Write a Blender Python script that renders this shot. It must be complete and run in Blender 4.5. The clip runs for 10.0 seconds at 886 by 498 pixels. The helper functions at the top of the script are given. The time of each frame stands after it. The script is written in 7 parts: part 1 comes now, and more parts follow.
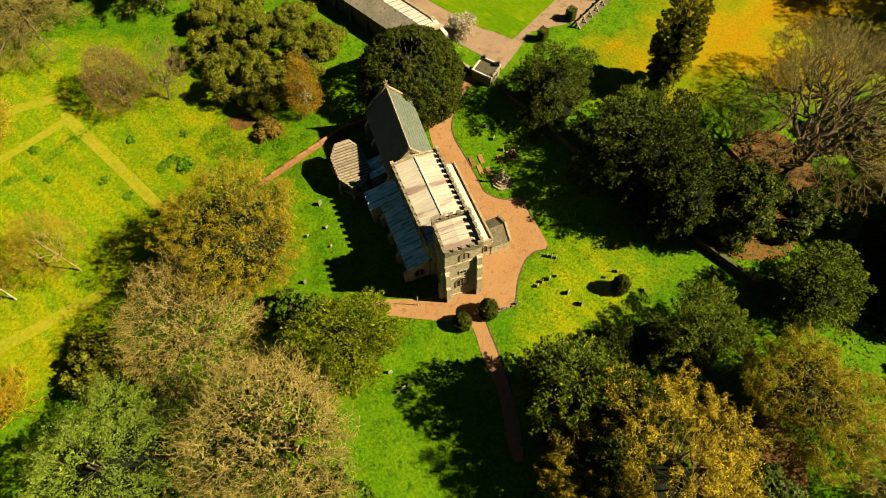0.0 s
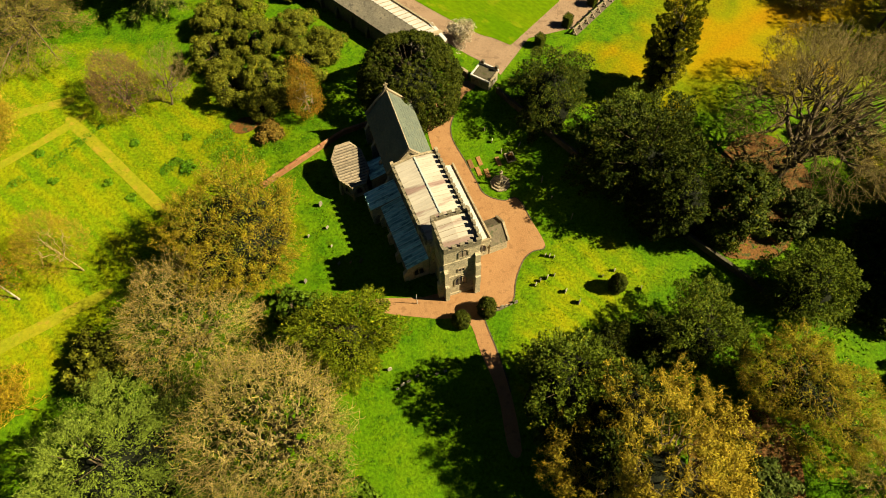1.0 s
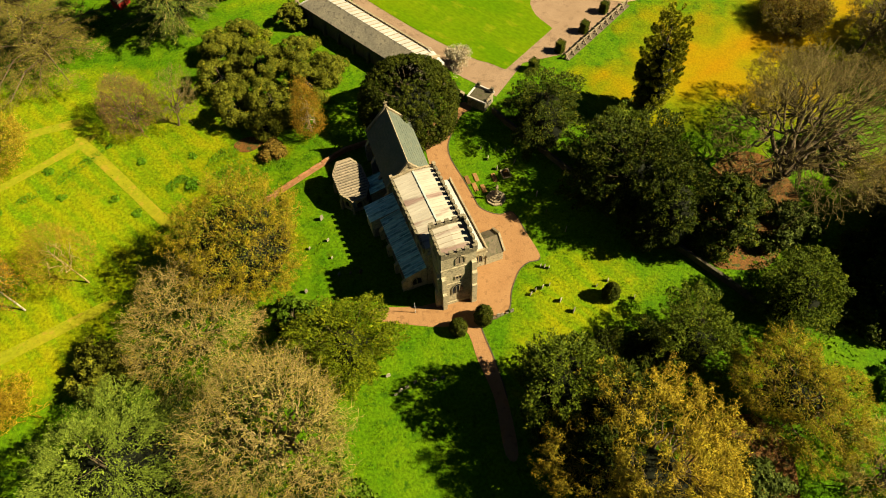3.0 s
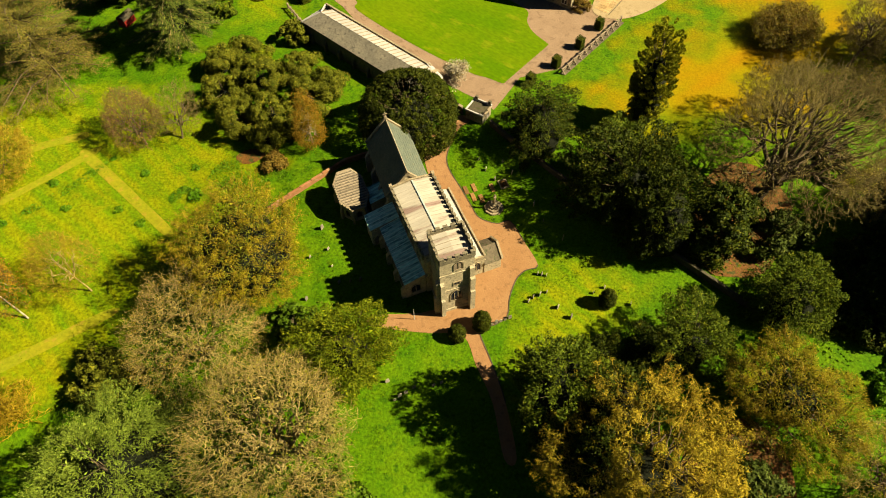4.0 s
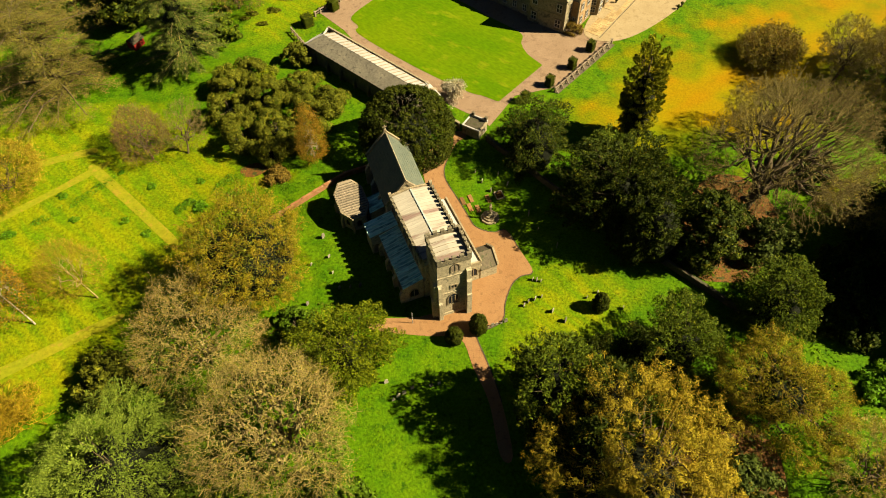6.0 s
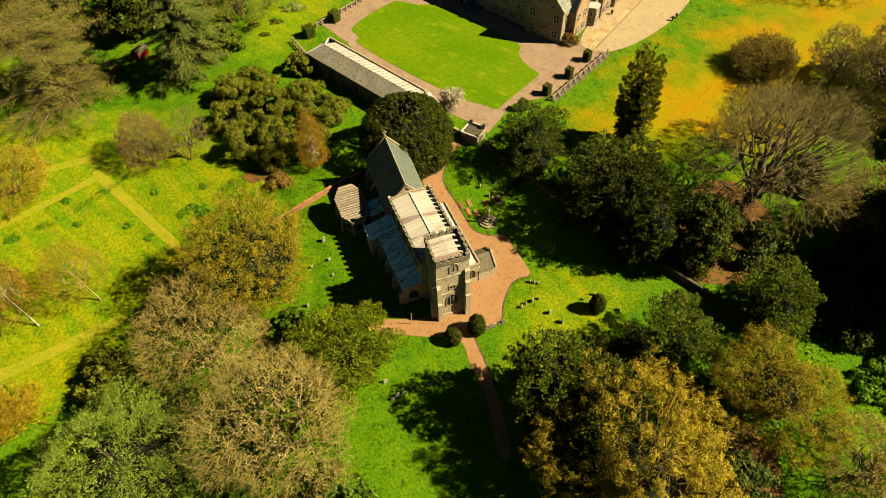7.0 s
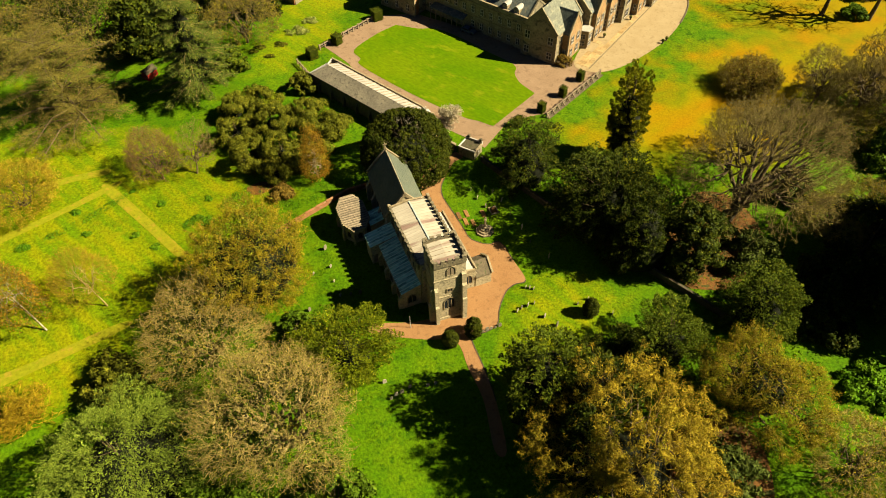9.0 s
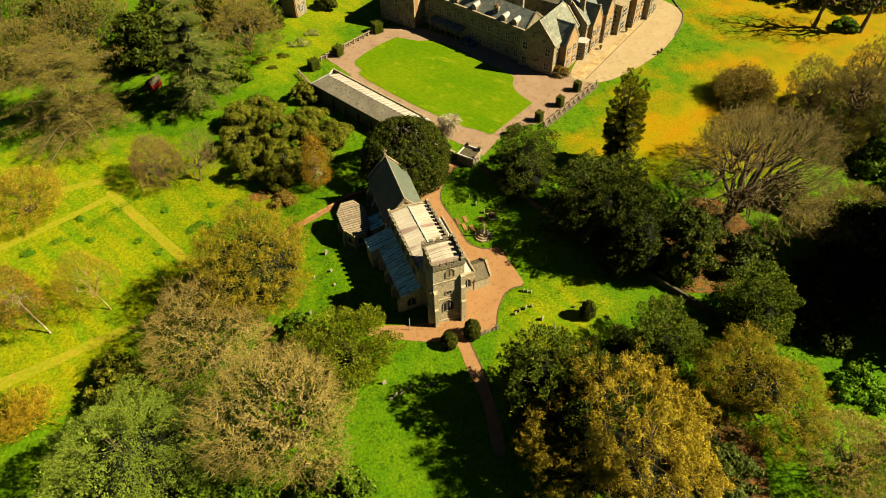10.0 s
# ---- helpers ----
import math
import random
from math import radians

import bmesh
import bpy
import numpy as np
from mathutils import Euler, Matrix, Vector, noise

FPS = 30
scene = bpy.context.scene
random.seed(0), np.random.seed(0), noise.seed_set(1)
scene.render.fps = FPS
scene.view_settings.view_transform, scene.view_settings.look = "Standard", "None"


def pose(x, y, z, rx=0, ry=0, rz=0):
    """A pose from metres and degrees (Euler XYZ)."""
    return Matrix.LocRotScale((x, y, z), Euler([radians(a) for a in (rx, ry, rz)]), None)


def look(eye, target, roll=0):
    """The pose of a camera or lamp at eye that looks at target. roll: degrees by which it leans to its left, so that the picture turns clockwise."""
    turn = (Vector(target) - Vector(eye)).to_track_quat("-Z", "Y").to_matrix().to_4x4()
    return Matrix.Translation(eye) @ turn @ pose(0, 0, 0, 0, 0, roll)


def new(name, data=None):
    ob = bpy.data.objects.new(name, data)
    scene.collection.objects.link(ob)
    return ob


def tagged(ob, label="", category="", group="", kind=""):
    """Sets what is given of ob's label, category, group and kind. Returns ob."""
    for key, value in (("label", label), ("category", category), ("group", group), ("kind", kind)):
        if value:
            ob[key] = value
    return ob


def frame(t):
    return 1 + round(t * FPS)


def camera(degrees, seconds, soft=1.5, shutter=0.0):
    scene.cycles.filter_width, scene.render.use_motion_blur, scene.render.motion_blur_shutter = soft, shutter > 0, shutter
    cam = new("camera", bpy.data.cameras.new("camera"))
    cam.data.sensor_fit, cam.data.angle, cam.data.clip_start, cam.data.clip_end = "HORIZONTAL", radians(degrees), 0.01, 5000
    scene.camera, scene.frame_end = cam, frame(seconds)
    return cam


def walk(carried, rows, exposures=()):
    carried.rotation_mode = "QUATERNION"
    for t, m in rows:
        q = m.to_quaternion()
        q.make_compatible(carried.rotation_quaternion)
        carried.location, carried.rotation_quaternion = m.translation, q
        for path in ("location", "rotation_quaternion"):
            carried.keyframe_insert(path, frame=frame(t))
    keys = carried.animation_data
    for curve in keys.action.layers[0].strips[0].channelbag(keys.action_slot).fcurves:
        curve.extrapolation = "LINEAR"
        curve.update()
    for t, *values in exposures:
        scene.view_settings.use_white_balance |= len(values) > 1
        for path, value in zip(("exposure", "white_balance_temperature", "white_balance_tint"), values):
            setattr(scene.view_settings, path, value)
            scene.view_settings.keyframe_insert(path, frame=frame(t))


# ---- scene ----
cam = camera(68.6, 10.0, soft=1.0)
METRES, EYE, TILT, LEAN, TURN = 28.0, 91.9, -62.5, 1.0, 0.0
ROWS = [
    (0.0, 0.0, 0.0, 0.0, 0.0, 0.0, -0.0),
    (0.5, 0.0008, -0.0219, -0.0432, -0.04, 0.66, 0.02),
    (1.0, 0.0026, -0.0441, -0.0859, -0.05, 1.3, 0.02),
    (1.5, 0.0047, -0.066, -0.13, -0.06, 2.0, 0.03),
    (2.0, 0.0068, -0.0881, -0.1731, -0.09, 2.87, 0.05),
    (2.5, 0.0092, -0.1102, -0.217, -0.11, 3.87, 0.07),
    (4.0, 0.0161, -0.1768, -0.3509, -0.16, 6.86, 0.14),
    (4.5, 0.0188, -0.1999, -0.3961, -0.18, 7.76, 0.17),
    (5.0, 0.0201, -0.2224, -0.4414, -0.21, 8.5, 0.19),
    (5.5, 0.0222, -0.245, -0.486, -0.22, 9.18, 0.22),
    (7.0, 0.0274, -0.3114, -0.623, -0.28, 11.28, 0.24),
    (7.5, 0.0296, -0.3337, -0.6683, -0.29, 11.98, 0.24),
    (8.0, 0.0319, -0.3562, -0.7139, -0.31, 12.68, 0.23),
    (8.5, 0.0347, -0.3788, -0.7587, -0.32, 13.37, 0.22),
    (9.0, 0.0375, -0.4012, -0.804, -0.32, 14.07, 0.22),
    (9.5, 0.0397, -0.4234, -0.8489, -0.33, 14.77, 0.22),
    (10.0, 0.0418, -0.446, -0.894, -0.33, 15.47, 0.24),
]
walk(cam, [(t, pose(0, 0, EYE, TILT, LEAN, TURN) @ pose(METRES * x, METRES * y, METRES * z, 90 + pitch, roll, yaw)) for t, x, y, z, yaw, pitch, roll in ROWS],
     [(0.0, 1.9, 6950, 4), (10.0, 1.9, 6950, 4)])

# ---- world, sun, exposure ----
SUN_DIR = Vector((1.0, -0.08, 0.885)).normalized()
sky_world = bpy.data.worlds.new("sky")
scene.world = sky_world
sky_world.use_nodes = True
wn = sky_world.node_tree
wn.nodes.clear()
sky_tex = wn.nodes.new("ShaderNodeTexSky")
sky_tex.sky_type, sky_tex.sun_disc = "NISHITA", False
sky_tex.sun_elevation, sky_tex.sun_rotation = math.asin(SUN_DIR.z), math.atan2(SUN_DIR.x, SUN_DIR.y)
sky_bg = wn.nodes.new("ShaderNodeBackground")
sky_tex.ozone_density, sky_tex.dust_density = 10.0, 0.0
sky_bg.inputs["Strength"].default_value = 0.0095
sky_out = wn.nodes.new("ShaderNodeOutputWorld")
wn.links.new(sky_tex.outputs[0], sky_bg.inputs[0])
wn.links.new(sky_bg.outputs[0], sky_out.inputs[0])
sun = new("sun", bpy.data.lights.new("sun", "SUN"))
sun.data.energy, sun.data.angle, sun.data.color = 5.0, radians(0.6), (1.0, 0.86, 0.64)
sun.matrix_world = look(SUN_DIR * 300, (0, 0, 0))


# ---- materials ----
def mat(name, a, b, c=None, big=0.2, fine=3.0, rough=0.85, bump=0.3, metal=0.0, island=0.0, objrand=0.0,
        trans=0.0, contrast=0.35, cscale=None, ccut=0.56, stretch=None, spec=0.14):
    """Two colours mixed by a coarse noise, a third in patches, a fine grain over all, and a bump."""
    m = bpy.data.materials.new(name)
    m.use_nodes = True
    nt = m.node_tree
    N, K = nt.nodes, nt.links
    N.clear()
    geo = N.new("ShaderNodeNewGeometry")
    where = geo.outputs["Position"]
    if stretch:
        for what, v in (("Rotation", (0, 0, radians(stretch[3]))), ("Scale", stretch[:3])):
            mp = N.new("ShaderNodeMapping")
            mp.inputs[what].default_value = v
            K.new(where, mp.inputs["Vector"])
            where = mp.outputs[0]

    def noise_at(scale, detail=4.0, rough_=0.55):
        n = N.new("ShaderNodeTexNoise")
        n.inputs["Scale"].default_value, n.inputs["Detail"].default_value = scale, detail
        n.inputs["Roughness"].default_value = rough_
        K.new(where, n.inputs["Vector"])
        return n.outputs["Fac"]

    def ranged(v, lo, hi, to0=0.0, to1=1.0):
        r = N.new("ShaderNodeMapRange")
        for k, x in zip(("From Min", "From Max", "To Min", "To Max"), (lo, hi, to0, to1)):
            r.inputs[k].default_value = x
        K.new(v, r.inputs["Value"])
        return r.outputs[0]

    def mixed(fac, x, y, how="MIX"):
        n = N.new("ShaderNodeMix")
        n.data_type, n.blend_type = "RGBA", how
        if isinstance(fac, float):
            n.inputs[0].default_value = fac
        else:
            K.new(fac, n.inputs[0])
        for sock, v in ((n.inputs[6], x), (n.inputs[7], y)):
            if isinstance(v, tuple):
                sock.default_value = (*v, 1)
            else:
                K.new(v, sock)
        return n.outputs[2]

    def scaled(col, v):
        n = N.new("ShaderNodeVectorMath")
        n.operation = "SCALE"
        K.new(col, n.inputs[0])
        K.new(v, n.inputs["Scale"])
        return n.outputs[0]

    col = mixed(ranged(noise_at(big), 0.36, 0.64), a, b)
    if c:
        col = mixed(ranged(noise_at(cscale or big * 3.7, 5.0), ccut, ccut + 0.09), col, c)
    grain = noise_at(fine, 5.0, 0.65)
    col = scaled(col, ranged(grain, 0.25, 0.75, 1 - contrast, 1 + contrast))
    if island:
        col = scaled(col, ranged(geo.outputs["Random Per Island"], 0, 1, 1 - island, 1 + island))
    if objrand:
        oi = N.new("ShaderNodeObjectInfo")
        col = scaled(col, ranged(oi.outputs["Random"], 0, 1, 1 - objrand, 1 + objrand))
    p = N.new("ShaderNodeBsdfPrincipled")
    K.new(col, p.inputs["Base Color"])
    p.inputs["Roughness"].default_value, p.inputs["Metallic"].default_value = rough, metal
    p.inputs["Specular IOR Level"].default_value = spec
    if bump:
        bp = N.new("ShaderNodeBump")
        bp.inputs["Strength"].default_value, bp.inputs["Distance"].default_value = bump, 0.12
        K.new(grain, bp.inputs["Height"])
        K.new(bp.outputs[0], p.inputs["Normal"])
    out = N.new("ShaderNodeOutputMaterial")
    end = p.outputs[0]
    if trans:
        tr = N.new("ShaderNodeBsdfTranslucent")
        K.new(col, tr.inputs[0])
        mx = N.new("ShaderNodeMixShader")
        mx.inputs[0].default_value = trans
        K.new(end, mx.inputs[1])
        K.new(tr.outputs[0], mx.inputs[2])
        end = mx.outputs[0]
    K.new(end, out.inputs[0])
    return m


def foliage(name, a, b, c=None, island=0.35, trans=0.2):
    return mat(name, a, b, c, big=0.35, fine=1.2, rough=0.6, bump=0, island=island, trans=trans, contrast=0.3, spec=0.04)


M = {
    "track": mat("mown_track", (0.155, 0.146, 0.004), (0.132, 0.146, 0.003), (0.18, 0.142, 0.010), big=0.2, fine=1.5, bump=0.3, contrast=0.25),
    "lawn": mat("court_lawn", (0.0495, 0.1018, 0.0011), (0.07425, 0.1155, 0.00165), (0.092, 0.126, 0.003), big=0.10, fine=1.6, bump=0.3, contrast=0.24, cscale=0.35, ccut=0.57, stretch=(0.5, 1.0, 1, 40), spec=0.03),
    "gravel": mat("gravel", (0.18, 0.094, 0.037), (0.20, 0.109, 0.045), (0.15, 0.078, 0.031), big=0.3, fine=6.0, bump=0.5, contrast=0.2),
    "court": mat("court_gravel", (0.158, 0.105, 0.062), (0.18, 0.122, 0.074), (0.13, 0.085, 0.05), big=0.2, fine=5.0, bump=0.4, contrast=0.25),
    "patio": mat("terrace_gravel", (0.2118, 0.1595, 0.0825), (0.231, 0.1788, 0.09625), (0.1815, 0.1348, 0.06875), big=0.3, fine=5.0, bump=0.3, contrast=0.15),
    "earth": mat("leaf_litter", (0.075, 0.034, 0.007), (0.105, 0.046, 0.009), (0.034, 0.038, 0.006), big=0.35, fine=2.5, bump=0.9, contrast=0.6, cscale=0.9, ccut=0.52),
    "stone": mat("church_stone", (0.308, 0.2585, 0.1595), (0.2475, 0.209, 0.1265), (0.1485, 0.132, 0.088), big=0.5, fine=3.0, bump=0.6, contrast=0.35),
    "ridgelead": mat("pale_blue_lead", (0.27, 0.31, 0.275), (0.22, 0.26, 0.235), big=0.8, fine=3.0, rough=0.5, bump=0.2, contrast=0.2),
    "parapet": mat("weathered_parapet_stone", (0.15, 0.125, 0.075), (0.11, 0.095, 0.06), (0.06, 0.056, 0.04), big=0.8, fine=4.0, bump=0.5, contrast=0.4),
    "coping": mat("coping_stone", (0.22, 0.176, 0.1045), (0.165, 0.132, 0.077), (0.1045, 0.088, 0.0605), big=0.8, fine=4.0, bump=0.4, contrast=0.3),
    "lead": mat("lead_sheet", (0.286, 0.2585, 0.2008), (0.2365, 0.2118, 0.1595), (0.1595, 0.11, 0.088), big=0.5, fine=2.5, rough=0.6, bump=0.2, contrast=0.16, objrand=0.06, cscale=0.5, ccut=0.53, stretch=(0.12, 1.0, 1, -22)),
    "leadpale": mat("pale_lead", (0.275, 0.2585, 0.22), (0.2365, 0.22, 0.187), big=0.5, fine=2.5, rough=0.6, bump=0.15, contrast=0.15, objrand=0.1),
    # these two leads hold the blue-green of sky-lit shade in their colour
    "seamlead": mat("pale_sky_tinted_rolls", (0.50, 0.72, 0.62), (0.42, 0.62, 0.54), big=0.8, fine=3.0, rough=0.5, bump=0.1, contrast=0.25),
    "leadskylit": mat("sky_tinted_lead", (0.33, 0.60, 0.50), (0.23, 0.45, 0.385), (0.12, 0.24, 0.205), big=0.8, fine=3.0, rough=0.4, bump=0.25, contrast=0.5, objrand=0.22, cscale=1.2, ccut=0.52, stretch=(0.16, 1, 1, -22)),
    "slate": mat("stone_slate", (0.080, 0.092, 0.066), (0.062, 0.074, 0.056), (0.094, 0.096, 0.062), big=0.5, fine=3.0, rough=0.6, bump=0.3, contrast=0.3),
    "oldlead": mat("weathered_lead", (0.075, 0.06, 0.04), (0.055, 0.045, 0.03), (0.035, 0.028, 0.02), big=0.5, fine=3.0, rough=0.7, bump=0.4, contrast=0.3, objrand=0.2),
    "riblead": mat("pale_weathered_lead", (0.20, 0.16, 0.105), (0.165, 0.135, 0.09), (0.11, 0.09, 0.06), big=0.5, fine=3.0, rough=0.7, bump=0.3, contrast=0.3, objrand=0.15),
    "rangeslate": mat("range_slate", (0.165, 0.145, 0.10), (0.125, 0.112, 0.08), (0.08, 0.072, 0.054), big=0.4, fine=3.0, bump=0.5, contrast=0.35),
    "flags": mat("golden_flagstones", (0.242, 0.1595, 0.066), (0.275, 0.198, 0.0935), (0.187, 0.121, 0.055), big=0.5, fine=3.0, bump=0.4, contrast=0.25, objrand=0.22),
    "blueslate": mat("blue_slate", (0.098, 0.112, 0.098), (0.066, 0.080, 0.074), (0.145, 0.138, 0.10), big=0.7, fine=3.0, rough=0.6, bump=0.5, contrast=0.5, cscale=0.8, ccut=0.56),
    "housestone": mat("house_stone", (0.205, 0.172, 0.102), (0.145, 0.125, 0.08), (0.07, 0.066, 0.048), big=0.45, fine=2.5, bump=0.5, contrast=0.45, cscale=0.7, ccut=0.55),
    # brighter, warmer copy of the house stone, with the sunlight in its colour
    "sunlitstone": mat("sunlit_house_stone", (0.27, 0.17, 0.078), (0.20, 0.125, 0.06), (0.13, 0.09, 0.05), big=0.5, fine=3.0, bump=0.5, contrast=0.4),
    "mottleslate": mat("mottled_slate", (0.125, 0.13, 0.092), (0.085, 0.092, 0.07), (0.20, 0.185, 0.12), big=0.7, fine=3.0, rough=0.6, bump=0.5, contrast=0.5, cscale=0.8, ccut=0.56, stretch=(1, 0.4, 1, 36)),
    "brick": mat("red_brick", (0.215, 0.10, 0.042), (0.17, 0.075, 0.03), (0.22, 0.135, 0.07), big=0.4, fine=4.0, bump=0.5, contrast=0.3),
    "darkstone": mat("mossy_stone", (0.0935, 0.07425, 0.04675), (0.066, 0.055, 0.033), (0.0495, 0.055, 0.022), big=0.5, fine=3.0, bump=0.6, contrast=0.35),
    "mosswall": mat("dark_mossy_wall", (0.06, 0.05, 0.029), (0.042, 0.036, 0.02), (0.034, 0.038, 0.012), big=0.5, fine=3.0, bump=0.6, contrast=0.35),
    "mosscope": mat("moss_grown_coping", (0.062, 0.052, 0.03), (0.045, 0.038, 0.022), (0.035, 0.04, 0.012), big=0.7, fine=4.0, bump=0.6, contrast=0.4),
    "white": mat("white_paint", (0.33, 0.3135, 0.275), (0.297, 0.2805, 0.2475), big=1.0, fine=6.0, rough=0.5, bump=0.05, contrast=0.1),
    "glass": mat("window_glass", (0.011, 0.01375, 0.0165), (0.0165, 0.01925, 0.022), big=1.0, fine=4.0, rough=0.12, bump=0, contrast=0.1),
    "wood": mat("weathered_wood", (0.187, 0.143, 0.0935), (0.143, 0.11, 0.0715), big=1.0, fine=5.0, bump=0.3, contrast=0.25),
    "grave": mat("gravestone", (0.20, 0.175, 0.12), (0.13, 0.115, 0.08), (0.07, 0.075, 0.04), big=1.5, fine=6.0, bump=0.4, contrast=0.3, objrand=0.5),
    "sandstone": mat("red_sandstone", (0.19, 0.095, 0.028), (0.14, 0.075, 0.026), (0.08, 0.06, 0.025), big=1.5, fine=6.0, bump=0.4, contrast=0.3, objrand=0.3),
    "paint_red": mat("red_paint", (0.231, 0.0165, 0.011), (0.187, 0.0165, 0.011), big=1.0, fine=5.0, bump=0.1, contrast=0.15),
    "carpaint": mat("car_paint", (0.088, 0.11, 0.143), (0.0825, 0.1045, 0.1375), big=1.0, fine=5.0, rough=0.25, bump=0, metal=0.3, contrast=0.05),
    "rubber": mat("rubber", (0.011, 0.011, 0.011), (0.0165, 0.0165, 0.0165), big=1.0, fine=6.0, bump=0.1),
    "bark": mat("bark", (0.088, 0.0605, 0.033), (0.0605, 0.044, 0.02475), (0.088, 0.088, 0.0275), big=0.8, fine=5.0, bump=0.8, contrast=0.4),
    # near-black colour of the added crown cores, which stands in for shade
    "heart": mat("crown_shade", (0.007, 0.009, 0.002), (0.0045, 0.006, 0.0015), big=0.8, fine=4.0, bump=0.6, contrast=0.4),
    "palebark": mat("pale_bark", (0.22, 0.165, 0.0605), (0.165, 0.1238, 0.044), (0.1705, 0.1485, 0.044), big=0.6, fine=4.0, bump=0.5, contrast=0.4),
    "goldtwig": mat("golden_twig_bark", (0.17, 0.115, 0.010), (0.125, 0.088, 0.008), (0.19, 0.145, 0.012), big=0.25, fine=2.0, bump=0, contrast=0.35, island=0.4),
    "goldtip": foliage("golden_twig_tips", (0.225, 0.15, 0.009), (0.175, 0.12, 0.008), (0.25, 0.185, 0.011), island=0.45, trans=0.0),
    "twig": mat("twig_bark", (0.245, 0.185, 0.052), (0.18, 0.135, 0.038), (0.27, 0.215, 0.055), big=0.25, fine=2.0, bump=0, contrast=0.35, island=0.4),
    "darktwig": mat("dark_twig_bark", (0.1265, 0.09625, 0.0275), (0.09075, 0.06875, 0.022), (0.143, 0.121, 0.03025), big=0.25, fine=2.0, bump=0, contrast=0.35, island=0.35),
    "plumtwig": mat("purple_twig_bark", (0.115, 0.068, 0.026), (0.085, 0.05, 0.02), big=0.25, fine=2.0, bump=0, contrast=0.3, island=0.3),
    "birchbark": mat("birch_bark", (0.253, 0.209, 0.143), (0.187, 0.1485, 0.0935), (0.055, 0.044, 0.033), big=0.8, fine=4.0, bump=0.2, contrast=0.25),
    "yew": foliage("yew_leaves", (0.017, 0.027, 0.0022), (0.031, 0.042, 0.003), (0.088, 0.09, 0.006), island=0.5, trans=0.05),
    "darkyew": foliage("clipped_yew_leaves", (0.0185, 0.026, 0.002), (0.03, 0.037, 0.0025), (0.055, 0.058, 0.0035), island=0.4, trans=0.05),
    "yewlight": foliage("light_yew_leaves", (0.055, 0.077, 0.0033), (0.0935, 0.1128, 0.0044), (0.176, 0.176, 0.0066), island=0.32, trans=0.1),
    "conifer": foliage("conifer_leaves", (0.04125, 0.06325, 0.0044), (0.06325, 0.08525, 0.0055), (0.1265, 0.1375, 0.0077), island=0.45, trans=0.08),
    "cypress": foliage("cypress_leaves", (0.10, 0.108, 0.005), (0.145, 0.145, 0.0065), (0.20, 0.18, 0.008), trans=0.1),
    "cedar": foliage("blue_cedar_leaves", (0.086, 0.120, 0.0135), (0.108, 0.144, 0.0155), (0.148, 0.182, 0.019), island=0.25, trans=0.1),
    "oldcedar": foliage("old_cedar_leaves", (0.098, 0.085, 0.016), (0.135, 0.112, 0.02), (0.07, 0.072, 0.012), island=0.3, trans=0.05),
    "greencedar": foliage("green_cedar_leaves", (0.04, 0.06, 0.009), (0.068, 0.09, 0.012), (0.14, 0.155, 0.016), island=0.45, trans=0.05),
    "rhodo": foliage("rhododendron_leaves", (0.0605, 0.06875, 0.0055), (0.09075, 0.09625, 0.0077), (0.1485, 0.1375, 0.0099), island=0.4, trans=0.1),
    "budgold": foliage("golden_buds", (0.18, 0.15, 0.008), (0.205, 0.155, 0.009), (0.12, 0.13, 0.006), island=0.35),
    "budrust": foliage("rusty_buds", (0.262, 0.192, 0.016), (0.20, 0.168, 0.013), (0.272, 0.176, 0.015), island=0.35),
    "budolive": foliage("olive_buds", (0.20, 0.17, 0.009), (0.15, 0.145, 0.008), (0.23, 0.17, 0.009), island=0.35),
    "orange": foliage("orange_buds", (0.2035, 0.11, 0.0088), (0.1705, 0.1045, 0.0088), (0.1485, 0.1045, 0.011), island=0.25),
    "ivy": foliage("ivy_leaves", (0.0385, 0.0715, 0.0044), (0.0605, 0.1045, 0.0055), (0.0935, 0.132, 0.0066)),
    "weeds": foliage("weeds", (0.055, 0.132, 0.0044), (0.088, 0.165, 0.0055), (0.033, 0.088, 0.0055)),
    "blossom": foliage("white_blossom", (0.36, 0.32, 0.22), (0.31, 0.26, 0.17), island=0.2),
    "tuft": foliage("grass_blades", (0.0396, 0.0935, 0.0011), (0.06325, 0.1128, 0.00165), (0.0825, 0.1265, 0.0022), island=0.5, trans=0.3),
    "hay": foliage("meadow_blades", (0.0935, 0.1293, 0.0022), (0.1375, 0.143, 0.0033), (0.055, 0.11, 0.0022), island=0.5, trans=0.3),
    "tip": foliage("twig_tips", (0.25, 0.19, 0.052), (0.19, 0.142, 0.04), (0.275, 0.22, 0.055), island=0.45, trans=0.0),
    "darktip": foliage("dark_twig_tips", (0.132, 0.1045, 0.0275), (0.099, 0.077, 0.022), (0.154, 0.1265, 0.0275), island=0.45, trans=0.0),
    "plumtip": foliage("purple_twig_tips", (0.13, 0.08, 0.03), (0.095, 0.06, 0.024), island=0.4, trans=0.0),
    "box": foliage("box_leaves", (0.033, 0.04125, 0.0055), (0.0495, 0.05775, 0.0066), (0.077, 0.0825, 0.0066)),
    "laurel": foliage("laurel_leaves", (0.0385, 0.055, 0.0088), (0.055, 0.0715, 0.011), (0.088, 0.099, 0.0165), island=0.45),
    "hedge": foliage("brown_hedge_leaves", (0.132, 0.0825, 0.01375), (0.1045, 0.0715, 0.011), (0.0715, 0.066, 0.00825)),
    "flowers": foliage("pale_flowers", (0.231, 0.253, 0.055), (0.143, 0.187, 0.0275), (0.33, 0.3025, 0.11)),
}


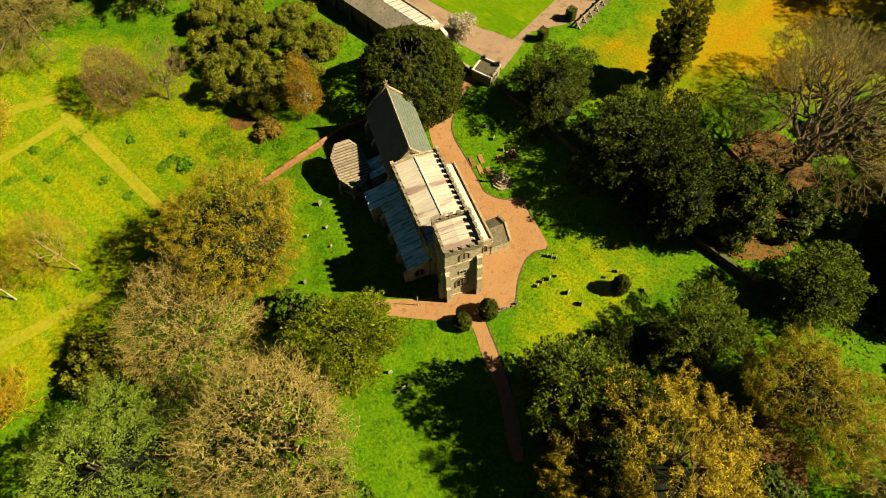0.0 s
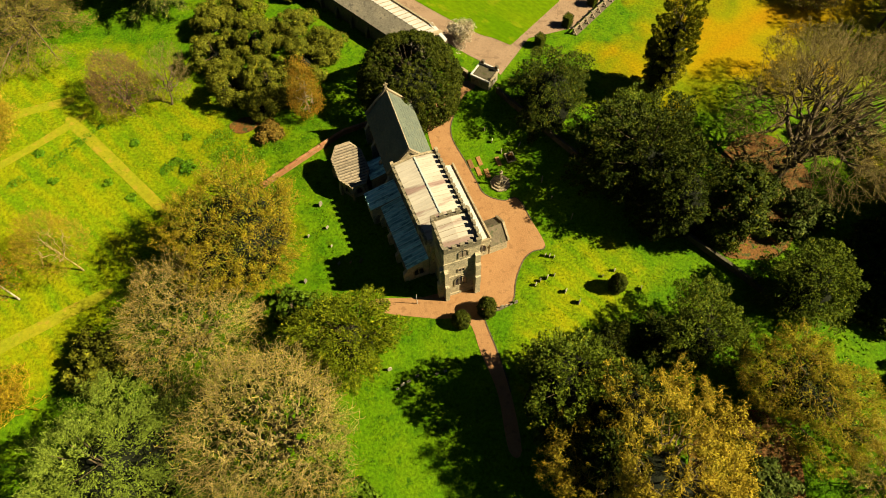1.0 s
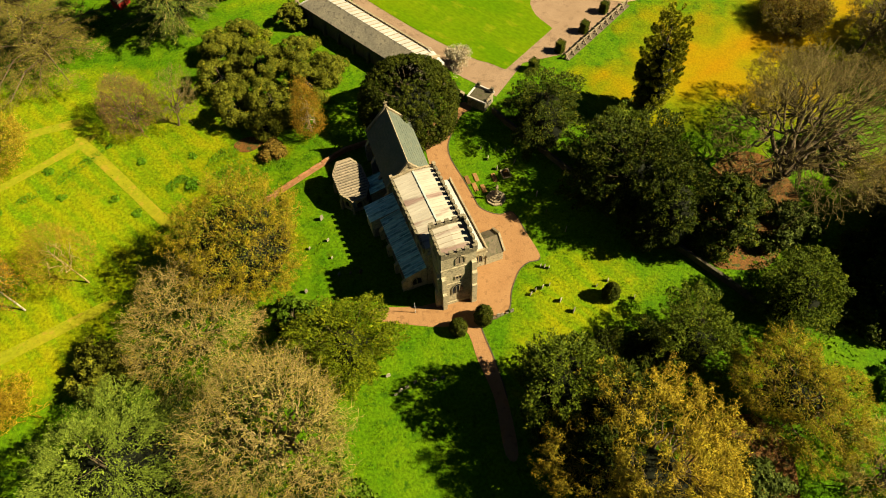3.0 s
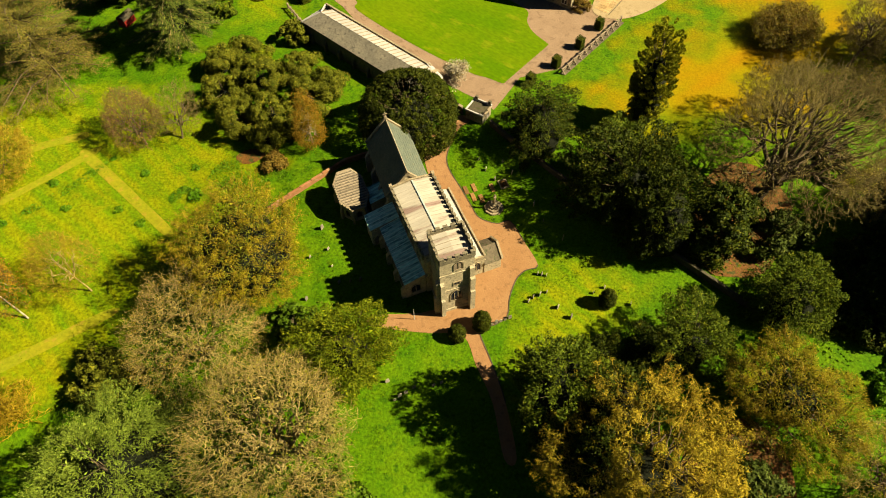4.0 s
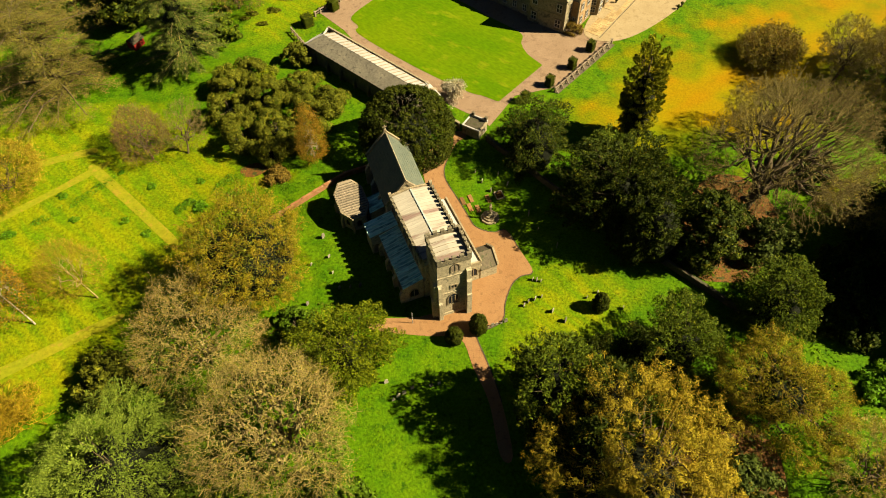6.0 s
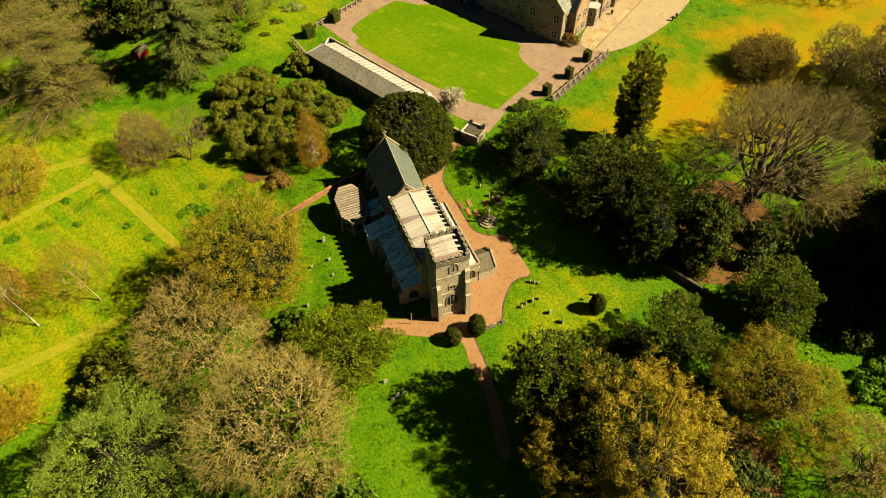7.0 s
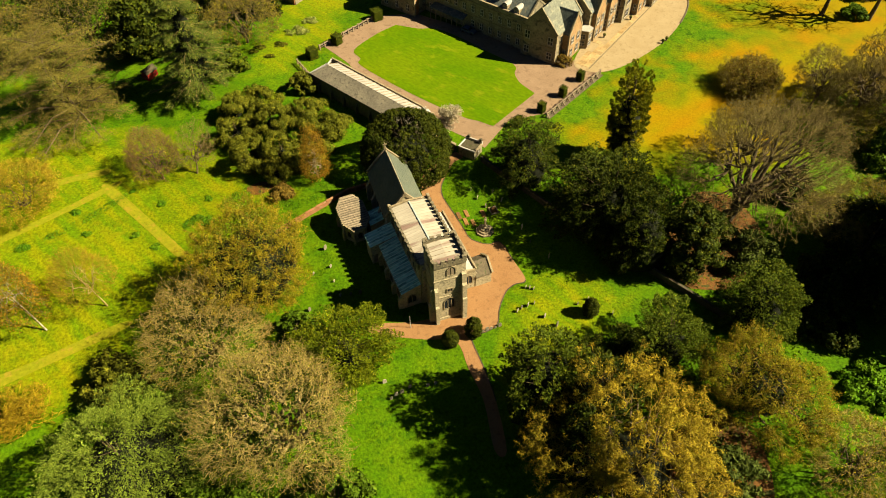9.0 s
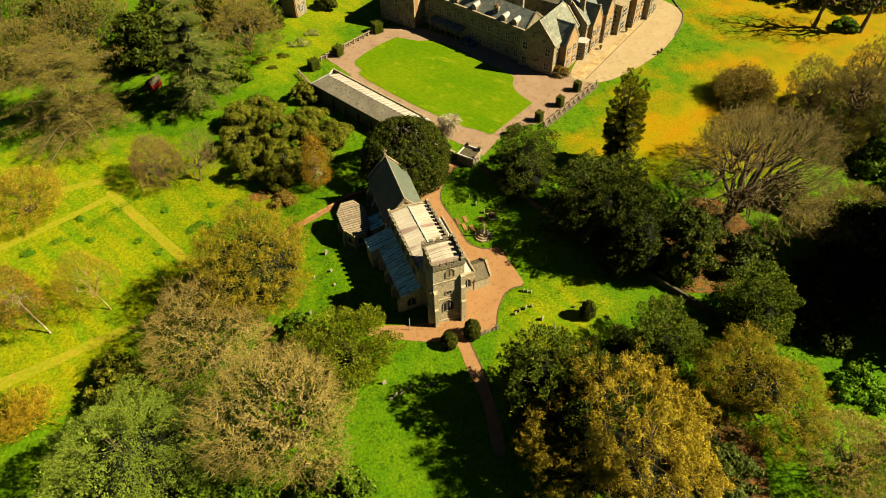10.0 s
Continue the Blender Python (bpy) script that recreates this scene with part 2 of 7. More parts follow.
def ground_material():
    """Churchyard grass, meadow grass and parched lawn, which run into one another by the ground's own marks."""
    m = bpy.data.materials.new("grassland")
    m.use_nodes = True
    nt = m.node_tree
    N, K = nt.nodes, nt.links
    N.clear()
    geo = N.new("ShaderNodeNewGeometry")

    def noise_at(scale, detail=5.0):
        n = N.new("ShaderNodeTexNoise")
        n.inputs["Scale"].default_value, n.inputs["Detail"].default_value, n.inputs["Roughness"].default_value = scale, detail, 0.6
        K.new(geo.outputs["Position"], n.inputs["Vector"])
        return n.outputs["Fac"]

    def streaks(scale, turned, ratio, detail=5.0):
        where = geo.outputs["Position"]
        for what, v in (("Rotation", (0, 0, radians(turned))), ("Scale", (ratio, 1, 1))):
            mp = N.new("ShaderNodeMapping")
            mp.inputs[what].default_value = v
            K.new(where, mp.inputs["Vector"])
            where = mp.outputs[0]
        n = N.new("ShaderNodeTexNoise")
        n.inputs["Scale"].default_value, n.inputs["Detail"].default_value, n.inputs["Roughness"].default_value = scale, detail, 0.6
        K.new(where, n.inputs["Vector"])
        return n.outputs["Fac"]

    def ranged(v, lo, hi, a=0.0, b=1.0):
        r = N.new("ShaderNodeMapRange")
        for k, x in zip(("From Min", "From Max", "To Min", "To Max"), (lo, hi, a, b)):
            r.inputs[k].default_value = x
        K.new(v, r.inputs["Value"])
        return r.outputs[0]

    def mixed(f, x, y):
        n = N.new("ShaderNodeMix")
        n.data_type = "RGBA"
        K.new(f, n.inputs[0])
        for sock, v in ((n.inputs[6], x), (n.inputs[7], y)):
            if isinstance(v, tuple):
                sock.default_value = (*v, 1)
            else:
                K.new(v, sock)
        return n.outputs[2]

    def added(u, v, k):
        n = N.new("ShaderNodeMath")
        n.operation = "MULTIPLY_ADD"
        K.new(u, n.inputs[0])
        n.inputs[1].default_value = k
        K.new(v, n.inputs[2])
        return n.outputs[0]
    calm_mid, calm_broad = noise_at(0.16, 2.0), noise_at(0.05, 2.0)
    broad, mid_, small, fine = noise_at(0.05), noise_at(0.22), noise_at(0.7), noise_at(2.2, 6.0)

    def three(a, b, c, cut, by=None, over=None, soft=0.12):
        return mixed(ranged(over or small, cut, cut + soft), mixed(ranged(by or mid_, 0.36, 0.64), a, b), c)
    mown = streaks(0.5, 44, 0.2)
    streak, wide = streaks(0.14, -38, 0.45, 1.5), noise_at(0.06, 1.5)
    col = three((0.0341, 0.088, 0.0011), (0.0594, 0.1089, 0.00165), (0.022, 0.0594, 0.0011), 0.54)
    for name, trio, cut, by, over, soft in (("meadow", ((0.066, 0.1166, 0.00165), (0.1293, 0.1375, 0.0022), (0.1458, 0.1348, 0.0033)), 0.56, mown, mid_, 0.2),
                                            ("parched", ((0.182, 0.103, 0.0011), (0.152, 0.122, 0.0011), (0.08, 0.108, 0.0011)), 0.52, streak, wide, 0.22)):
        at = N.new("ShaderNodeAttribute")
        at.attribute_name = name
        f = ranged(added(calm_broad if name == "parched" else broad, added(calm_mid if name == "parched" else mid_, at.outputs["Fac"], 0.8), 1.4), 1.05, 1.55)
        col = mixed(f, col, three(*trio, cut, by, over, soft))
    v = N.new("ShaderNodeVectorMath")
    v.operation = "SCALE"
    K.new(col, v.inputs[0])
    calm = ranged(at.outputs["Fac"], 0.0, 0.6, 1.0, 0.25)
    mul = N.new("ShaderNodeMath")
    mul.operation = "MULTIPLY_ADD"
    K.new(ranged(fine, 0.3, 0.7, -0.4, 0.4), mul.inputs[0])
    K.new(calm, mul.inputs[1])
    mul.inputs[2].default_value = 1.0
    K.new(mul.outputs[0], v.inputs["Scale"])
    p = N.new("ShaderNodeBsdfPrincipled")
    K.new(v.outputs[0], p.inputs["Base Color"])
    p.inputs["Roughness"].default_value, p.inputs["Specular IOR Level"].default_value = 0.9, 0.05
    bp = N.new("ShaderNodeBump")
    bp.inputs["Strength"].default_value, bp.inputs["Distance"].default_value = 1.0, 0.15
    K.new(calm, bp.inputs["Strength"])
    K.new(fine, bp.inputs["Height"])
    K.new(bp.outputs[0], p.inputs["Normal"])
    out = N.new("ShaderNodeOutputMaterial")
    K.new(p.outputs[0], out.inputs[0])
    return m


M["ground"] = ground_material()


# ---- mesh helpers ----
def empty(name, m=Matrix(), label="", category="", group="", kind=""):
    ob = new(name)
    ob.matrix_basis = m
    return tagged(ob, label, category, group, kind)


def mesh_of(name, bm, material):
    me = bpy.data.meshes.new(name)
    bmesh.ops.recalc_face_normals(bm, faces=bm.faces)
    bm.to_mesh(me)
    bm.free()
    me.materials.append(material)
    return me


def mesh_arrays(name, V, F, material):
    """A mesh from a vertex array and an array of faces with the same number of corners."""
    me = bpy.data.meshes.new(name)
    V, F = np.asarray(V, dtype=np.float32), np.asarray(F, dtype=np.int32)
    n, k = F.shape
    me.vertices.add(len(V))
    me.vertices.foreach_set("co", V.ravel())
    me.loops.add(n * k)
    me.loops.foreach_set("vertex_index", F.ravel())
    me.polygons.add(n)
    me.polygons.foreach_set("loop_start", np.arange(0, n * k, k, dtype=np.int32))
    me.update(calc_edges=True)
    me.validate()
    me.materials.append(material)
    return me


def part(name, bm, material, parent=None, label="", m=None, kind=""):
    """One mesh object under a thing or part; bm may be a bmesh or a finished mesh."""
    me = bm if isinstance(bm, bpy.types.Mesh) else mesh_of(name, bm, material)
    ob = new(name, me)
    ob.parent = parent
    if m is not None:
        ob.matrix_basis = m
    return tagged(ob, label, kind=kind)


def box(bm, x0, y0, z0, x1, y1, z1, bevel=0.0, m=None):
    vs = [bm.verts.new(v) for v in ((x0, y0, z0), (x1, y0, z0), (x1, y1, z0), (x0, y1, z0), (x0, y0, z1), (x1, y0, z1), (x1, y1, z1), (x0, y1, z1))]
    fs = [bm.faces.new([vs[i] for i in q]) for q in ((3, 2, 1, 0), (4, 5, 6, 7), (0, 1, 5, 4), (1, 2, 6, 5), (2, 3, 7, 6), (3, 0, 4, 7))]
    if m is not None:
        for v in vs:
            v.co = m @ v.co
    if bevel:
        bmesh.ops.bevel(bm, geom=list({e for f in fs for e in f.edges}), offset=bevel, segments=1, affect="EDGES")
    return vs


def prism(bm, outline, axis, lo, hi):
    """A closed outline in two axes, drawn out along the third."""
    def put(p, d):
        return {"x": (d, p[0], p[1]), "y": (p[0], d, p[1]), "z": (p[0], p[1], d)}[axis]
    a = [bm.verts.new(put(p, lo)) for p in outline]
    b = [bm.verts.new(put(p, hi)) for p in outline]
    bm.faces.new(a[::-1])
    bm.faces.new(b)
    n = len(a)
    for i in range(n):
        bm.faces.new((a[i], a[(i + 1) % n], b[(i + 1) % n], b[i]))


def slab(bm, corners, thick):
    """A plate under four or more corners in one plane."""
    a = [Vector(p) for p in corners]
    n = (a[1] - a[0]).cross(a[2] - a[0]).normalized()
    n = n if n.z > 0 else -n
    top = [bm.verts.new(p) for p in a]
    low = [bm.verts.new(p - n * thick) for p in a]
    bm.faces.new(top)
    bm.faces.new(low[::-1])
    for i in range(len(a)):
        j = (i + 1) % len(a)
        bm.faces.new((top[i], low[i], low[j], top[j]))


def smooth(lo, hi, v):
    k = min(1.0, max(0.0, (v - lo) / (hi - lo)))
    return k * k * (3 - 2 * k)


def ground(x, y):
    """The height of the land: level round the church, lower by the house and in the field."""
    s2 = smooth(70, 105, y)
    s1 = smooth(15 + 30 * s2, 60 + 25 * s2, -x)
    return -3.4 * s1 - 0.8 * s2 * (1 - s1)


def sheet(name, outline, material, lift, label, category, step=3.0):
    """A flat piece of ground cover that follows the land."""
    bm = bmesh.new()
    bm.faces.new([bm.verts.new((x, y, 0)) for x, y in outline])
    xs, ys = [p[0] for p in outline], [p[1] for p in outline]
    for axis, lo, hi in (((1, 0, 0), min(xs), max(xs)), ((0, 1, 0), min(ys), max(ys))):
        d = math.ceil(lo / step) * step
        while d < hi:
            bmesh.ops.bisect_plane(bm, geom=bm.verts[:] + bm.edges[:] + bm.faces[:], plane_co=Vector(axis) * d, plane_no=axis)
            d += step
    bmesh.ops.triangulate(bm, faces=bm.faces)
    for v in bm.verts:
        v.co.z = ground(v.co.x, v.co.y) + lift
    me = mesh_of(name, bm, material)
    if me.polygons[0].normal.z < 0:
        me.flip_normals()
    return tagged(new(name, me), label, category, kind="structure")


def curve_round(points, n=6):
    """A closed outline, with its corners smoothed by a spline through the points."""
    out = []
    k = len(points)
    for i in range(k):
        p0, p1, p2, p3 = (np.array(points[(i + j) % k], float) for j in (-1, 0, 1, 2))
        for s in range(n):
            t = s / n
            q = 0.5 * (2 * p1 + (p2 - p0) * t + (2 * p0 - 5 * p1 + 4 * p2 - p3) * t * t + (3 * p1 - p0 - 3 * p2 + p3) * t ** 3)
            out.append((float(q[0]), float(q[1])))
    return out


# ---- trees ----
def unit(a):
    return a / np.maximum(np.linalg.norm(a, axis=-1, keepdims=True), 1e-9)


def tubes(P0, P1, R0, R1, sides):
    """Tapered open tubes from P0 to P1."""
    d = unit(P1 - P0)
    ref = np.where(np.abs(d[:, 2:3]) > 0.9, np.array([[1.0, 0, 0]]), np.array([[0, 0, 1.0]]))
    a = unit(np.cross(d, ref))
    b = np.cross(d, a)
    n = len(P0)
    ang = np.arange(sides) * 2 * np.pi / sides
    ring = np.cos(ang)[None, :, None] * a[:, None, :] + np.sin(ang)[None, :, None] * b[:, None, :]
    V = np.concatenate([P0[:, None, :] + ring * R0[:, None, None], P1[:, None, :] + ring * R1[:, None, None]], axis=1)
    base = (np.arange(n) * 2 * sides)[:, None]
    i = np.arange(sides)[None, :]
    j = (i + 1) % sides
    F = np.stack([base + i, base + j, base + sides + j, base + sides + i], axis=-1)
    return V.reshape(-1, 3), F.reshape(-1, 4)


def leaves(C, Nn, size, aspect, rng, along=None):
    """Folded lozenge sprays, one at each point, facing about along the normals; their long axes at random or along given lines."""
    if along is None:
        t = unit(np.cross(Nn, rng.normal(size=C.shape)))
    else:
        t = unit(along)
        Nn = Nn - t * np.sum(Nn * t, axis=1, keepdims=True)
    b = np.cross(unit(Nn), t)
    s = size[:, None]
    f = unit(Nn) * s * 0.25
    V = np.stack([C + t * s + f, C + b * s * aspect - f, C - t * s + f, C - b * s * aspect - f], axis=1)
    F = np.arange(len(C) * 4).reshape(-1, 4)
    return V.reshape(-1, 3), F


def sphere_dirs(n, rng):
    return unit(rng.normal(size=(n, 3)))


def lobed_crown(rng, R, H, low, shape, n_lobes, lobe, n_leaves, leaf, aspect=0.55, squash=0.75, ragged=0.2, droop=0.0, feather=0.6, fill=0.35):
    """Leaf sprays on many small clumps that fill an uneven envelope."""
    h = rng.random(n_lobes) ** (1.0 if shape != "cone" else 1.4)
    ang = rng.random(n_lobes) * 2 * np.pi
    prof = {"dome": np.sqrt(np.clip(1 - (np.abs(h - 0.32) / 0.70) ** 2.2, 0.02, 1)),
            "cone": (1 - h) ** 0.8 + 0.06, "column": np.clip(np.sin(np.pi * (h * 0.86 + 0.12)), 0.05, 1) ** 0.55}[shape]
    wob = 1 + ragged * (np.sin(ang * 3 + rng.random() * 6) * 0.5 + np.sin(ang * 5 + h * 7 + rng.random() * 6) * 0.5)
    rad = np.clip(R * prof * wob * np.sqrt(fill + (1 - fill) * rng.random(n_lobes)) - lobe * 0.5, 0, None)
    C = np.stack([rad * np.cos(ang), rad * np.sin(ang), low + h * (H - low - lobe * 0.6)], axis=1)
    r = lobe * (0.6 + 0.8 * rng.random(n_lobes)) * (0.55 + 0.45 * prof)
    out = unit(C - np.array([0, 0, low + (H - low) * 0.35]))
    pick = rng.choice(n_lobes, n_leaves, p=r ** 2 / np.sum(r ** 2))
    d = unit(sphere_dirs(n_leaves, rng) + out[pick] * 0.6 + np.array([0, 0, 0.35]))
    P = C[pick] + d * (r[pick] * (0.7 + feather * rng.random(n_leaves) ** 2))[:, None] * np.array([1, 1, squash])
    if droop:
        P[:, 2] -= droop * (np.linalg.norm(P[:, :2], axis=1) / R) ** 2
    P[:, 2] = np.clip(P[:, 2], 0.1, None)
    nn = unit(d + rng.normal(size=d.shape) * 0.45)
    inner = rng.integers(0, n_lobes, n_lobes * (16 if n_lobes < 200 else 5))
    Pi = C[inner] * np.array([0.9, 0.9, 1]) + sphere_dirs(len(inner), rng) * (r[inner] * 0.38)[:, None]
    Pi[:, 2] = np.clip(Pi[:, 2], lobe * 0.45, None)
    P, nn = np.concatenate([P, Pi]), np.concatenate([nn, unit(sphere_dirs(len(inner), rng) + np.array([0.4, 0, 0.6]))])
    size = np.concatenate([leaf * (0.6 + 0.8 * rng.random(n_leaves)), np.minimum(r[inner] * 0.42, 0.5)])
    return leaves(P, nn, size, aspect, rng), C


def bough_crown(rng, R, H, low, shape, n_boughs, length, width, n_leaves, leaf, aspect=0.4, droop=0.35, lump=0.28, lobes=16, lift=0.35, flat=0.75, ragged=0.12):
    """Fans of leaf sprays on boughs that reach out, tier over tier, to an uneven envelope."""
    n_in = int(n_boughs * 0.35)
    n = n_boughs + n_in
    prof = {"dome": lambda v: np.sqrt(np.clip(1 - (np.abs(v - 0.25) / 0.77) ** 2.3, 0.02, 1)),
            "cone": lambda v: (1 - v) ** 0.8 + 0.06, "column": lambda v: np.clip(np.sin(np.pi * (v * 0.86 + 0.12)), 0.05, 1) ** 0.55}[shape]
    grid = np.linspace(0.001, 0.999, 400)
    area = prof(grid) * np.sqrt((H - low) ** 2 + (R * np.gradient(prof(grid), grid)) ** 2)
    h = np.interp((np.arange(n) + rng.random(n)) / n, np.cumsum(area) / area.sum(), grid)[rng.permutation(n)]
    n = len(h)
    p = prof(h)
    ang = np.arange(n) * 2.39996 + rng.normal(size=n) * 0.3
    d0 = np.stack([np.cos(ang) * p, np.sin(ang) * p, h * 1.4 - 0.35], axis=1)
    knobs = sphere_dirs(lobes * 2, rng)
    knobs = knobs[knobs[:, 2] > -0.3][:lobes]
    near = np.max(unit(d0) @ knobs.T, axis=1)
    shell = 1 - lump * np.clip((0.98 - near) / 0.2, 0, 1)
    wob = 1 + ragged * (np.sin(ang * 3 + rng.random() * 6) * 0.5 + np.sin(ang * 5 + h * 7 + rng.random() * 6) * 0.5)
    k = np.where(np.arange(n) < n_boughs, 0.9 + 0.18 * rng.random(n), 0.55 + 0.27 * rng.random(n))
    rad = R * p * wob * shell * k
    mid = low + (H - low) * 0.3
    z = low + h * (H - low)
    z = np.where(z > mid, mid + (z - mid) * (0.35 + 0.65 * shell) * np.clip(k + 0.1, 0, 1.02), z)
    tip = np.stack([rad * np.cos(ang), rad * np.sin(ang), z], axis=1)
    out = np.stack([np.cos(ang), np.sin(ang), np.zeros(n)], axis=1)
    d = unit(out * (0.25 + p[:, None]) + np.array([0, 0, 1.0]) * (lift * (h * 2.2 - 0.3))[:, None] + rng.normal(size=(n, 3)) * 0.22)
    L = length * (0.65 + 0.7 * rng.random(n)) * (0.5 + 0.5 * p)
    side = unit(np.cross(d, np.array([0, 0, 1.0]) + rng.normal(size=(n, 3)) * 0.25))
    up = np.cross(side, d)
    up *= np.sign(up[:, 2:3] + 1e-6)
    root = tip - d * L[:, None]
    pick = rng.choice(n, n_leaves, p=L ** 2 / np.sum(L ** 2))
    s = rng.random(n_leaves) ** 0.8
    phi = rng.random(n_leaves) * 2 * np.pi
    girth = 0.12 + 0.88 * np.sin(np.pi * np.clip(s * 0.9 + 0.06, 0, 1) ** 1.15)
    half = width * (0.75 + 0.5 * rng.random(n))[pick] * girth * (0.7 + 0.38 * rng.random(n_leaves))
    ray = side[pick] * np.cos(phi)[:, None] + up[pick] * (np.sin(phi) * flat)[:, None]
    P = root[pick] + d[pick] * (L[pick] * s)[:, None] + ray * half[:, None]
    P[:, 2] -= droop * L[pick] * (s ** 2 * 0.35 + np.cos(phi) ** 2 * 0.1)
    line = d[pick] * 0.9 + ray * 0.6 + rng.normal(size=P.shape) * 0.4 - np.array([0, 0, 0.25 * droop])
    face = side[pick] * (np.cos(phi) * flat)[:, None] + up[pick] * np.sin(phi)[:, None] + d[pick] * (s * 0.5)[:, None] + rng.normal(size=P.shape) * 0.22
    n_core = int(n_boughs * 2)
    c = rng.integers(0, n, n_core)
    Pc = root[c] * np.array([0.82, 0.82, 0.88]) + rng.normal(size=(n_core, 3)) * 0.4
    P = np.concatenate([P, Pc])
    P[:, 2] = np.clip(P[:, 2], 0.25, None)
    face = np.concatenate([face, sphere_dirs(n_core, rng) + np.array([0, 0, 0.8])])
    line = np.concatenate([line, sphere_dirs(n_core, rng)])
    size = np.concatenate([leaf * (0.6 + 0.8 * rng.random(n_leaves)), np.full(n_core, 0.34)])
    return leaves(P, face, size, aspect, rng, line), root


def limbs_to(rng, H, C, r0, lean=(0, 0), count=26):
    """A tapered trunk and bent limbs that reach to some of the clumps."""
    top = np.array([lean[0], lean[1], H * 0.8])
    k = np.linspace(0, 1, 9)[:, None]
    T = np.array([[0, 0, -0.4]]) * (1 - k) + top * k + np.c_[np.sin(k * 5) * 0.12, np.cos(k * 4) * 0.12, k * 0] * (k > 0)
    rr = r0 * (1 - k[:, 0] * 0.88)
    rr[0] *= 1.5
    P0, P1, A, B = [T[:-1]], [T[1:]], [rr[:-1]], [rr[1:]]
    idx = rng.choice(len(C), min(count, len(C)), replace=False)
    for c in C[idx]:
        s = np.clip((c[2] / H - 0.18), 0.1, 0.9)
        i = min(7, int(s * 8))
        start = T[i] + (T[i + 1] - T[i]) * (s * 8 - i)
        mid = start * 0.45 + c * 0.55 + np.array([0, 0, -0.06 * np.linalg.norm(c - start)])
        q = rr[i] * 0.4
        P0 += [start[None], mid[None]]
        P1 += [mid[None], c[None]]
        A += [np.array([q]), np.array([q * 0.6])]
        B += [np.array([q * 0.6]), np.array([q * 0.2])]
    return tubes(np.concatenate(P0), np.concatenate(P1), np.concatenate(A), np.concatenate(B), 6)


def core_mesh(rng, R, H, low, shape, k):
    """A lumpy closed form added well within the leaves of a dense crown: near-black, it stands in for shade and blocks
    light.
    """
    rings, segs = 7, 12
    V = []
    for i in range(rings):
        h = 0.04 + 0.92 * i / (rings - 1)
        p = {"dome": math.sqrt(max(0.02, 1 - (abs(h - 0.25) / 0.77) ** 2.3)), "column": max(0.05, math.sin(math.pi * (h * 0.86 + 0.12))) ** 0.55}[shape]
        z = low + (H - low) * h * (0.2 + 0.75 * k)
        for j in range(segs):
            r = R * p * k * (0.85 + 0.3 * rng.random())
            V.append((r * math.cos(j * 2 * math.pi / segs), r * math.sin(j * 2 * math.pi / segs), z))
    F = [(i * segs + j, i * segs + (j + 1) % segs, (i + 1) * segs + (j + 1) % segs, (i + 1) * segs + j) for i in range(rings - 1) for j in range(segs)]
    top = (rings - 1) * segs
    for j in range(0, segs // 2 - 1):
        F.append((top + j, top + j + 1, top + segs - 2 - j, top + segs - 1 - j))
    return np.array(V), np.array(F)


def evergreen(name, x, y, R, H, material, label, seed, category="tree", shape="dome", low=1.0, n_lobes=120, lobe=1.6,
              n_leaves=9000, leaf=0.32, aspect=0.5, squash=0.75, ragged=0.2, droop=0.0, stretch=(1, 1), turn=0.0, bark="bark", limbs=26, lean=(0, 0), feather=0.6, fill=0.35, boughs=None, core=0.0):
    rng = np.random.default_rng(seed)
    t = empty(name, pose(x, y, ground(x, y), 0, 0, turn), label, category)
    if boughs:
        (V, F), C = bough_crown(rng, R, H, low, shape, n_leaves=n_leaves, leaf=leaf, aspect=aspect, ragged=ragged, **boughs)
    else:
        (V, F), C = lobed_crown(rng, R, H, low, shape, n_lobes, lobe, n_leaves, leaf, aspect, squash, ragged, droop, feather, fill)
    sh = (V[:, 2:3] / H) * np.array([[lean[0], lean[1]]])
    V[:, :2] = V[:, :2] * np.array(stretch) + sh
    C = C * np.array([stretch[0], stretch[1], 1])
    C[:, :2] += (C[:, 2:3] / H) * np.array([[lean[0], lean[1]]])
    part("crown", mesh_arrays("crown", V, F, M[material]), None, t, kind="stuff")
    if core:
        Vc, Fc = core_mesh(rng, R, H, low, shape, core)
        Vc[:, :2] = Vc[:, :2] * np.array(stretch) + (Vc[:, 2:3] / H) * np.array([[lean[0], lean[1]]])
        part("inner_growth", mesh_arrays("inner_growth", Vc, Fc, M["heart"]), None, t, "near-black core added inside the crown for shade")
    if limbs:
        V2, F2 = limbs_to(rng, H, C, 0.028 * H + 0.06, (lean[0] * 0.8, lean[1] * 0.8), limbs)
        part("trunk", mesh_arrays("trunk", V2, F2, M[bark]), None, t, "furrowed brown trunk and limbs", kind="stuff")
    return t


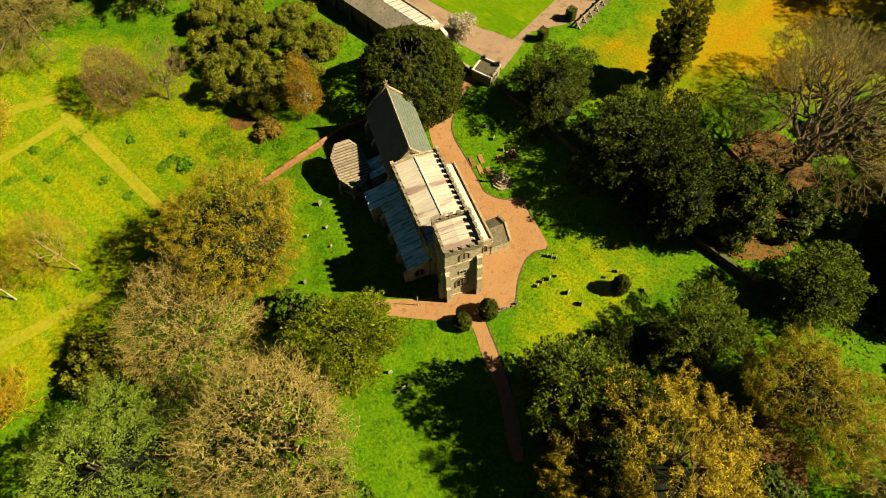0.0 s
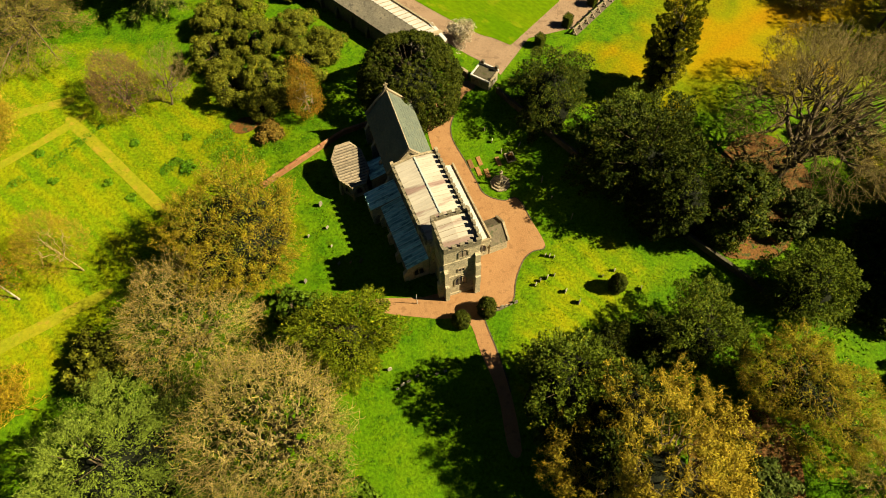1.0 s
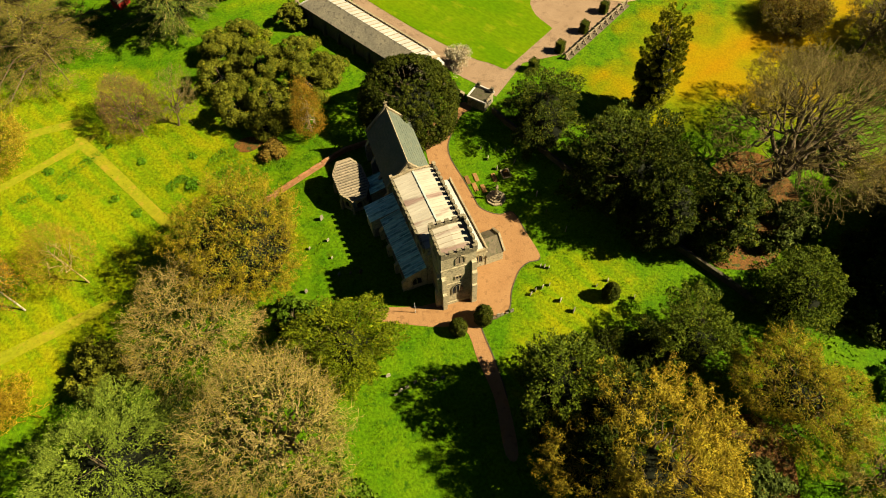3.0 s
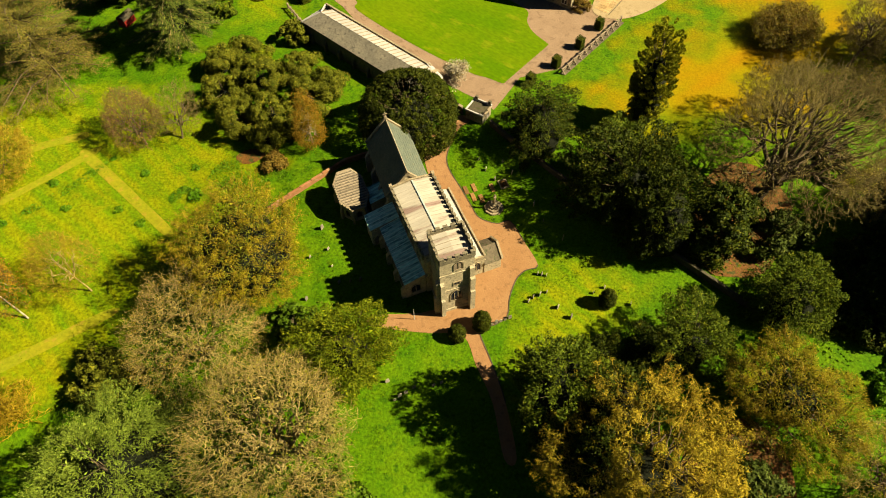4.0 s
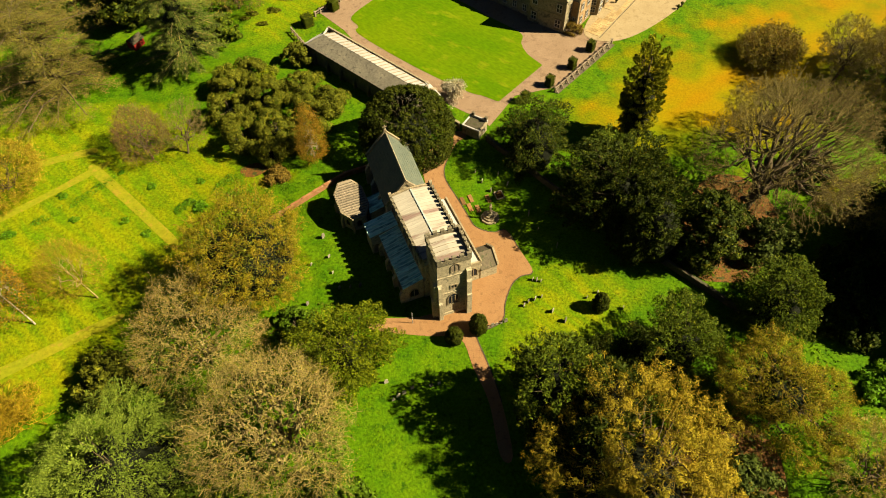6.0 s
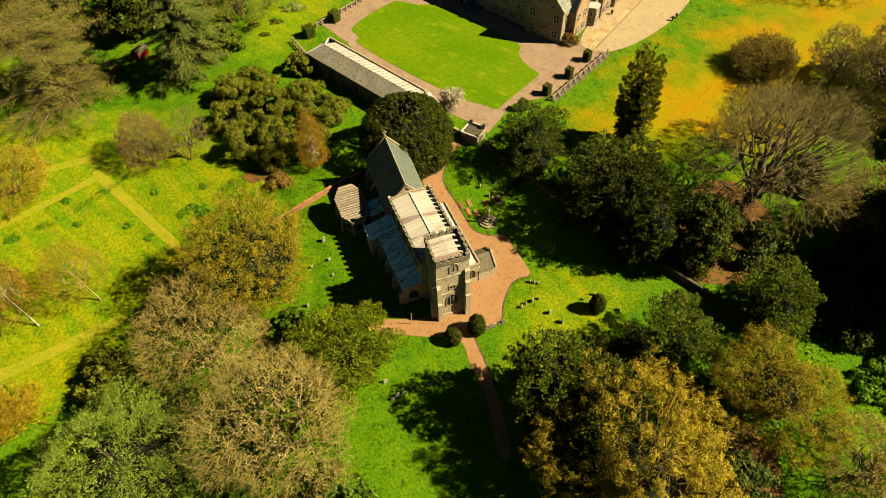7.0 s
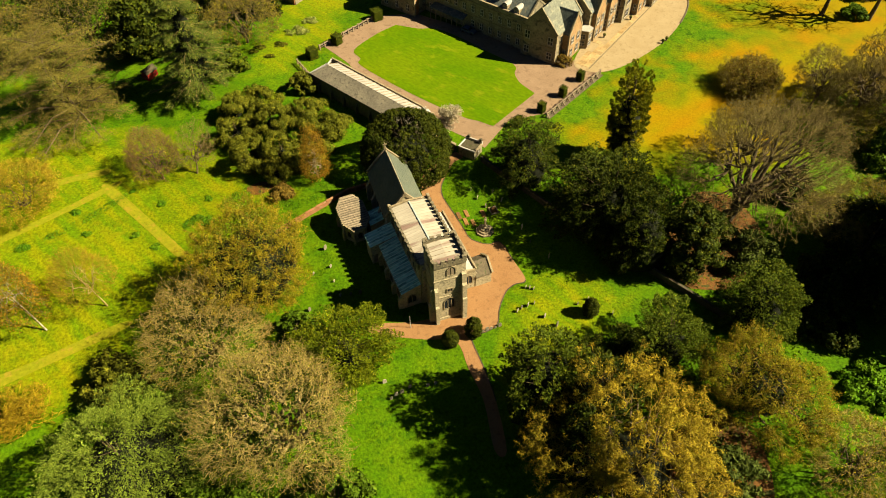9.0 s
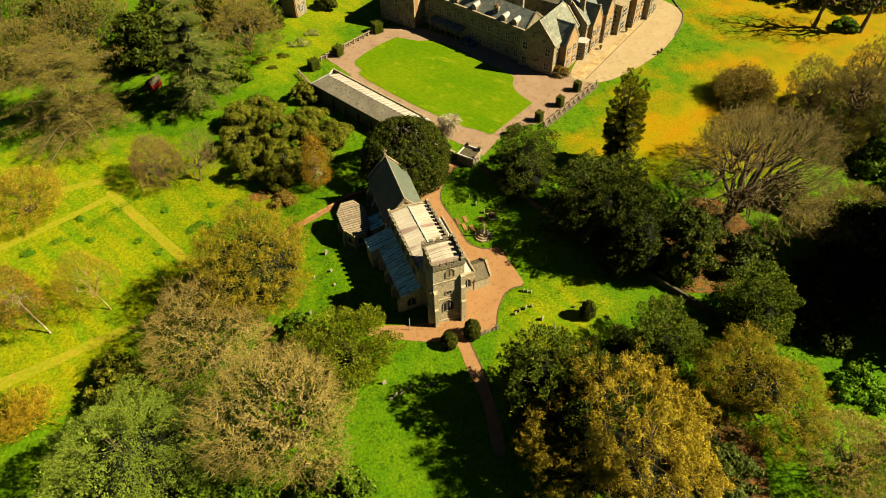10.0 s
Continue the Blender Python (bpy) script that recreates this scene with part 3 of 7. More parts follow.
def skeleton_of(rng, levels, first, kids, up=0.25, wild=0.55, bole=0.28, shrink=0.71):
    """Branches, level by level: lists of start, end, radius at start and end, level, and the limb that each belongs to."""
    segs = []
    k = np.linspace(0, 1, 4)
    T = np.c_[np.sin(k * 3) * 0.01, np.cos(k * 3) * 0.01 - 0.01, k * bole]
    for i in range(3):
        segs.append((T[i][None], T[i + 1][None], np.array([0.035 - 0.006 * k[i] * 3]), np.array([0.035 - 0.006 * k[i + 1] * 3]), 0, np.zeros(1, int)))
    ang = np.arange(first) * 2.399 + rng.random(first)
    tilt = np.linspace(0.12, 1.25, first) + 0.15 * rng.normal(size=first)
    D = np.stack([np.cos(ang) * np.sin(tilt), np.sin(ang) * np.sin(tilt), np.cos(tilt)], axis=1)
    P = np.array([[0, 0, bole]]) - np.array([[0, 0, 1.0]]) * (rng.random(first)[:, None] * bole * 0.3)
    L = 0.25 * (0.8 + 0.4 * rng.random(first))
    R = np.full(first, 0.020)
    root = np.arange(first)
    for lev in range(1, levels + 1):
        subs = 4 if lev <= 2 else 3 if lev == 3 else 2 if lev < levels else 1
        pts, d, r = [P], D, R
        for k in range(subs):
            d = unit(d + rng.normal(size=D.shape) * 0.36 + np.array([0, 0, 0.03]))
            q = pts[-1] + d * (L / subs)[:, None]
            segs.append((pts[-1], q, r, r * (1 - 0.38 / subs), lev, root))
            r = r * (1 - 0.38 / subs)
            pts.append(q)
        if lev == levels:
            break
        n = len(P)
        pick = np.repeat(np.arange(n), kids[lev - 1])
        frac = np.tile(np.linspace(1.0, 0.3, kids[lev - 1]), n) * subs
        cell = np.minimum(frac.astype(int), subs - 1)
        Q = np.stack(pts)
        along = Q[cell, pick] + (Q[cell + 1, pick] - Q[cell, pick]) * (frac - cell)[:, None]
        outw = unit(along - np.array([0, 0, bole * 0.9]))
        D = unit(d[pick] * 0.8 + rng.normal(size=(len(pick), 3)) * wild + outw * 0.15 + np.array([0, 0, up]))
        P, L = along, L[pick] * shrink * (0.7 + 0.5 * rng.random(len(pick)))
        R = R[pick] * np.where(frac > 0.9 * subs, 0.62, 0.48)
        root = root[pick]
    return segs


def dome_skeleton(rng, R, H, first, counts, bole, low, lump, bend, tall, lobes, knots, spur):
    """Branches that fork outwards, shell by shell, to an uneven dome; in metres, in the same form."""
    mid, fork = H * tall, H * bole
    knobs = sphere_dirs(lobes, rng)
    wave = rng.normal(size=(4, 3)) * 1.6
    phase = rng.random(4) * 6.28

    def shell(n, k, wide):
        h = 1 - (np.arange(n) + 0.5) / n * (1 + low)
        a = np.arange(n) * 2.39996 + rng.random() * 6
        d = unit(np.stack([np.cos(a) * np.sqrt(1 - h * h), np.sin(a) * np.sqrt(1 - h * h), h], axis=1) + rng.normal(size=(n, 3)) * wide)
        m = np.max(d @ knobs.T, axis=1)
        f = k * (1 - lump * np.clip((0.985 - m) / (3.6 / lobes), 0, 1)) * (1 + rng.normal(size=n) * 0.06 + 0.05 * np.sin(d @ wave.T + phase).sum(axis=1))
        q = np.array([0, 0, mid]) + d * f[:, None] * np.where(d[:, 2:3] > 0, np.array([[R, R, H - mid]]), np.array([[R, R, mid * 0.85]]))
        return q

    def joined(A, B, r0, r1, lev, root, subs):
        L = np.linalg.norm(B - A, axis=1)[:, None]
        last, n = A, len(A)
        for i in range(subs):
            k = (i + 1) / subs
            q = A + (B - A) * k + (rng.normal(size=A.shape) * bend * L * (0.28 if lev < 3 else 0.5) + np.array([0, 0, -0.10]) * L * math.sin(math.pi * k) if i < subs - 1 else 0)
            segs.append((last, q, r0 + (r1 - r0) * (i / subs), r0 + (r1 - r0) * k, lev, root))
            last = q
    segs = []
    k = np.linspace(0, 1, 5)
    T = np.c_[np.sin(k * 3) * 0.02 * R, (np.cos(k * 3) - 1) * 0.02 * R, k * fork]
    for i in range(4):
        segs.append((T[i][None], T[i + 1][None], np.array([0.030 * H * (1 - 0.12 * i)]), np.array([0.030 * H * (1 - 0.12 * (i + 1))]), 0, np.zeros(1, int)))
    nodes = [T[-1][None] + rng.normal(size=(first, 3)) * np.array([0.1, 0.1, fork * 0.12])]
    roots, rad = [np.arange(first)], [np.full(first, 0.017 * H)]
    P, root, r = nodes[0], roots[0], rad[0]
    for lev, (n, k) in enumerate(zip((first, *counts), (0.36, 0.58, 0.78, 0.92)), 1):
        q = shell(n, k, 0.12)
        if lev > 1:
            up = np.argmin(((q[:, None, :] - P[None]) ** 2).sum(-1), axis=1)
            A, root, r = P[up], root[up], r[up] * 0.62
        else:
            A = P
        joined(A, q, r, r * 0.72, lev, root, ((5, 4, 3, 2) if knots == 1 else (9, 8, 6, 4))[lev - 1])
        P, r = q, r * 0.72
    for lev, n in ((5, 2),):
        A = np.repeat(P, n, axis=0)
        out = unit(A - np.array([0, 0, mid * 0.7]))
        q = A + unit(out * 0.8 + rng.normal(size=A.shape) * 0.65 + np.array([0, 0, 0.15])) * (R * spur * (0.5 + 0.9 * rng.random(len(A))))[:, None]
        root, r = np.repeat(root, n), np.repeat(r, n) * 0.5
        joined(A, q, r, r * 0.6, lev, root, 1 if knots == 1 else 3)
        P = q
    return segs


def bare_tree(name, x, y, R, H, label, seed, bark="palebark", twig="twig", levels=6, first=7, kids=(3, 3, 3, 3, 3, 3), up=0.2, wild=0.6, bole=0.26,
              twig_r=0.028, bud=None, n_buds=0, bud_size=0.16, lean=(0, 0), turn=0.0, category="tree", shrink=0.71, bud_spread=0.35, thick=1.0, tip="tip", n_tips=0, tip_size=0.36,
              dome=None, low=0.35, lump=0.16, bend=0.28, tall=0.42, lobes=26, knots=1, green=None, puff=0.0, heart=0.0):
    """A leafless or budding tree: trunk, limbs, a mass of fine twigs, and buds at their ends."""
    rng = np.random.default_rng(seed)
    if dome:
        levels = 5
        segs = dome_skeleton(rng, R, H, first, dome, bole, low, lump, bend, tall, lobes, knots, 0.055 if puff else 0.12)
    else:
        segs = skeleton_of(rng, levels, first, kids, up, wild, bole, shrink)
    ends = np.concatenate([s[1] for s in segs if s[4] >= (levels if dome else levels - 1)])
    sx = R / np.quantile(np.linalg.norm(ends[:, :2], axis=1), 0.84)
    sz = H / np.quantile(ends[:, 2], 0.95)
    S = np.array([sx, sx, sz])
    unit_r = thick if dome else H * thick

    def placed(p):
        if dome:
            q = p.copy()
            q[:, :2] += (np.clip(q[:, 2:3], 0, None) / H) * np.array([lean])
            q[:, 2] = np.maximum(q[:, 2], np.where(q[:, 2] > -0.01, 0.12, -0.4))
            return q
        q = p * S
        q[:, :2] += (np.clip(q[:, 2:3], 0, None) / H) * np.array([lean])
        mid = H * 0.45
        k = np.sqrt((np.linalg.norm(q[:, :2] - q[:, 2:3] / H * np.array([lean]), axis=1) / R) ** 2 + ((q[:, 2] - mid) / (H - mid)) ** 2)
        f = np.where((k > 1) & (q[:, 2] > mid * 0.5), (1 + (k - 1) * 0.3) / np.maximum(k, 1e-6), 1.0)[:, None]
        q = np.array([0, 0, mid]) + (q - np.array([0, 0, mid])) * f
        q[:, 2] = np.maximum(q[:, 2], np.where(q[:, 2] > -0.01, 0.12, -0.4))
        return q
    t = empty(name, pose(x, y, ground(x, y) - 0.12, 0, 0, turn), label, category)

    def tubing(sel, sides, thin):
        P0, P1 = placed(np.concatenate([s[0] for s in sel])), placed(np.concatenate([s[1] for s in sel]))
        A, B = (np.maximum(np.concatenate([s[i] for s in sel]) * unit_r, thin) for i in (2, 3))
        return tubes(P0, P1, A, B, sides)
    V, F = tubing([s for s in segs if s[4] == 0], 8, twig_r)
    part("trunk", mesh_arrays("trunk", V, F, M[bark]), None, t)
    for k in range(first):
        sel = []
        for s in segs:
            if 1 <= s[4] <= 2:
                on = s[5] == k
                sel.append((s[0][on], s[1][on], s[2][on], s[3][on]))
        V, F = tubing(sel, 6, twig_r)
        part("limb", mesh_arrays("limb", V, F, M[bark]), None, t)
    VV, FF, n0 = [], [], 0
    for lo, hi, sides in ((3, levels - 2, 3), (max(3, levels - 1), levels, 3)):
        sel = [s for s in segs if lo <= s[4] <= hi]
        if sel:
            V, F = tubing(sel, sides, twig_r)
            VV.append(V), FF.append(F + n0)
            n0 += len(V)
    part("twig_mass", mesh_arrays("twig_mass", np.concatenate(VV), np.concatenate(FF), M[twig]), None, t, kind="stuff")
    e = placed(ends.copy())
    if n_tips:
        C = e[rng.integers(0, len(e), n_tips)] + rng.normal(size=(n_tips, 3)) * (0.16 if dome else 0.3)
        C[:, 2] = np.clip(C[:, 2], 0.4, None)
        line = unit(C - np.array([0, 0, H * 0.3])) * 0.6 + rng.normal(size=C.shape) * 0.8
        V, F = leaves(C, sphere_dirs(n_tips, rng), tip_size * (0.5 + 0.9 * rng.random(n_tips)), 0.075, rng, line)
        part("twig_fuzz", mesh_arrays("twig_fuzz", V, F, M[tip]), None, t, kind="stuff")
    # a dark core added among the limbs, for deep gaps and a solid shadow
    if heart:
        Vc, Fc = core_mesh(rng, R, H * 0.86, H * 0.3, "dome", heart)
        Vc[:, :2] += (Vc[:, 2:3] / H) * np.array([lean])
        part("ivy_mass", mesh_arrays("ivy_mass", Vc, Fc, M["heart"]), None, t, "near-black core added among the limbs to block light")
    # besides ivy, inner leaves added to darken the crown and block light
    if green:
        kind, n_green, size_green, spread = green
        inner = placed(np.concatenate([v[1] for v in segs if 2 <= v[4] <= 3]))
        C = inner[rng.integers(0, len(inner), n_green)] + rng.normal(size=(n_green, 3)) * spread
        C[:, 2] = np.clip(C[:, 2], 0.4, None)
        V, F = leaves(C, unit(sphere_dirs(n_green, rng) + np.array([0.3, 0, 0.7])), size_green * (0.6 + 0.8 * rng.random(n_green)), 0.55, rng)
        part("ivy", mesh_arrays("ivy", V, F, M[kind]), None, t, "green ivy and added inner leaves that darken the crown", kind="stuff")
    if bud:
        nn = unit(sphere_dirs(n_buds, rng) + np.array([0, 0, 0.6]))
        if puff:
            hubs = placed(np.concatenate([v[1] for v in segs if v[4] == 4]))[1::2]
            reach = puff * (0.6 + 0.8 * rng.random(len(hubs)))
            on = rng.integers(0, len(hubs), n_buds)
            C = hubs[on] + nn * (reach[on] * (0.55 + 0.5 * rng.random(n_buds)))[:, None]
            nn = unit(nn + rng.normal(size=nn.shape) * 0.3)
        else:
            C = e[rng.integers(0, len(e), n_buds)] + rng.normal(size=(n_buds, 3)) * bud_spread
        C[:, 2] = np.clip(C[:, 2], 0.3, None)
        V, F = leaves(C, nn, bud_size * (0.6 + 0.8 * rng.random(n_buds)), 0.32 if puff else 0.6, rng)
        part("crown", mesh_arrays("crown", V, F, M[bud]), None, t, kind="stuff")
    return t


def cedar(name, x, y, R, H, material, label, seed, tiers=9, arms=9, shelf=None, n_leaves=14000, leaf=0.3, low=0.18, top=0.35, sink=0.10, lean=(0, 0), bark="bark", sides=12, depth=0.22, belly=1.3, aspect=0.3, gap=0.0, heart=0.0, spread=1.0):
    """Plates of needles along the side twigs of long arms, tier over tier."""
    rng = np.random.default_rng(seed)
    t = empty(name, pose(x, y, ground(x, y)), label, "tree")
    A0, A1, ar, B0, B1 = [], [], [], [], []
    for i in range(tiers):
        k = i / (tiers - 1)
        z = H * (shelf[i][0] if shelf else low + (0.95 - low) * k)
        reach = R * (shelf[i][1] if shelf else (1 - (1 - top) * k ** belly) * (0.85 + 0.25 * rng.random()))
        k = z / H
        for j in range(arms):
            if rng.random() < gap:
                continue
            a = 2 * np.pi * (j + rng.random() * 0.8) / arms + i * 1.1
            rr = reach * (0.6 + 0.45 * rng.random())
            root = np.array([lean[0] * k, lean[1] * k, z - 0.10 * rr])
            tip = root + np.array([math.cos(a) * rr, math.sin(a) * rr, 0.16 * rr - rr * sink + rng.normal() * 0.3])
            knee = (root + tip) / 2 + np.array([0, 0, 0.10 * rr])
            for u, v, w in ((root, knee, 1.0), (knee, tip, 0.6)):
                A0.append(u), A1.append(v), ar.append((0.05 + 0.012 * rr) * w)
            for m in range(sides):
                s = 0.06 + 0.94 * (m + rng.random()) / sides
                on = root + (knee - root) * s * 2 if s < 0.5 else knee + (tip - knee) * (s - 0.5) * 2
                b = a + (1 if m % 2 else -1) * (0.5 + 0.7 * rng.random()) * (1.15 - s) * spread
                L = R * (0.12 + 0.20 * (1 - abs(s - 0.5))) * (0.6 + 0.7 * rng.random()) * (0.45 + 0.55 * reach / R)
                B0.append(on), B1.append(on + np.array([math.cos(b) * L, math.sin(b) * L, -sink * L * 0.8 + rng.normal() * 0.12]))
    A0, A1, ar, B0, B1 = (np.array(v) for v in (A0, A1, ar, B0, B1))
    L = np.linalg.norm(B1 - B0, axis=1)
    pick = rng.choice(len(B0), n_leaves, p=L / L.sum())
    s = rng.random(n_leaves)[:, None] ** 0.8
    across = rng.normal(size=(n_leaves, 3)) * np.array([depth * 1.6, depth * 1.6, depth * 0.7])
    P = B0[pick] + (B1 - B0)[pick] * s + across
    P[:, 2] = np.clip(P[:, 2], 0.15, None)
    line = unit(B1 - B0)[pick] + rng.normal(size=P.shape) * 0.35
    V, F = leaves(P, np.array([0, 0, 1.0]) + rng.normal(size=P.shape) * 0.25, leaf * (0.6 + 0.8 * rng.random(n_leaves)), aspect, rng, line)
    part("crown", mesh_arrays("crown", V, F, M[material]), None, t, kind="stuff")
    # a ragged dark cone added round the trunk as shade between the tiers
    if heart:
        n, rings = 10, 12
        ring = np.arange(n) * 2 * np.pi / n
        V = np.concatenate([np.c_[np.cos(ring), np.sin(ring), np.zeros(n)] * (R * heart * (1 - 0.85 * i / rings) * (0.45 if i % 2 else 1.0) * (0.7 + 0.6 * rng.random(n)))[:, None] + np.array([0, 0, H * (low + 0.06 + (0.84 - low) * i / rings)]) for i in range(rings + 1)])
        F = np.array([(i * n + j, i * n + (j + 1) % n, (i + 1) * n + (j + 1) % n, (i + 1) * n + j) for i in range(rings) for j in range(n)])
        part("inner_growth", mesh_arrays("inner_growth", V, F, M["heart"]), None, t, "near-black core added inside the crown for shade")
    k = np.linspace(0, 1, 9)[:, None]
    T = np.c_[lean[0] * k, lean[1] * k, k * H * 0.96 - 0.3]
    rr = 0.03 * H * (1 - 0.9 * k[:, 0])
    tw = np.full(len(B0), 0.028)
    V, F = tubes(np.concatenate([T[:-1], A0, B0]), np.concatenate([T[1:], A1, B1]), np.concatenate([rr[:-1], ar, tw]), np.concatenate([rr[1:], ar * 0.6, tw * 0.5]), 5)
    part("trunk", mesh_arrays("trunk", V, F, M[bark]), None, t, "thick trunk with level arms", kind="stuff")
    return t


# ---- the ground and what covers it ----
def inside(px, py, outline):
    """Which points lie within a closed outline."""
    n = len(outline)
    hit = np.zeros(len(px), bool)
    for i in range(n):
        (x0, y0), (x1, y1) = outline[i], outline[(i + 1) % n]
        cross = ((y0 > py) != (y1 > py)) & (px < (x1 - x0) * (py - y0) / ((y1 - y0) or 1e-9) + x0)
        hit ^= cross
    return hit


def edge_distance(px, py, outline):
    """How far points lie inside (plus) or outside (minus) a closed outline."""
    d = np.full(len(px), 1e9)
    for (x0, y0), (x1, y1) in zip(outline, outline[1:] + outline[:1]):
        ex, ey = x1 - x0, y1 - y0
        k = np.clip(((px - x0) * ex + (py - y0) * ey) / (ex * ex + ey * ey), 0, 1)
        d = np.minimum(d, np.hypot(px - x0 - k * ex, py - y0 - k * ey))
    return np.where(inside(px, py, outline), d, -d)


MEADOW = [(-165, 20), (-100, 5), (-62, 27), (-54, 40), (-47, 52), (-37, 60), (-33, 66), (-38, 74), (-46, 84), (-52, 93), (-75, 98), (-100, 92), (-165, 90)]
DRYMEADOW = [(-165, 30), (-100, 30), (-76, 38), (-64, 50), (-56, 60), (-52, 62), (-58, 70), (-68, 80), (-76, 86), (-92, 84), (-165, 80)]
PARKLAWN = [(-56, 165), (-50, 150), (-44, 138), (-47, 124), (-42, 114), (-34, 120), (-28, 130), (-24, 142), (-20, 165)]
SUNNY = [(9, 22), (8.5, 34), (12, 44), (17, 49), (26, 47), (30, 42), (27, 35), (17, 28)]
PARCHED = [(28, 92), (34, 99), (44, 109), (55, 115), (66, 124), (75, 136), (78, 150), (76, 170), (100, 190), (150, 170), (150, 120), (120, 108), (98, 104), (88, 94), (78, 88), (66, 80), (56, 76), (46, 72), (38, 74), (30, 82)]


def build_ground():
    gx = np.concatenate([[-2500, -1200, -600, -320, -220], np.arange(-165, 166, 3.0), [220, 320, 600, 1200, 2500]])
    gy = np.concatenate([[-2500, -1200, -600, -250, -120], np.arange(-60, 241, 3.0), [320, 600, 1200, 2500]])
    V = np.array([(x, y, ground(x, y)) for y in gy for x in gx])
    i, j = np.meshgrid(np.arange(len(gx) - 1), np.arange(len(gy) - 1))
    a = (j * len(gx) + i).ravel()
    F = np.stack([a, a + 1, a + 1 + len(gx), a + len(gx)], axis=1)
    me = mesh_arrays("ground", V, F, M["ground"])
    marks = {}
    for name, outline, soft, most in (("meadow", MEADOW, 5.0, 0.76), ("meadow", DRYMEADOW, 9.0, 1.3), ("meadow", PARKLAWN, 6.0, 0.7), ("meadow", SUNNY, 5.0, 0.75), ("parched", PARCHED, 13.0, 0.7)):
        k = np.clip(edge_distance(V[:, 0], V[:, 1], outline) / soft * 0.5 + 0.5, 0, 1)
        marks[name] = np.maximum(marks.get(name, -1.0), k * most - 0.25)
    for name, k in marks.items():
        me.attributes.new(name, "FLOAT", "POINT").data.foreach_set("value", k.astype(np.float32))
    return tagged(new("ground", me), "lush uneven spring grass, yellow meadow and parched lawn", "grass", kind="structure")


build_ground()
for lift, outline in zip((0.035, 0.045, 0.055, 0.035), ([(-87.5, 79.2), (-80, 82.2), (-74, 84.2), (-73.5, 82.2), (-80, 80), (-86.5, 77)],
                [(-95, 58.5), (-90.5, 62.6), (-80, 71), (-71, 79.5), (-70, 78), (-79.5, 69.2), (-89.5, 60.6), (-94, 56.5)],
                [(-72, 79), (-65, 73), (-57, 65.5), (-50, 58.7), (-51, 57.3), (-58, 63.7), (-66, 71), (-73, 77.4)],
                [(-79, 29.5), (-70, 34.5), (-58, 42.2), (-56, 41.3), (-69, 32.6), (-78, 27)])):
    sheet("mown_track", curve_round(outline, 4), M["track"], lift, "mown dry straw-coloured track through the meadow", "path")
sheet("court_gravel", [(-31.5, 129.5), (-25, 137.5), (-17, 144), (-7, 145), (34, 120), (39.5, 115.5), (24.6, 98.2), (15.5, 95.5), (11.5, 88.8), (9.5, 85.6), (6.8, 88.6), (3.5, 91), (0, 94), (-20.5, 115.5), (-24, 121)],
      M["court"], 0.04, "pinkish gravel drive round the courtyard lawn", "gravel")
sheet("court_lawn", curve_round([(-22.6, 126.6), (-17.5, 134), (-12.9, 138.3), (-12.3, 138.9), (-11.5, 138.7), (-6, 136.8), (-1.3, 136.6), (5, 132), (12.4, 124.5), (18.6, 118.5), (18.4, 114.5), (19.4, 110.6), (22.0, 106.9), (22.4, 106.2), (21.9, 105.4), (17.3, 100), (12.5, 94.3), (11.9, 93.7), (11.2, 93.9), (8.5, 95.6), (4.4, 97.7), (-8, 107.6), (-20.2, 119.2), (-20.6, 122.5)], 4),
      M["lawn"], 0.09, "mown courtyard lawn with faint stripes", "lawn")
sheet("terrace", curve_round([(33.6, 118.4), (38.7, 114.6), (46.5, 117.5), (57.3, 126.8), (63.9, 135.4), (68.9, 144.6), (70.3, 151.3), (66.5, 158), (60, 160), (50, 146), (40, 132)], 5),
      M["patio"], 0.12, "pale gravel terrace along the sunny house front", "terrace")
PATH = [(2.6, 80.6), (4.6, 82.4), (3.4, 84.2), (0.9, 83.2), (-1.5, 80.2), (-3.8, 77.0), (-4.2, 72), (-1.6, 62), (2.4, 52), (3, 47), (-2, 40), (-11.8, 39.0), (-11.9, 37.0), (-3, 35.7), (2.2, 35.3), (4.2, 30), (6.4, 24), (7.6, 16), (9.4, 16), (8.3, 24.2), (6.6, 30.5), (4.9, 36.1), (7.2, 37.0), (9.4, 38.6), (10.0, 42), (11.4, 45.6), (13, 47.2), (15.1, 48.2), (13.2, 53), (11.1, 57.4), (9, 57.0), (7.2, 57.4), (5.4, 58.6), (4.4, 60.8), (2.4, 65.4), (0.4, 69.8), (0.0, 73.0), (0.9, 76.4)]
sheet("church_path", curve_round(PATH, 4), M["gravel"], 0.05, "reddish gravel path round the church", "path", step=2.0)
sheet("leaf_litter", curve_round([(43, 47), (46, 45.5), (52, 46), (57, 52), (61, 60), (58, 69), (51, 70), (45, 63), (42, 55)], 4), M["earth"], 0.05, "rusty leaf litter under the trees", "leaf litter")
sheet("leaf_litter", curve_round([(31, 8), (36, 3), (42, 2), (46, 8), (47, 16), (44, 21), (39, 21), (33, 17)], 4), M["earth"], 0.05, "rusty leaf litter under the trees", "leaf litter")
sheet("leaf_litter", curve_round([(-37, 73.5), (-35, 75.5), (-38, 77), (-41, 75.5), (-39.5, 73.5)], 4), M["earth"], 0.09, "rusty leaf litter under the trees", "leaf litter")


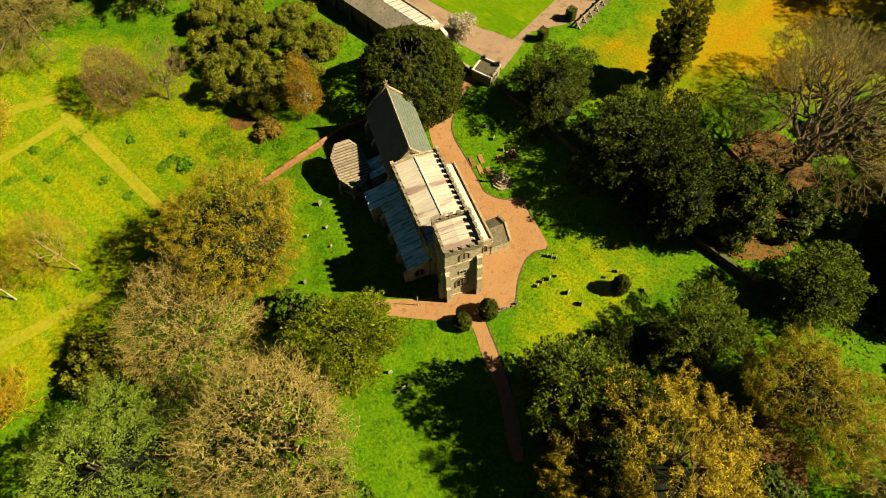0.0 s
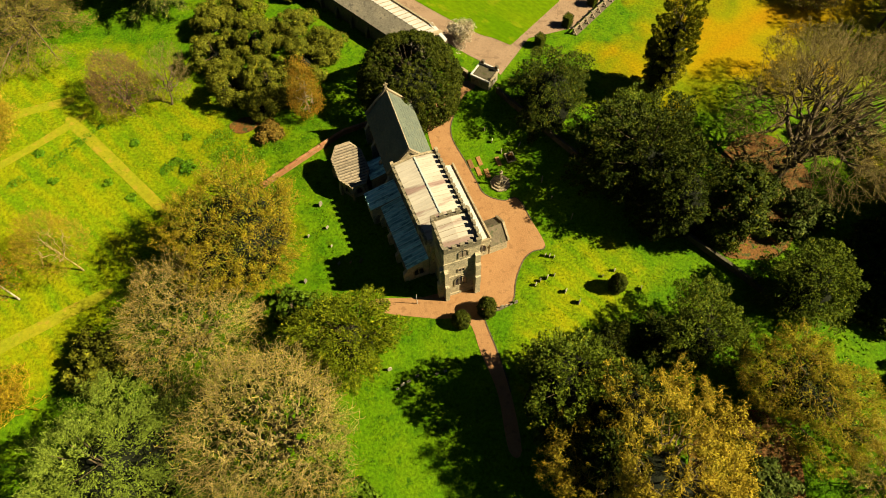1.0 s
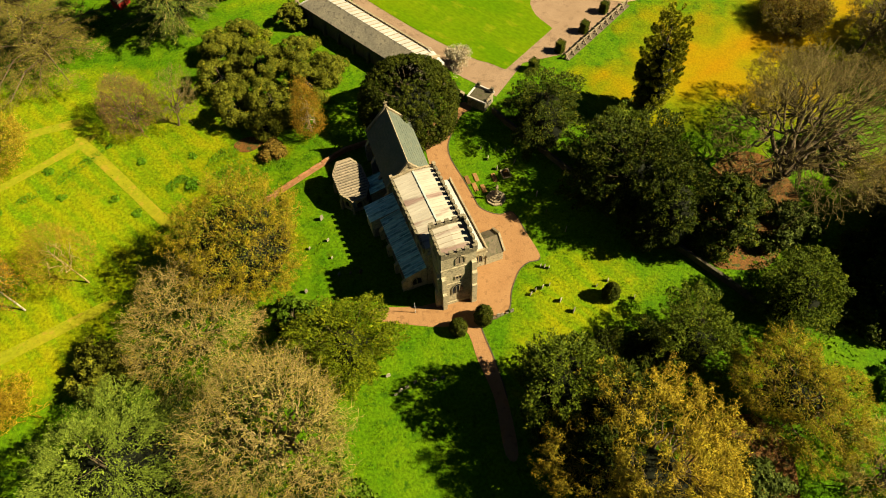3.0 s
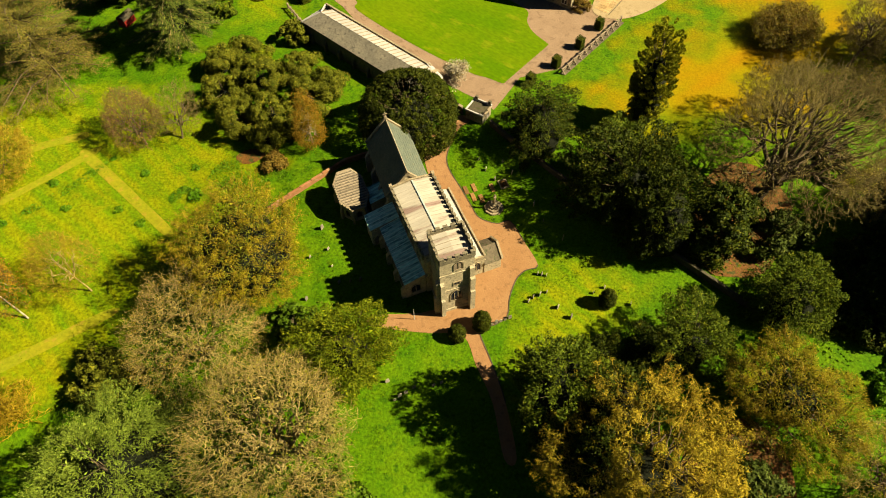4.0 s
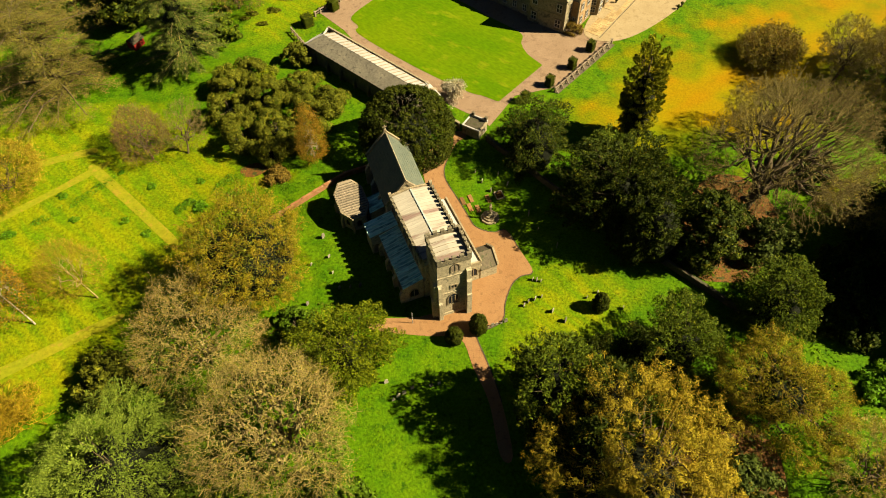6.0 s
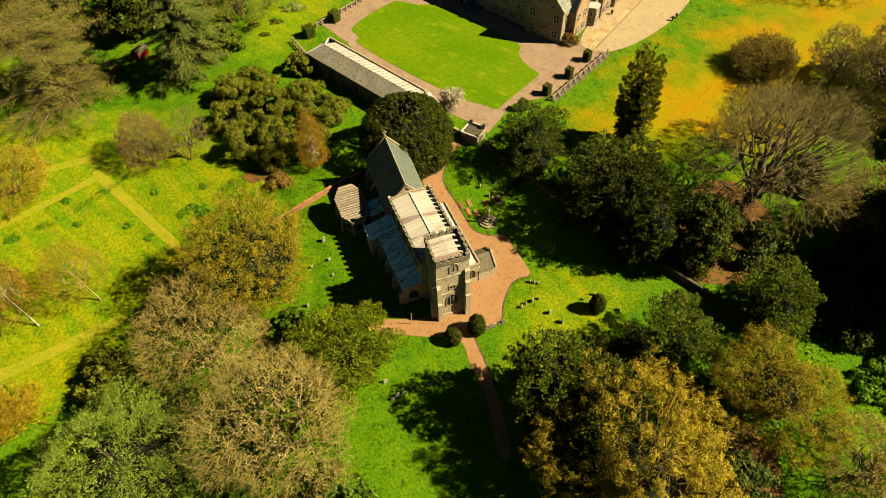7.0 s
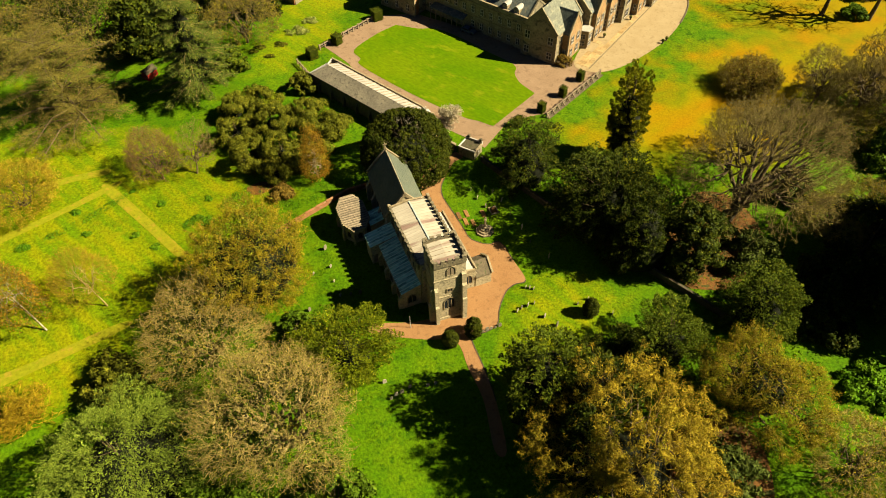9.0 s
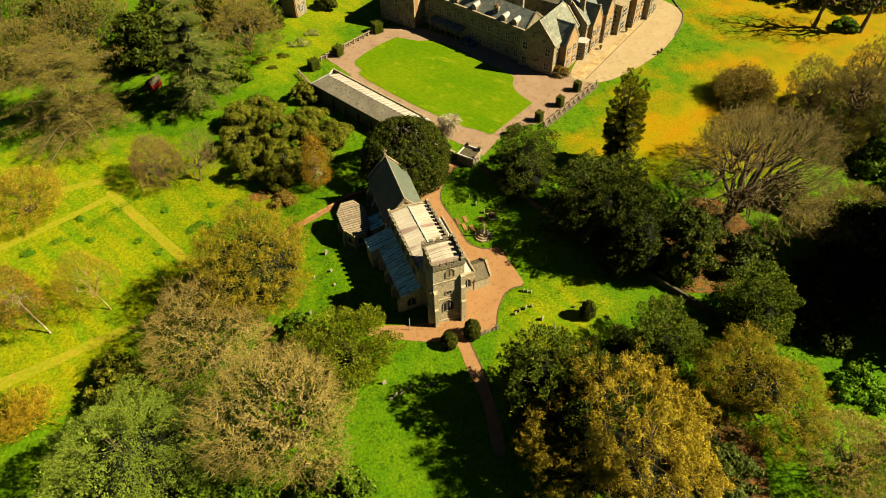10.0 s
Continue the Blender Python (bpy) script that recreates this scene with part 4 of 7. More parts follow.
def edging(name, pts, w, h, material, label, category):
    """A low kerb along a line of points, in one bent strip."""
    bm = bmesh.new()
    rings = []
    for i, p in enumerate(pts):
        a, b = pts[max(0, i - 1)], pts[min(len(pts) - 1, i + 1)]
        d = Vector((b[0] - a[0], b[1] - a[1])).normalized()
        n = Vector((-d.y, d.x)) * w / 2
        z = ground(*p)
        rings.append([bm.verts.new((p[0] + s * n.x, p[1] + s * n.y, z + k)) for s, k in ((1, -0.1), (1, h), (-1, h), (-1, -0.1))])
    for r0, r1 in zip(rings, rings[1:]):
        for k in range(3):
            bm.faces.new((r0[k], r0[k + 1], r1[k + 1], r1[k]))
    bm.faces.new(rings[0])
    bm.faces.new(rings[-1][::-1])
    return tagged(new(name, mesh_of(name, bm, material)), label, category, kind="structure")


spline = curve_round(PATH, 4)
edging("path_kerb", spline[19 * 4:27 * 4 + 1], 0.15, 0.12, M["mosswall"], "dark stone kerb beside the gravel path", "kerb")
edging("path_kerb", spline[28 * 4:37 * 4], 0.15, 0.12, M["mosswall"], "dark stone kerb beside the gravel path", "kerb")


def garden_wall(name, pts, thick, high, material, cope, label):
    """A straight-run wall with a coping; each run of coping is a part."""
    t = empty(name, Matrix(), label, "wall", kind="structure")
    for (x0, y0), (x1, y1) in zip(pts, pts[1:]):
        L = math.hypot(x1 - x0, y1 - y0)
        n = max(1, round(L / 2.4))
        a = math.degrees(math.atan2(y1 - y0, x1 - x0))
        for i in range(n):
            px, py = x0 + (x1 - x0) * (i + 0.5) / n, y0 + (y1 - y0) * (i + 0.5) / n
            g = ground(px, py)
            bm = bmesh.new()
            box(bm, -L / n / 2 - 0.002, -thick / 2, -0.5, L / n / 2 + 0.002, thick / 2, high)
            w = part("wall_run", bm, material, t, m=pose(px, py, g, 0, 0, a))
            bm = bmesh.new()
            box(bm, -L / n / 2 + 0.01, -thick / 2 - 0.06, high, L / n / 2 - 0.01, thick / 2 + 0.06, high + 0.12, 0.03)
            part("coping_stone", bm, cope, w)
    return t


garden_wall("north_wall", [(-12.5, 73.6), (-15, 73.4), (-19.3, 71.6), (-25, 67), (-30.9, 62.3), (-36, 58)], 0.4, 1.0, M["brick"], M["brick"], "low red brick churchyard wall with brick coping")
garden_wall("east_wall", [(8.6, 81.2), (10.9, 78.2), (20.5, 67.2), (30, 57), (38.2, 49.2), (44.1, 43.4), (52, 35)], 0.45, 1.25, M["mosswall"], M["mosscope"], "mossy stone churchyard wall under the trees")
garden_wall("gate_wall", [(3.2, 84.6), (0.8, 86.6), (-3.0, 89.0)], 0.45, 1.9, M["darkstone"], M["coping"], "stone wall beside the lodge")


# ---- the church ----
def merlons(parent, a, b, z, n, w, h, thick, material):
    """A parapet from a to b with n merlons; each merlon is a piece of its own."""
    a, b = Vector((*a, z)), Vector((*b, z))
    L = (b - a).length
    m = Matrix.Translation(a) @ pose(0, 0, 0, 0, 0, math.degrees(math.atan2(b.y - a.y, b.x - a.x)))
    bm = bmesh.new()
    box(bm, 0, -thick / 2, -0.9, L, thick / 2, 0.0)
    p = part("parapet", bm, material, parent, m=m)
    bm = bmesh.new()
    box(bm, -w / 2, -thick / 2, 0.0, w / 2, thick / 2, h - 0.1)
    box(bm, -w / 2 - 0.05, -thick / 2 - 0.05, h - 0.1, w / 2 + 0.05, thick / 2 + 0.05, h, 0.02)
    me = mesh_of("merlon", bm, material)
    for i in range(n):
        part("merlon", me, None, p, m=pose(w / 2 + (L - w) * i / (n - 1), 0, 0))
    return p


def roof_sheets(parent, c00, c10, c01, c11, n, material, roll=0.09, thick=0.06, rollmat=None):
    """Lead sheets side by side from the low edge c00-c10 to the high edge c01-c11, with a roll at each seam."""
    c00, c10, c01, c11 = (Vector(c) for c in (c00, c10, c01, c11))
    for i in range(n):
        q = [c00.lerp(c10, i / n), c00.lerp(c10, (i + 1) / n), c01.lerp(c11, (i + 1) / n), c01.lerp(c11, i / n)]
        bm = bmesh.new()
        slab(bm, q, thick)
        s = part("lead_sheet", bm, material, parent)
        bm = bmesh.new()
        lo, hi = q[1], q[2]
        d = (hi - lo)
        side = d.cross(Vector((0, 0, 1))).normalized() * roll / 2
        up = Vector((0, 0, roll))
        va = [bm.verts.new(p) for p in (lo - side, lo - side * 0.6 + up, lo + side * 0.6 + up, lo + side)]
        vb = [bm.verts.new(p) for p in (hi - side, hi - side * 0.6 + up, hi + side * 0.6 + up, hi + side)]
        for k in range(3):
            bm.faces.new((va[k], va[k + 1], vb[k + 1], vb[k]))
        bm.faces.new(va)
        bm.faces.new(vb[::-1])
        part("seam_roll", bm, rollmat or material, s)


def gothic(w, h, n=6):
    """The outline of a pointed opening, w wide and h high, standing on zero."""
    pts = [(-w / 2, 0), (w / 2, 0), (w / 2, h * 0.55)]
    for i in range(1, n):
        a = i / n * math.radians(62)
        pts.append((w / 2 - w * 1.13 * (1 - math.cos(a)) * 0.94, h * 0.55 + math.sin(a) / math.sin(math.radians(62)) * h * 0.45))
    pts.append((0, h))
    return pts + [(-x, z) for x, z in pts[3:-1][::-1]] + [(-w / 2, h * 0.55)]


def opening(parent, m, w, h, name="window", bars=1, arched=True, glassy=True):
    """A window: a stone surround that stands proud, a recessed dark pane and stone mullions."""
    out = gothic(w + 0.36, h + 0.3) if arched else [(-w / 2 - 0.18, -0.15), (w / 2 + 0.18, -0.15), (w / 2 + 0.18, h + 0.18), (-w / 2 - 0.18, h + 0.18)]
    inn = gothic(w, h) if arched else [(-w / 2, 0), (w / 2, 0), (w / 2, h), (-w / 2, h)]
    bm = bmesh.new()
    if arched:
        out = [(x, z - 0.12) for x, z in out]
    vo = [[bm.verts.new((x, y, z)) for x, z in out] for y in (0.0, -0.10)]
    vi = [[bm.verts.new((x, y, z)) for x, z in inn] for y in (0.0, -0.10)]
    n = len(out)
    for i in range(n):
        j = (i + 1) % n
        bm.faces.new((vo[1][i], vo[1][j], vi[1][j], vi[1][i]))
        bm.faces.new((vo[0][i], vo[0][j], vo[1][j], vo[1][i]))
        bm.faces.new((vi[0][i], vi[0][j], vi[1][j], vi[1][i]))
    win = part(name, bm, M["coping"], parent, m=m)
    bm = bmesh.new()
    bm.faces.new([bm.verts.new((x, -0.012, z)) for x, z in inn])
    part("pane", bm, M["glass"] if glassy else M["wood"], win, "dark leaded glass" if glassy else "weathered boards")
    for k in range(bars):
        x = -w / 2 + w * (k + 1) / (bars + 1)
        bm = bmesh.new()
        box(bm, x - 0.05, -0.08, 0, x + 0.05, -0.014, h * (0.93 if arched and abs(x) < 0.1 else 0.75 if arched else 1.0))
        part("mullion", bm, M["coping"], win)
    return win


def faced(x, y, z, a):
    """The pose of something that is built facing -y and is to face the compass angle a (degrees)."""
    return pose(x, y, z, 0, 0, a)


def build_church():
    ch = empty("church", pose(-1.0, 38.9, 0, 0, 0, 18.5), "old stone parish church with battlemented west tower and pale lead roofs", "church")
    # tower
    U0, U1, V0, V1 = 0.0, 5.35, 0.45, 5.8
    bm = bmesh.new()
    box(bm, U0, V0, -0.5, U1, V1, 14.3)
    box(bm, U0 - 0.12, V0 - 0.12, -0.5, U1 + 0.12, V1 + 0.1, 0.7)
    for z in (6.2, 10.6, 13.9):
        box(bm, U0 - 0.09, V0 - 0.09, z, U1 + 0.09, V1 + 0.09, z + 0.2)
    tw = part("tower", bm, M["stone"], ch, "squared stone tower with string courses")
    bm = bmesh.new()
    prism(bm, [(U0 + 0.3, 13.9), (U1 - 0.3, 13.9), (U1 - 0.3, 14.35), ((U0 + U1) / 2, 14.55), (U0 + 0.3, 14.35)], "y", V0 + 0.3, V1 - 0.3)
    tr = part("tower_roof", bm, M["leadpale"], ch, "low pitched pale lead roof")
    mid = (U0 + U1) / 2
    for s in (0, 1):
        e = U0 + 0.32 if s == 0 else U1 - 0.32
        roof_sheets(tr, (e, V0 + 0.32, 14.40), (e, V1 - 0.32, 14.40), (mid, V0 + 0.32, 14.60), (mid, V1 - 0.32, 14.60), 5, M["lead"], 0.07, 0.04, M["riblead"])
    for a, b in (((U0, V0), (U1, V0)), ((U1, V0), (U1, V1)), ((U1, V1), (U0, V1)), ((U0, V1), (U0, V0))):
        merlons(ch, a, b, 14.85, 5, 0.62, 0.6, 0.32, M["parapet"])
    # buttresses of the tower
    def buttress(x0, x1, y0, stages):
        bm = bmesh.new()
        z = -0.5
        for d, top in stages:
            prism(bm, [(y0 - d, z), (y0 + 0.05, z), (y0 + 0.05, top + d * 0.9), (y0 - d, top)], "x", x0, x1)
            z = top
        return bm
    part("buttress", buttress(U1 - 0.75, U1 + 0.05, V0, ((0.95, 5.4), (0.75, 8.8), (0.42, 11.3))), M["stone"], ch, "stepped stone buttress")
    part("buttress", buttress(U0 - 0.05, U0 + 0.6, V0, ((0.8, 4.5), (0.5, 8.6))), M["stone"], ch, "stepped stone buttress")
    for v in (V0 + 0.1, V1 - 0.9):
        bm = bmesh.new()
        z = -0.5
        for d, top in ((0.9, 4.5), (0.55, 8.6)):
            prism(bm, [(U0 - d, z), (U0 + 0.05, z), (U0 + 0.05, top + d * 0.9), (U0 - d, top)], "y", v, v + 0.7)
            z = top
        part("buttress", bm, M["stone"], ch, "stepped stone buttress")
    opening(tw, faced(2.9, V0, 11.6, 0), 1.25, 2.0, "belfry_window", 1, glassy=False)
    opening(tw, faced(2.65, V0, 7.4, 0), 0.85, 0.7, "slit_window", 1, arched=False)
    opening(tw, faced(2.55, V0, 3.0, 0), 1.7, 2.8, "west_window", 2)
    opening(tw, faced(U0, 3.1, 11.6, -90), 1.25, 2.0, "belfry_window", 1, glassy=False)
    opening(tw, faced(U1, 3.1, 11.6, 90), 1.25, 2.0, "belfry_window", 1, glassy=False)
    # nave and aisles, on the nave's own axes, which is turned a little
    nm = pose(2.2, 13.2, 0, 0, 0, 3.5)
    X, Y0, Y1 = 3.7, -7.5, 7.35
    bm = bmesh.new()
    box(bm, -X, Y0, -0.5, X, Y1, 9.1)
    nv = part("nave", bm, M["stone"], ch, "tall nave with clerestory", m=nm)
    bm = bmesh.new()
    prism(bm, [(-X + 0.3, 9.0), (X - 0.3, 9.0), (X - 0.3, 9.35), (0, 9.85), (-X + 0.3, 9.35)], "y", Y0 + 0.1, Y1 - 0.25)
    nr = part("nave_roof", bm, M["lead"], ch, "low pitched lead roof streaked pale and brown", m=nm)
    for s in (-1, 1):
        roof_sheets(nr, (s * (X - 0.32), Y0 + 0.12, 9.42), (s * (X - 0.32), Y1 - 0.27, 9.42), (0, Y0 + 0.12, 9.92), (0, Y1 - 0.27, 9.92), 20, M["lead"], 0.08, 0.05)
    bm = bmesh.new()
    prism(bm, [(-0.16, 9.90), (0.16, 9.90), (0.12, 10.06), (-0.12, 10.06)], "y", Y0 + 0.1, Y1 - 0.25)
    part("ridge_roll", bm, M["ridgelead"], nr, "blue-grey lead ridge")
    merlons(nv, (-X, Y0), (-X, Y1), 9.55, 12, 0.62, 0.55, 0.34, M["parapet"])
    merlons(nv, (X, Y1), (X, Y0), 9.55, 15, 0.55, 0.6, 0.34, M["parapet"])
    bm = bmesh.new()
    prism(bm, [(-X - 0.1, 9.0), (X + 0.1, 9.0), (X + 0.1, 9.7), (0, 10.25), (-X - 0.1, 9.7)], "y", Y1 - 0.25, Y1 + 0.12)
    part("east_gable", bm, M["coping"], nv, "low stone gable")
    for sx in (-1, 1):
        bm = bmesh.new()
        box(bm, sx * X - 0.28, Y1 - 0.35, 9.0, sx * X + 0.28, Y1 + 0.2, 10.3, 0.05)
        part("corner_block", bm, M["coping"], nv)
        for k in range(5):
            opening(nv, faced(sx * X, Y0 + 2.2 + k * 2.75, 6.5, 90 if sx > 0 else -90), 1.3, 1.7, "clerestory_window", 1)
    # south aisle: a white lean-to roof behind a plain parapet
    bm = bmesh.new()
    prism(bm, [(X - 0.02, -0.5), (6.45, -0.5), (6.45, 4.7), (X - 0.02, 5.6)], "y", -8.2, 7.1)
    sa = part("south_aisle", bm, M["stone"], ch, "south aisle wall", m=nm)
    roof_sheets(sa, (6.28, -8.0, 4.80), (6.28, 6.9, 4.80), (X, -8.0, 5.70), (X, 6.9, 5.70), 12, M["leadpale"], 0.06, 0.05)
    bm = bmesh.new()
    box(bm, 6.3, -8.25, 4.4, 6.62, 7.15, 5.2, 0.04)
    box(bm, X, -8.3, 4.4, 6.3, -8.0, 5.05, 0.04)
    part("parapet", bm, M["coping"], sa, "plain stone parapet")
    for k in range(3):
        opening(sa, faced(6.45, -2.0 + k * 3.1, 1.4, 90), 1.5, 2.3, "aisle_window", 2)
    opening(sa, faced(5.1, -8.2, 1.5, 0), 1.3, 2.2, "aisle_window", 1)
    for v in (-7.6, -3.6, -0.4, 2.7, 6.6):
        bm = bmesh.new()
        prism(bm, [(6.4, -0.5), (7.15, -0.5), (7.15, 2.8), (6.4, 3.8)], "y", v - 0.3, v + 0.3)
        part("buttress", bm, M["stone"], sa)
    # porch
    bm = bmesh.new()
    prism(bm, [(-8.3, -0.4), (-4.0, -0.4), (-4.0, 2.7), (-6.15, 4.3), (-8.3, 2.7)], "x", 6.45, 9.5)
    po = part("porch", bm, M["stone"], ch, "gabled stone south porch", m=nm)
    for s in (-1, 1):
        bm = bmesh.new()
        y = -6.15 + s * 2.4
        slab(bm, [(6.45, -6.15, 4.48), (9.45, -6.15, 4.48), (9.45, y, 2.68), (6.45, y, 2.68)], 0.14)
        part("porch_roof", bm, M["darkstone"], po, "stone slate slope")
        bm = bmesh.new()
        slab(bm, [(9.4, -6.15, 4.78), (9.75, -6.15, 4.78), (9.75, y - s * -0.05, 2.92), (9.4, y - s * -0.05, 2.92)], 0.4)
        part("gable_coping", bm, M["coping"], po)
    opening(po, faced(9.5, -6.15, 0.0, 90), 1.5, 2.6, "porch_arch", 0, glassy=False)
    # north aisle and its chapel, roofed in lead coloured blue for its sky-lit shade
    bm = bmesh.new()
    prism(bm, [(-X + 0.02, -0.5), (-X + 0.02, 5.25), (-7.1, 4.15), (-7.1, -0.5)], "y", -7.9, 4.0)
    na = part("north_aisle", bm, M["stone"], ch, "north aisle wall", m=nm)
    roof_sheets(na, (-7.25, -8.0, 4.22), (-7.25, 4.0, 4.22), (-X, -8.0, 5.34), (-X, 4.0, 5.34), 17, M["leadskylit"], 0.13, 0.06, M["seamlead"])
    for k in range(3):
        opening(na, faced(-7.1, -5.8 + k * 3.6, 1.2, -90), 1.5, 2.0, "aisle_window", 2)
    opening(na, faced(-5.4, -7.9, 1.2, 0), 1.5, 2.0, "aisle_window", 1)
    for v in (-7.5, -4, -0.4, 3.2):
        bm = bmesh.new()
        prism(bm, [(-7.05, -0.5), (-7.8, -0.5), (-7.8, 2.4), (-7.05, 3.3)], "y", v - 0.28, v + 0.28)
        part("buttress", bm, M["stone"], na)
    bm = bmesh.new()
    prism(bm, [(-X + 0.02, -0.5), (-X + 0.02, 5.65), (-8.75, 4.45), (-8.75, -0.5)], "y", 4.02, 7.25)
    nc = part("north_chapel", bm, M["stone"], ch, "north chapel wall", m=nm)
    roof_sheets(nc, (-8.95, 3.95, 4.52), (-8.95, 7.3, 4.52), (-X, 3.95, 5.76), (-X, 7.3, 5.76), 5, M["leadskylit"], 0.13, 0.06, M["seamlead"])
    opening(nc, faced(-7.9, 4.02, 0.2, 0), 0.9, 2.0, "chapel_door", 0, glassy=False)
    # chancel
    A, B, EV, RG, MID = -2.55, 5.0, 7.0, 11.55, 1.22
    bm = bmesh.new()
    prism(bm, [(A, -0.5), (B, -0.5), (B, EV), (MID, RG - 0.25), (A, EV)], "y", 20.7, 33.9)
    cl = part("chancel", bm, M["stone"], ch, "tall chancel with steep gables")
    for e, lab in ((A - 0.3, "shaded"), (B + 0.3, "sunlit")):
        bm = bmesh.new()
        z = EV - 0.3 * (RG - EV) / (MID - A)
        slab(bm, [(MID, 20.9, RG), (MID, 33.6, RG), (e, 33.6, z + 0.1), (e, 20.9, z + 0.1)], 0.16)
        cs = part("roof_slope", bm, M["slate"], cl, "stone slate roof slope")
        for k in range(1, 9):
            f = k / 9
            p, q = Vector((MID, 0, RG)).lerp(Vector((e, 0, z + 0.1)), f), Vector((MID, 0, RG)).lerp(Vector((e, 0, z + 0.1)), f + 0.012)
            bm = bmesh.new()
            slab(bm, [(p.x, 20.92, p.z + 0.025), (p.x, 33.58, p.z + 0.025), (q.x, 33.58, q.z + 0.03), (q.x, 20.92, q.z + 0.03)], 0.03)
            part("slate_course", bm, M["slate"], cs)
    bm = bmesh.new()
    prism(bm, [(MID - 0.16, RG - 0.08), (MID + 0.16, RG - 0.08), (MID, RG + 0.14)], "y", 20.9, 33.6)
    part("ridge", bm, M["coping"], cl, "stone ridge")
    for v0, v1, up in ((33.55, 34.0, 0.45), (20.55, 20.95, 0.35)):
        for e in (A - 0.35, B + 0.35):
            bm = bmesh.new()
            slab(bm, [(MID, v0, RG + up), (MID, v1, RG + up), (e, v1, EV - 0.25 + up), (e, v0, EV - 0.25 + up)], 0.5)
            part("gable_coping", bm, M["coping"], cl, "stone gable coping")
    bm = bmesh.new()
    box(bm, MID - 0.22, 33.6, RG + 0.3, MID + 0.22, 33.98, RG + 0.7)
    box(bm, MID - 0.09, 33.7, RG + 0.7, MID + 0.09, 33.88, RG + 1.6, 0.02)
    box(bm, MID - 0.4, 33.7, RG + 1.1, MID + 0.4, 33.88, RG + 1.28, 0.02)
    part("gable_cross", bm, M["coping"], cl, "stone cross finial")
    for sx, e in ((-90, A), (90, B)):
        for k in range(3):
            opening(cl, faced(e, 23.4 + 4.0 * k, 2.2, sx), 1.4, 3.4, "chancel_window", 1)
        for k in range(4):
            bm = bmesh.new()
            s = -1 if sx < 0 else 1
            prism(bm, [(e - s * 0.05, -0.5), (e + s * 0.9, -0.5), (e + s * 0.9, 3.6), (e - s * 0.05, 5.2)], "y", 21.2 + 4.1 * k - 0.3, 21.2 + 4.1 * k + 0.3)
            part("buttress", bm, M["stone"], cl)
    # small vestry between chancel and chapter house
    bm = bmesh.new()
    prism(bm, [(-2.5, -0.5), (-2.5, 4.1), (-5.2, 3.2), (-5.2, -0.5)], "y", 23.2, 26.6)
    vs = part("vestry", bm, M["stone"], ch, "small lean-to vestry")
    roof_sheets(vs, (-5.3, 23.1, 3.3), (-5.3, 26.7, 3.3), (-2.56, 23.1, 4.22), (-2.56, 26.7, 4.22), 6, M["leadskylit"], 0.1, 0.06)
    return ch


def build_chapter_house():
    t = empty("chapter_house", pose(-1.0, 38.9, 0, 0, 0, 18.5) @ pose(-7.75, 26.5, 0, 0, 0, 4), "eight-sided stone chapter house with ribbed roof beside the chancel", "building")
    oc = [(-1.2, -3.9), (1.2, -3.9), (2.6, -1.9), (2.6, 1.9), (1.2, 3.9), (-1.2, 3.9), (-2.6, 1.9), (-2.6, -1.9)]

    def top(x, y):
        return 4.35 + 0.2 * y - 0.05 * abs(x)
    bm = bmesh.new()
    lo = [bm.verts.new((x * 0.93, y * 0.93, -1.0)) for x, y in oc]
    hi = [bm.verts.new((x * 0.93, y * 0.93, top(x, y) - 0.2)) for x, y in oc]
    bm.faces.new(hi)
    for i in range(8):
        bm.faces.new((lo[i], lo[(i + 1) % 8], hi[(i + 1) % 8], hi[i]))
    w = part("wall", bm, M["stone"], t, "eight-sided stone wall")
    rows = 15
    for i in range(rows):
        y0, y1 = -3.75 + 7.5 * i / rows, -3.75 + 7.5 * (i + 1) / rows
        def half(y):
            return 2.6 if abs(y) < 1.9 else 2.6 - 1.4 * (abs(y) - 1.9) / 2.0
        bm = bmesh.new()
        slab(bm, [(-half(y0), y0, top(0, y0)), (half(y0), y0, top(0, y0)), (half(y1), y1, top(0, y1)), (-half(y1), y1, top(0, y1))], 0.1)
        bay = part("lead_bay", bm, M["oldlead"], t)
        bm = bmesh.new()
        w0 = half(y1) - 0.02
        prism(bm, [(y1 - 0.27, top(0, y1) - 0.05), (y1, top(0, y1) - 0.02), (y1 - 0.03, top(0, y1) + 0.15), (y1 - 0.22, top(0, y1) + 0.12)], "x", -w0, w0)
        part("lead_rib", bm, M["riblead"], bay)
    for i in range(8):
        (x0, y0), (x1, y1) = oc[i], oc[(i + 1) % 8]
        bm = bmesh.new()
        slab(bm, [(x0 * 1.04, y0 * 1.04, top(x0, y0) + 0.16), (x1 * 1.04, y1 * 1.04, top(x1, y1) + 0.16), (x1 * 0.94, y1 * 0.94, top(x1, y1) + 0.16), (x0 * 0.94, y0 * 0.94, top(x0, y0) + 0.16)], 0.34)
        part("eaves_coping", bm, M["coping"], t)
        a = math.degrees(math.atan2(y1 - y0, x1 - x0))
        opening(w, faced((x0 + x1) / 2 * 0.93, (y0 + y1) / 2 * 0.93, 1.0, a), 0.8, 1.5, "window", 0)
        bm = bmesh.new()
        m = pose(x0 * 0.93, y0 * 0.93, 0, 0, 0, math.degrees(math.atan2(y0, x0)))
        prism(bm, [(-0.1, -1), (0.6, -1), (0.6, 2.0), (-0.1, top(x0, y0) - 0.3)], "y", -0.2, 0.2)
        bm.transform(m)
        part("buttress", bm, M["coping"], t)
    return t


build_church()
build_chapter_house()


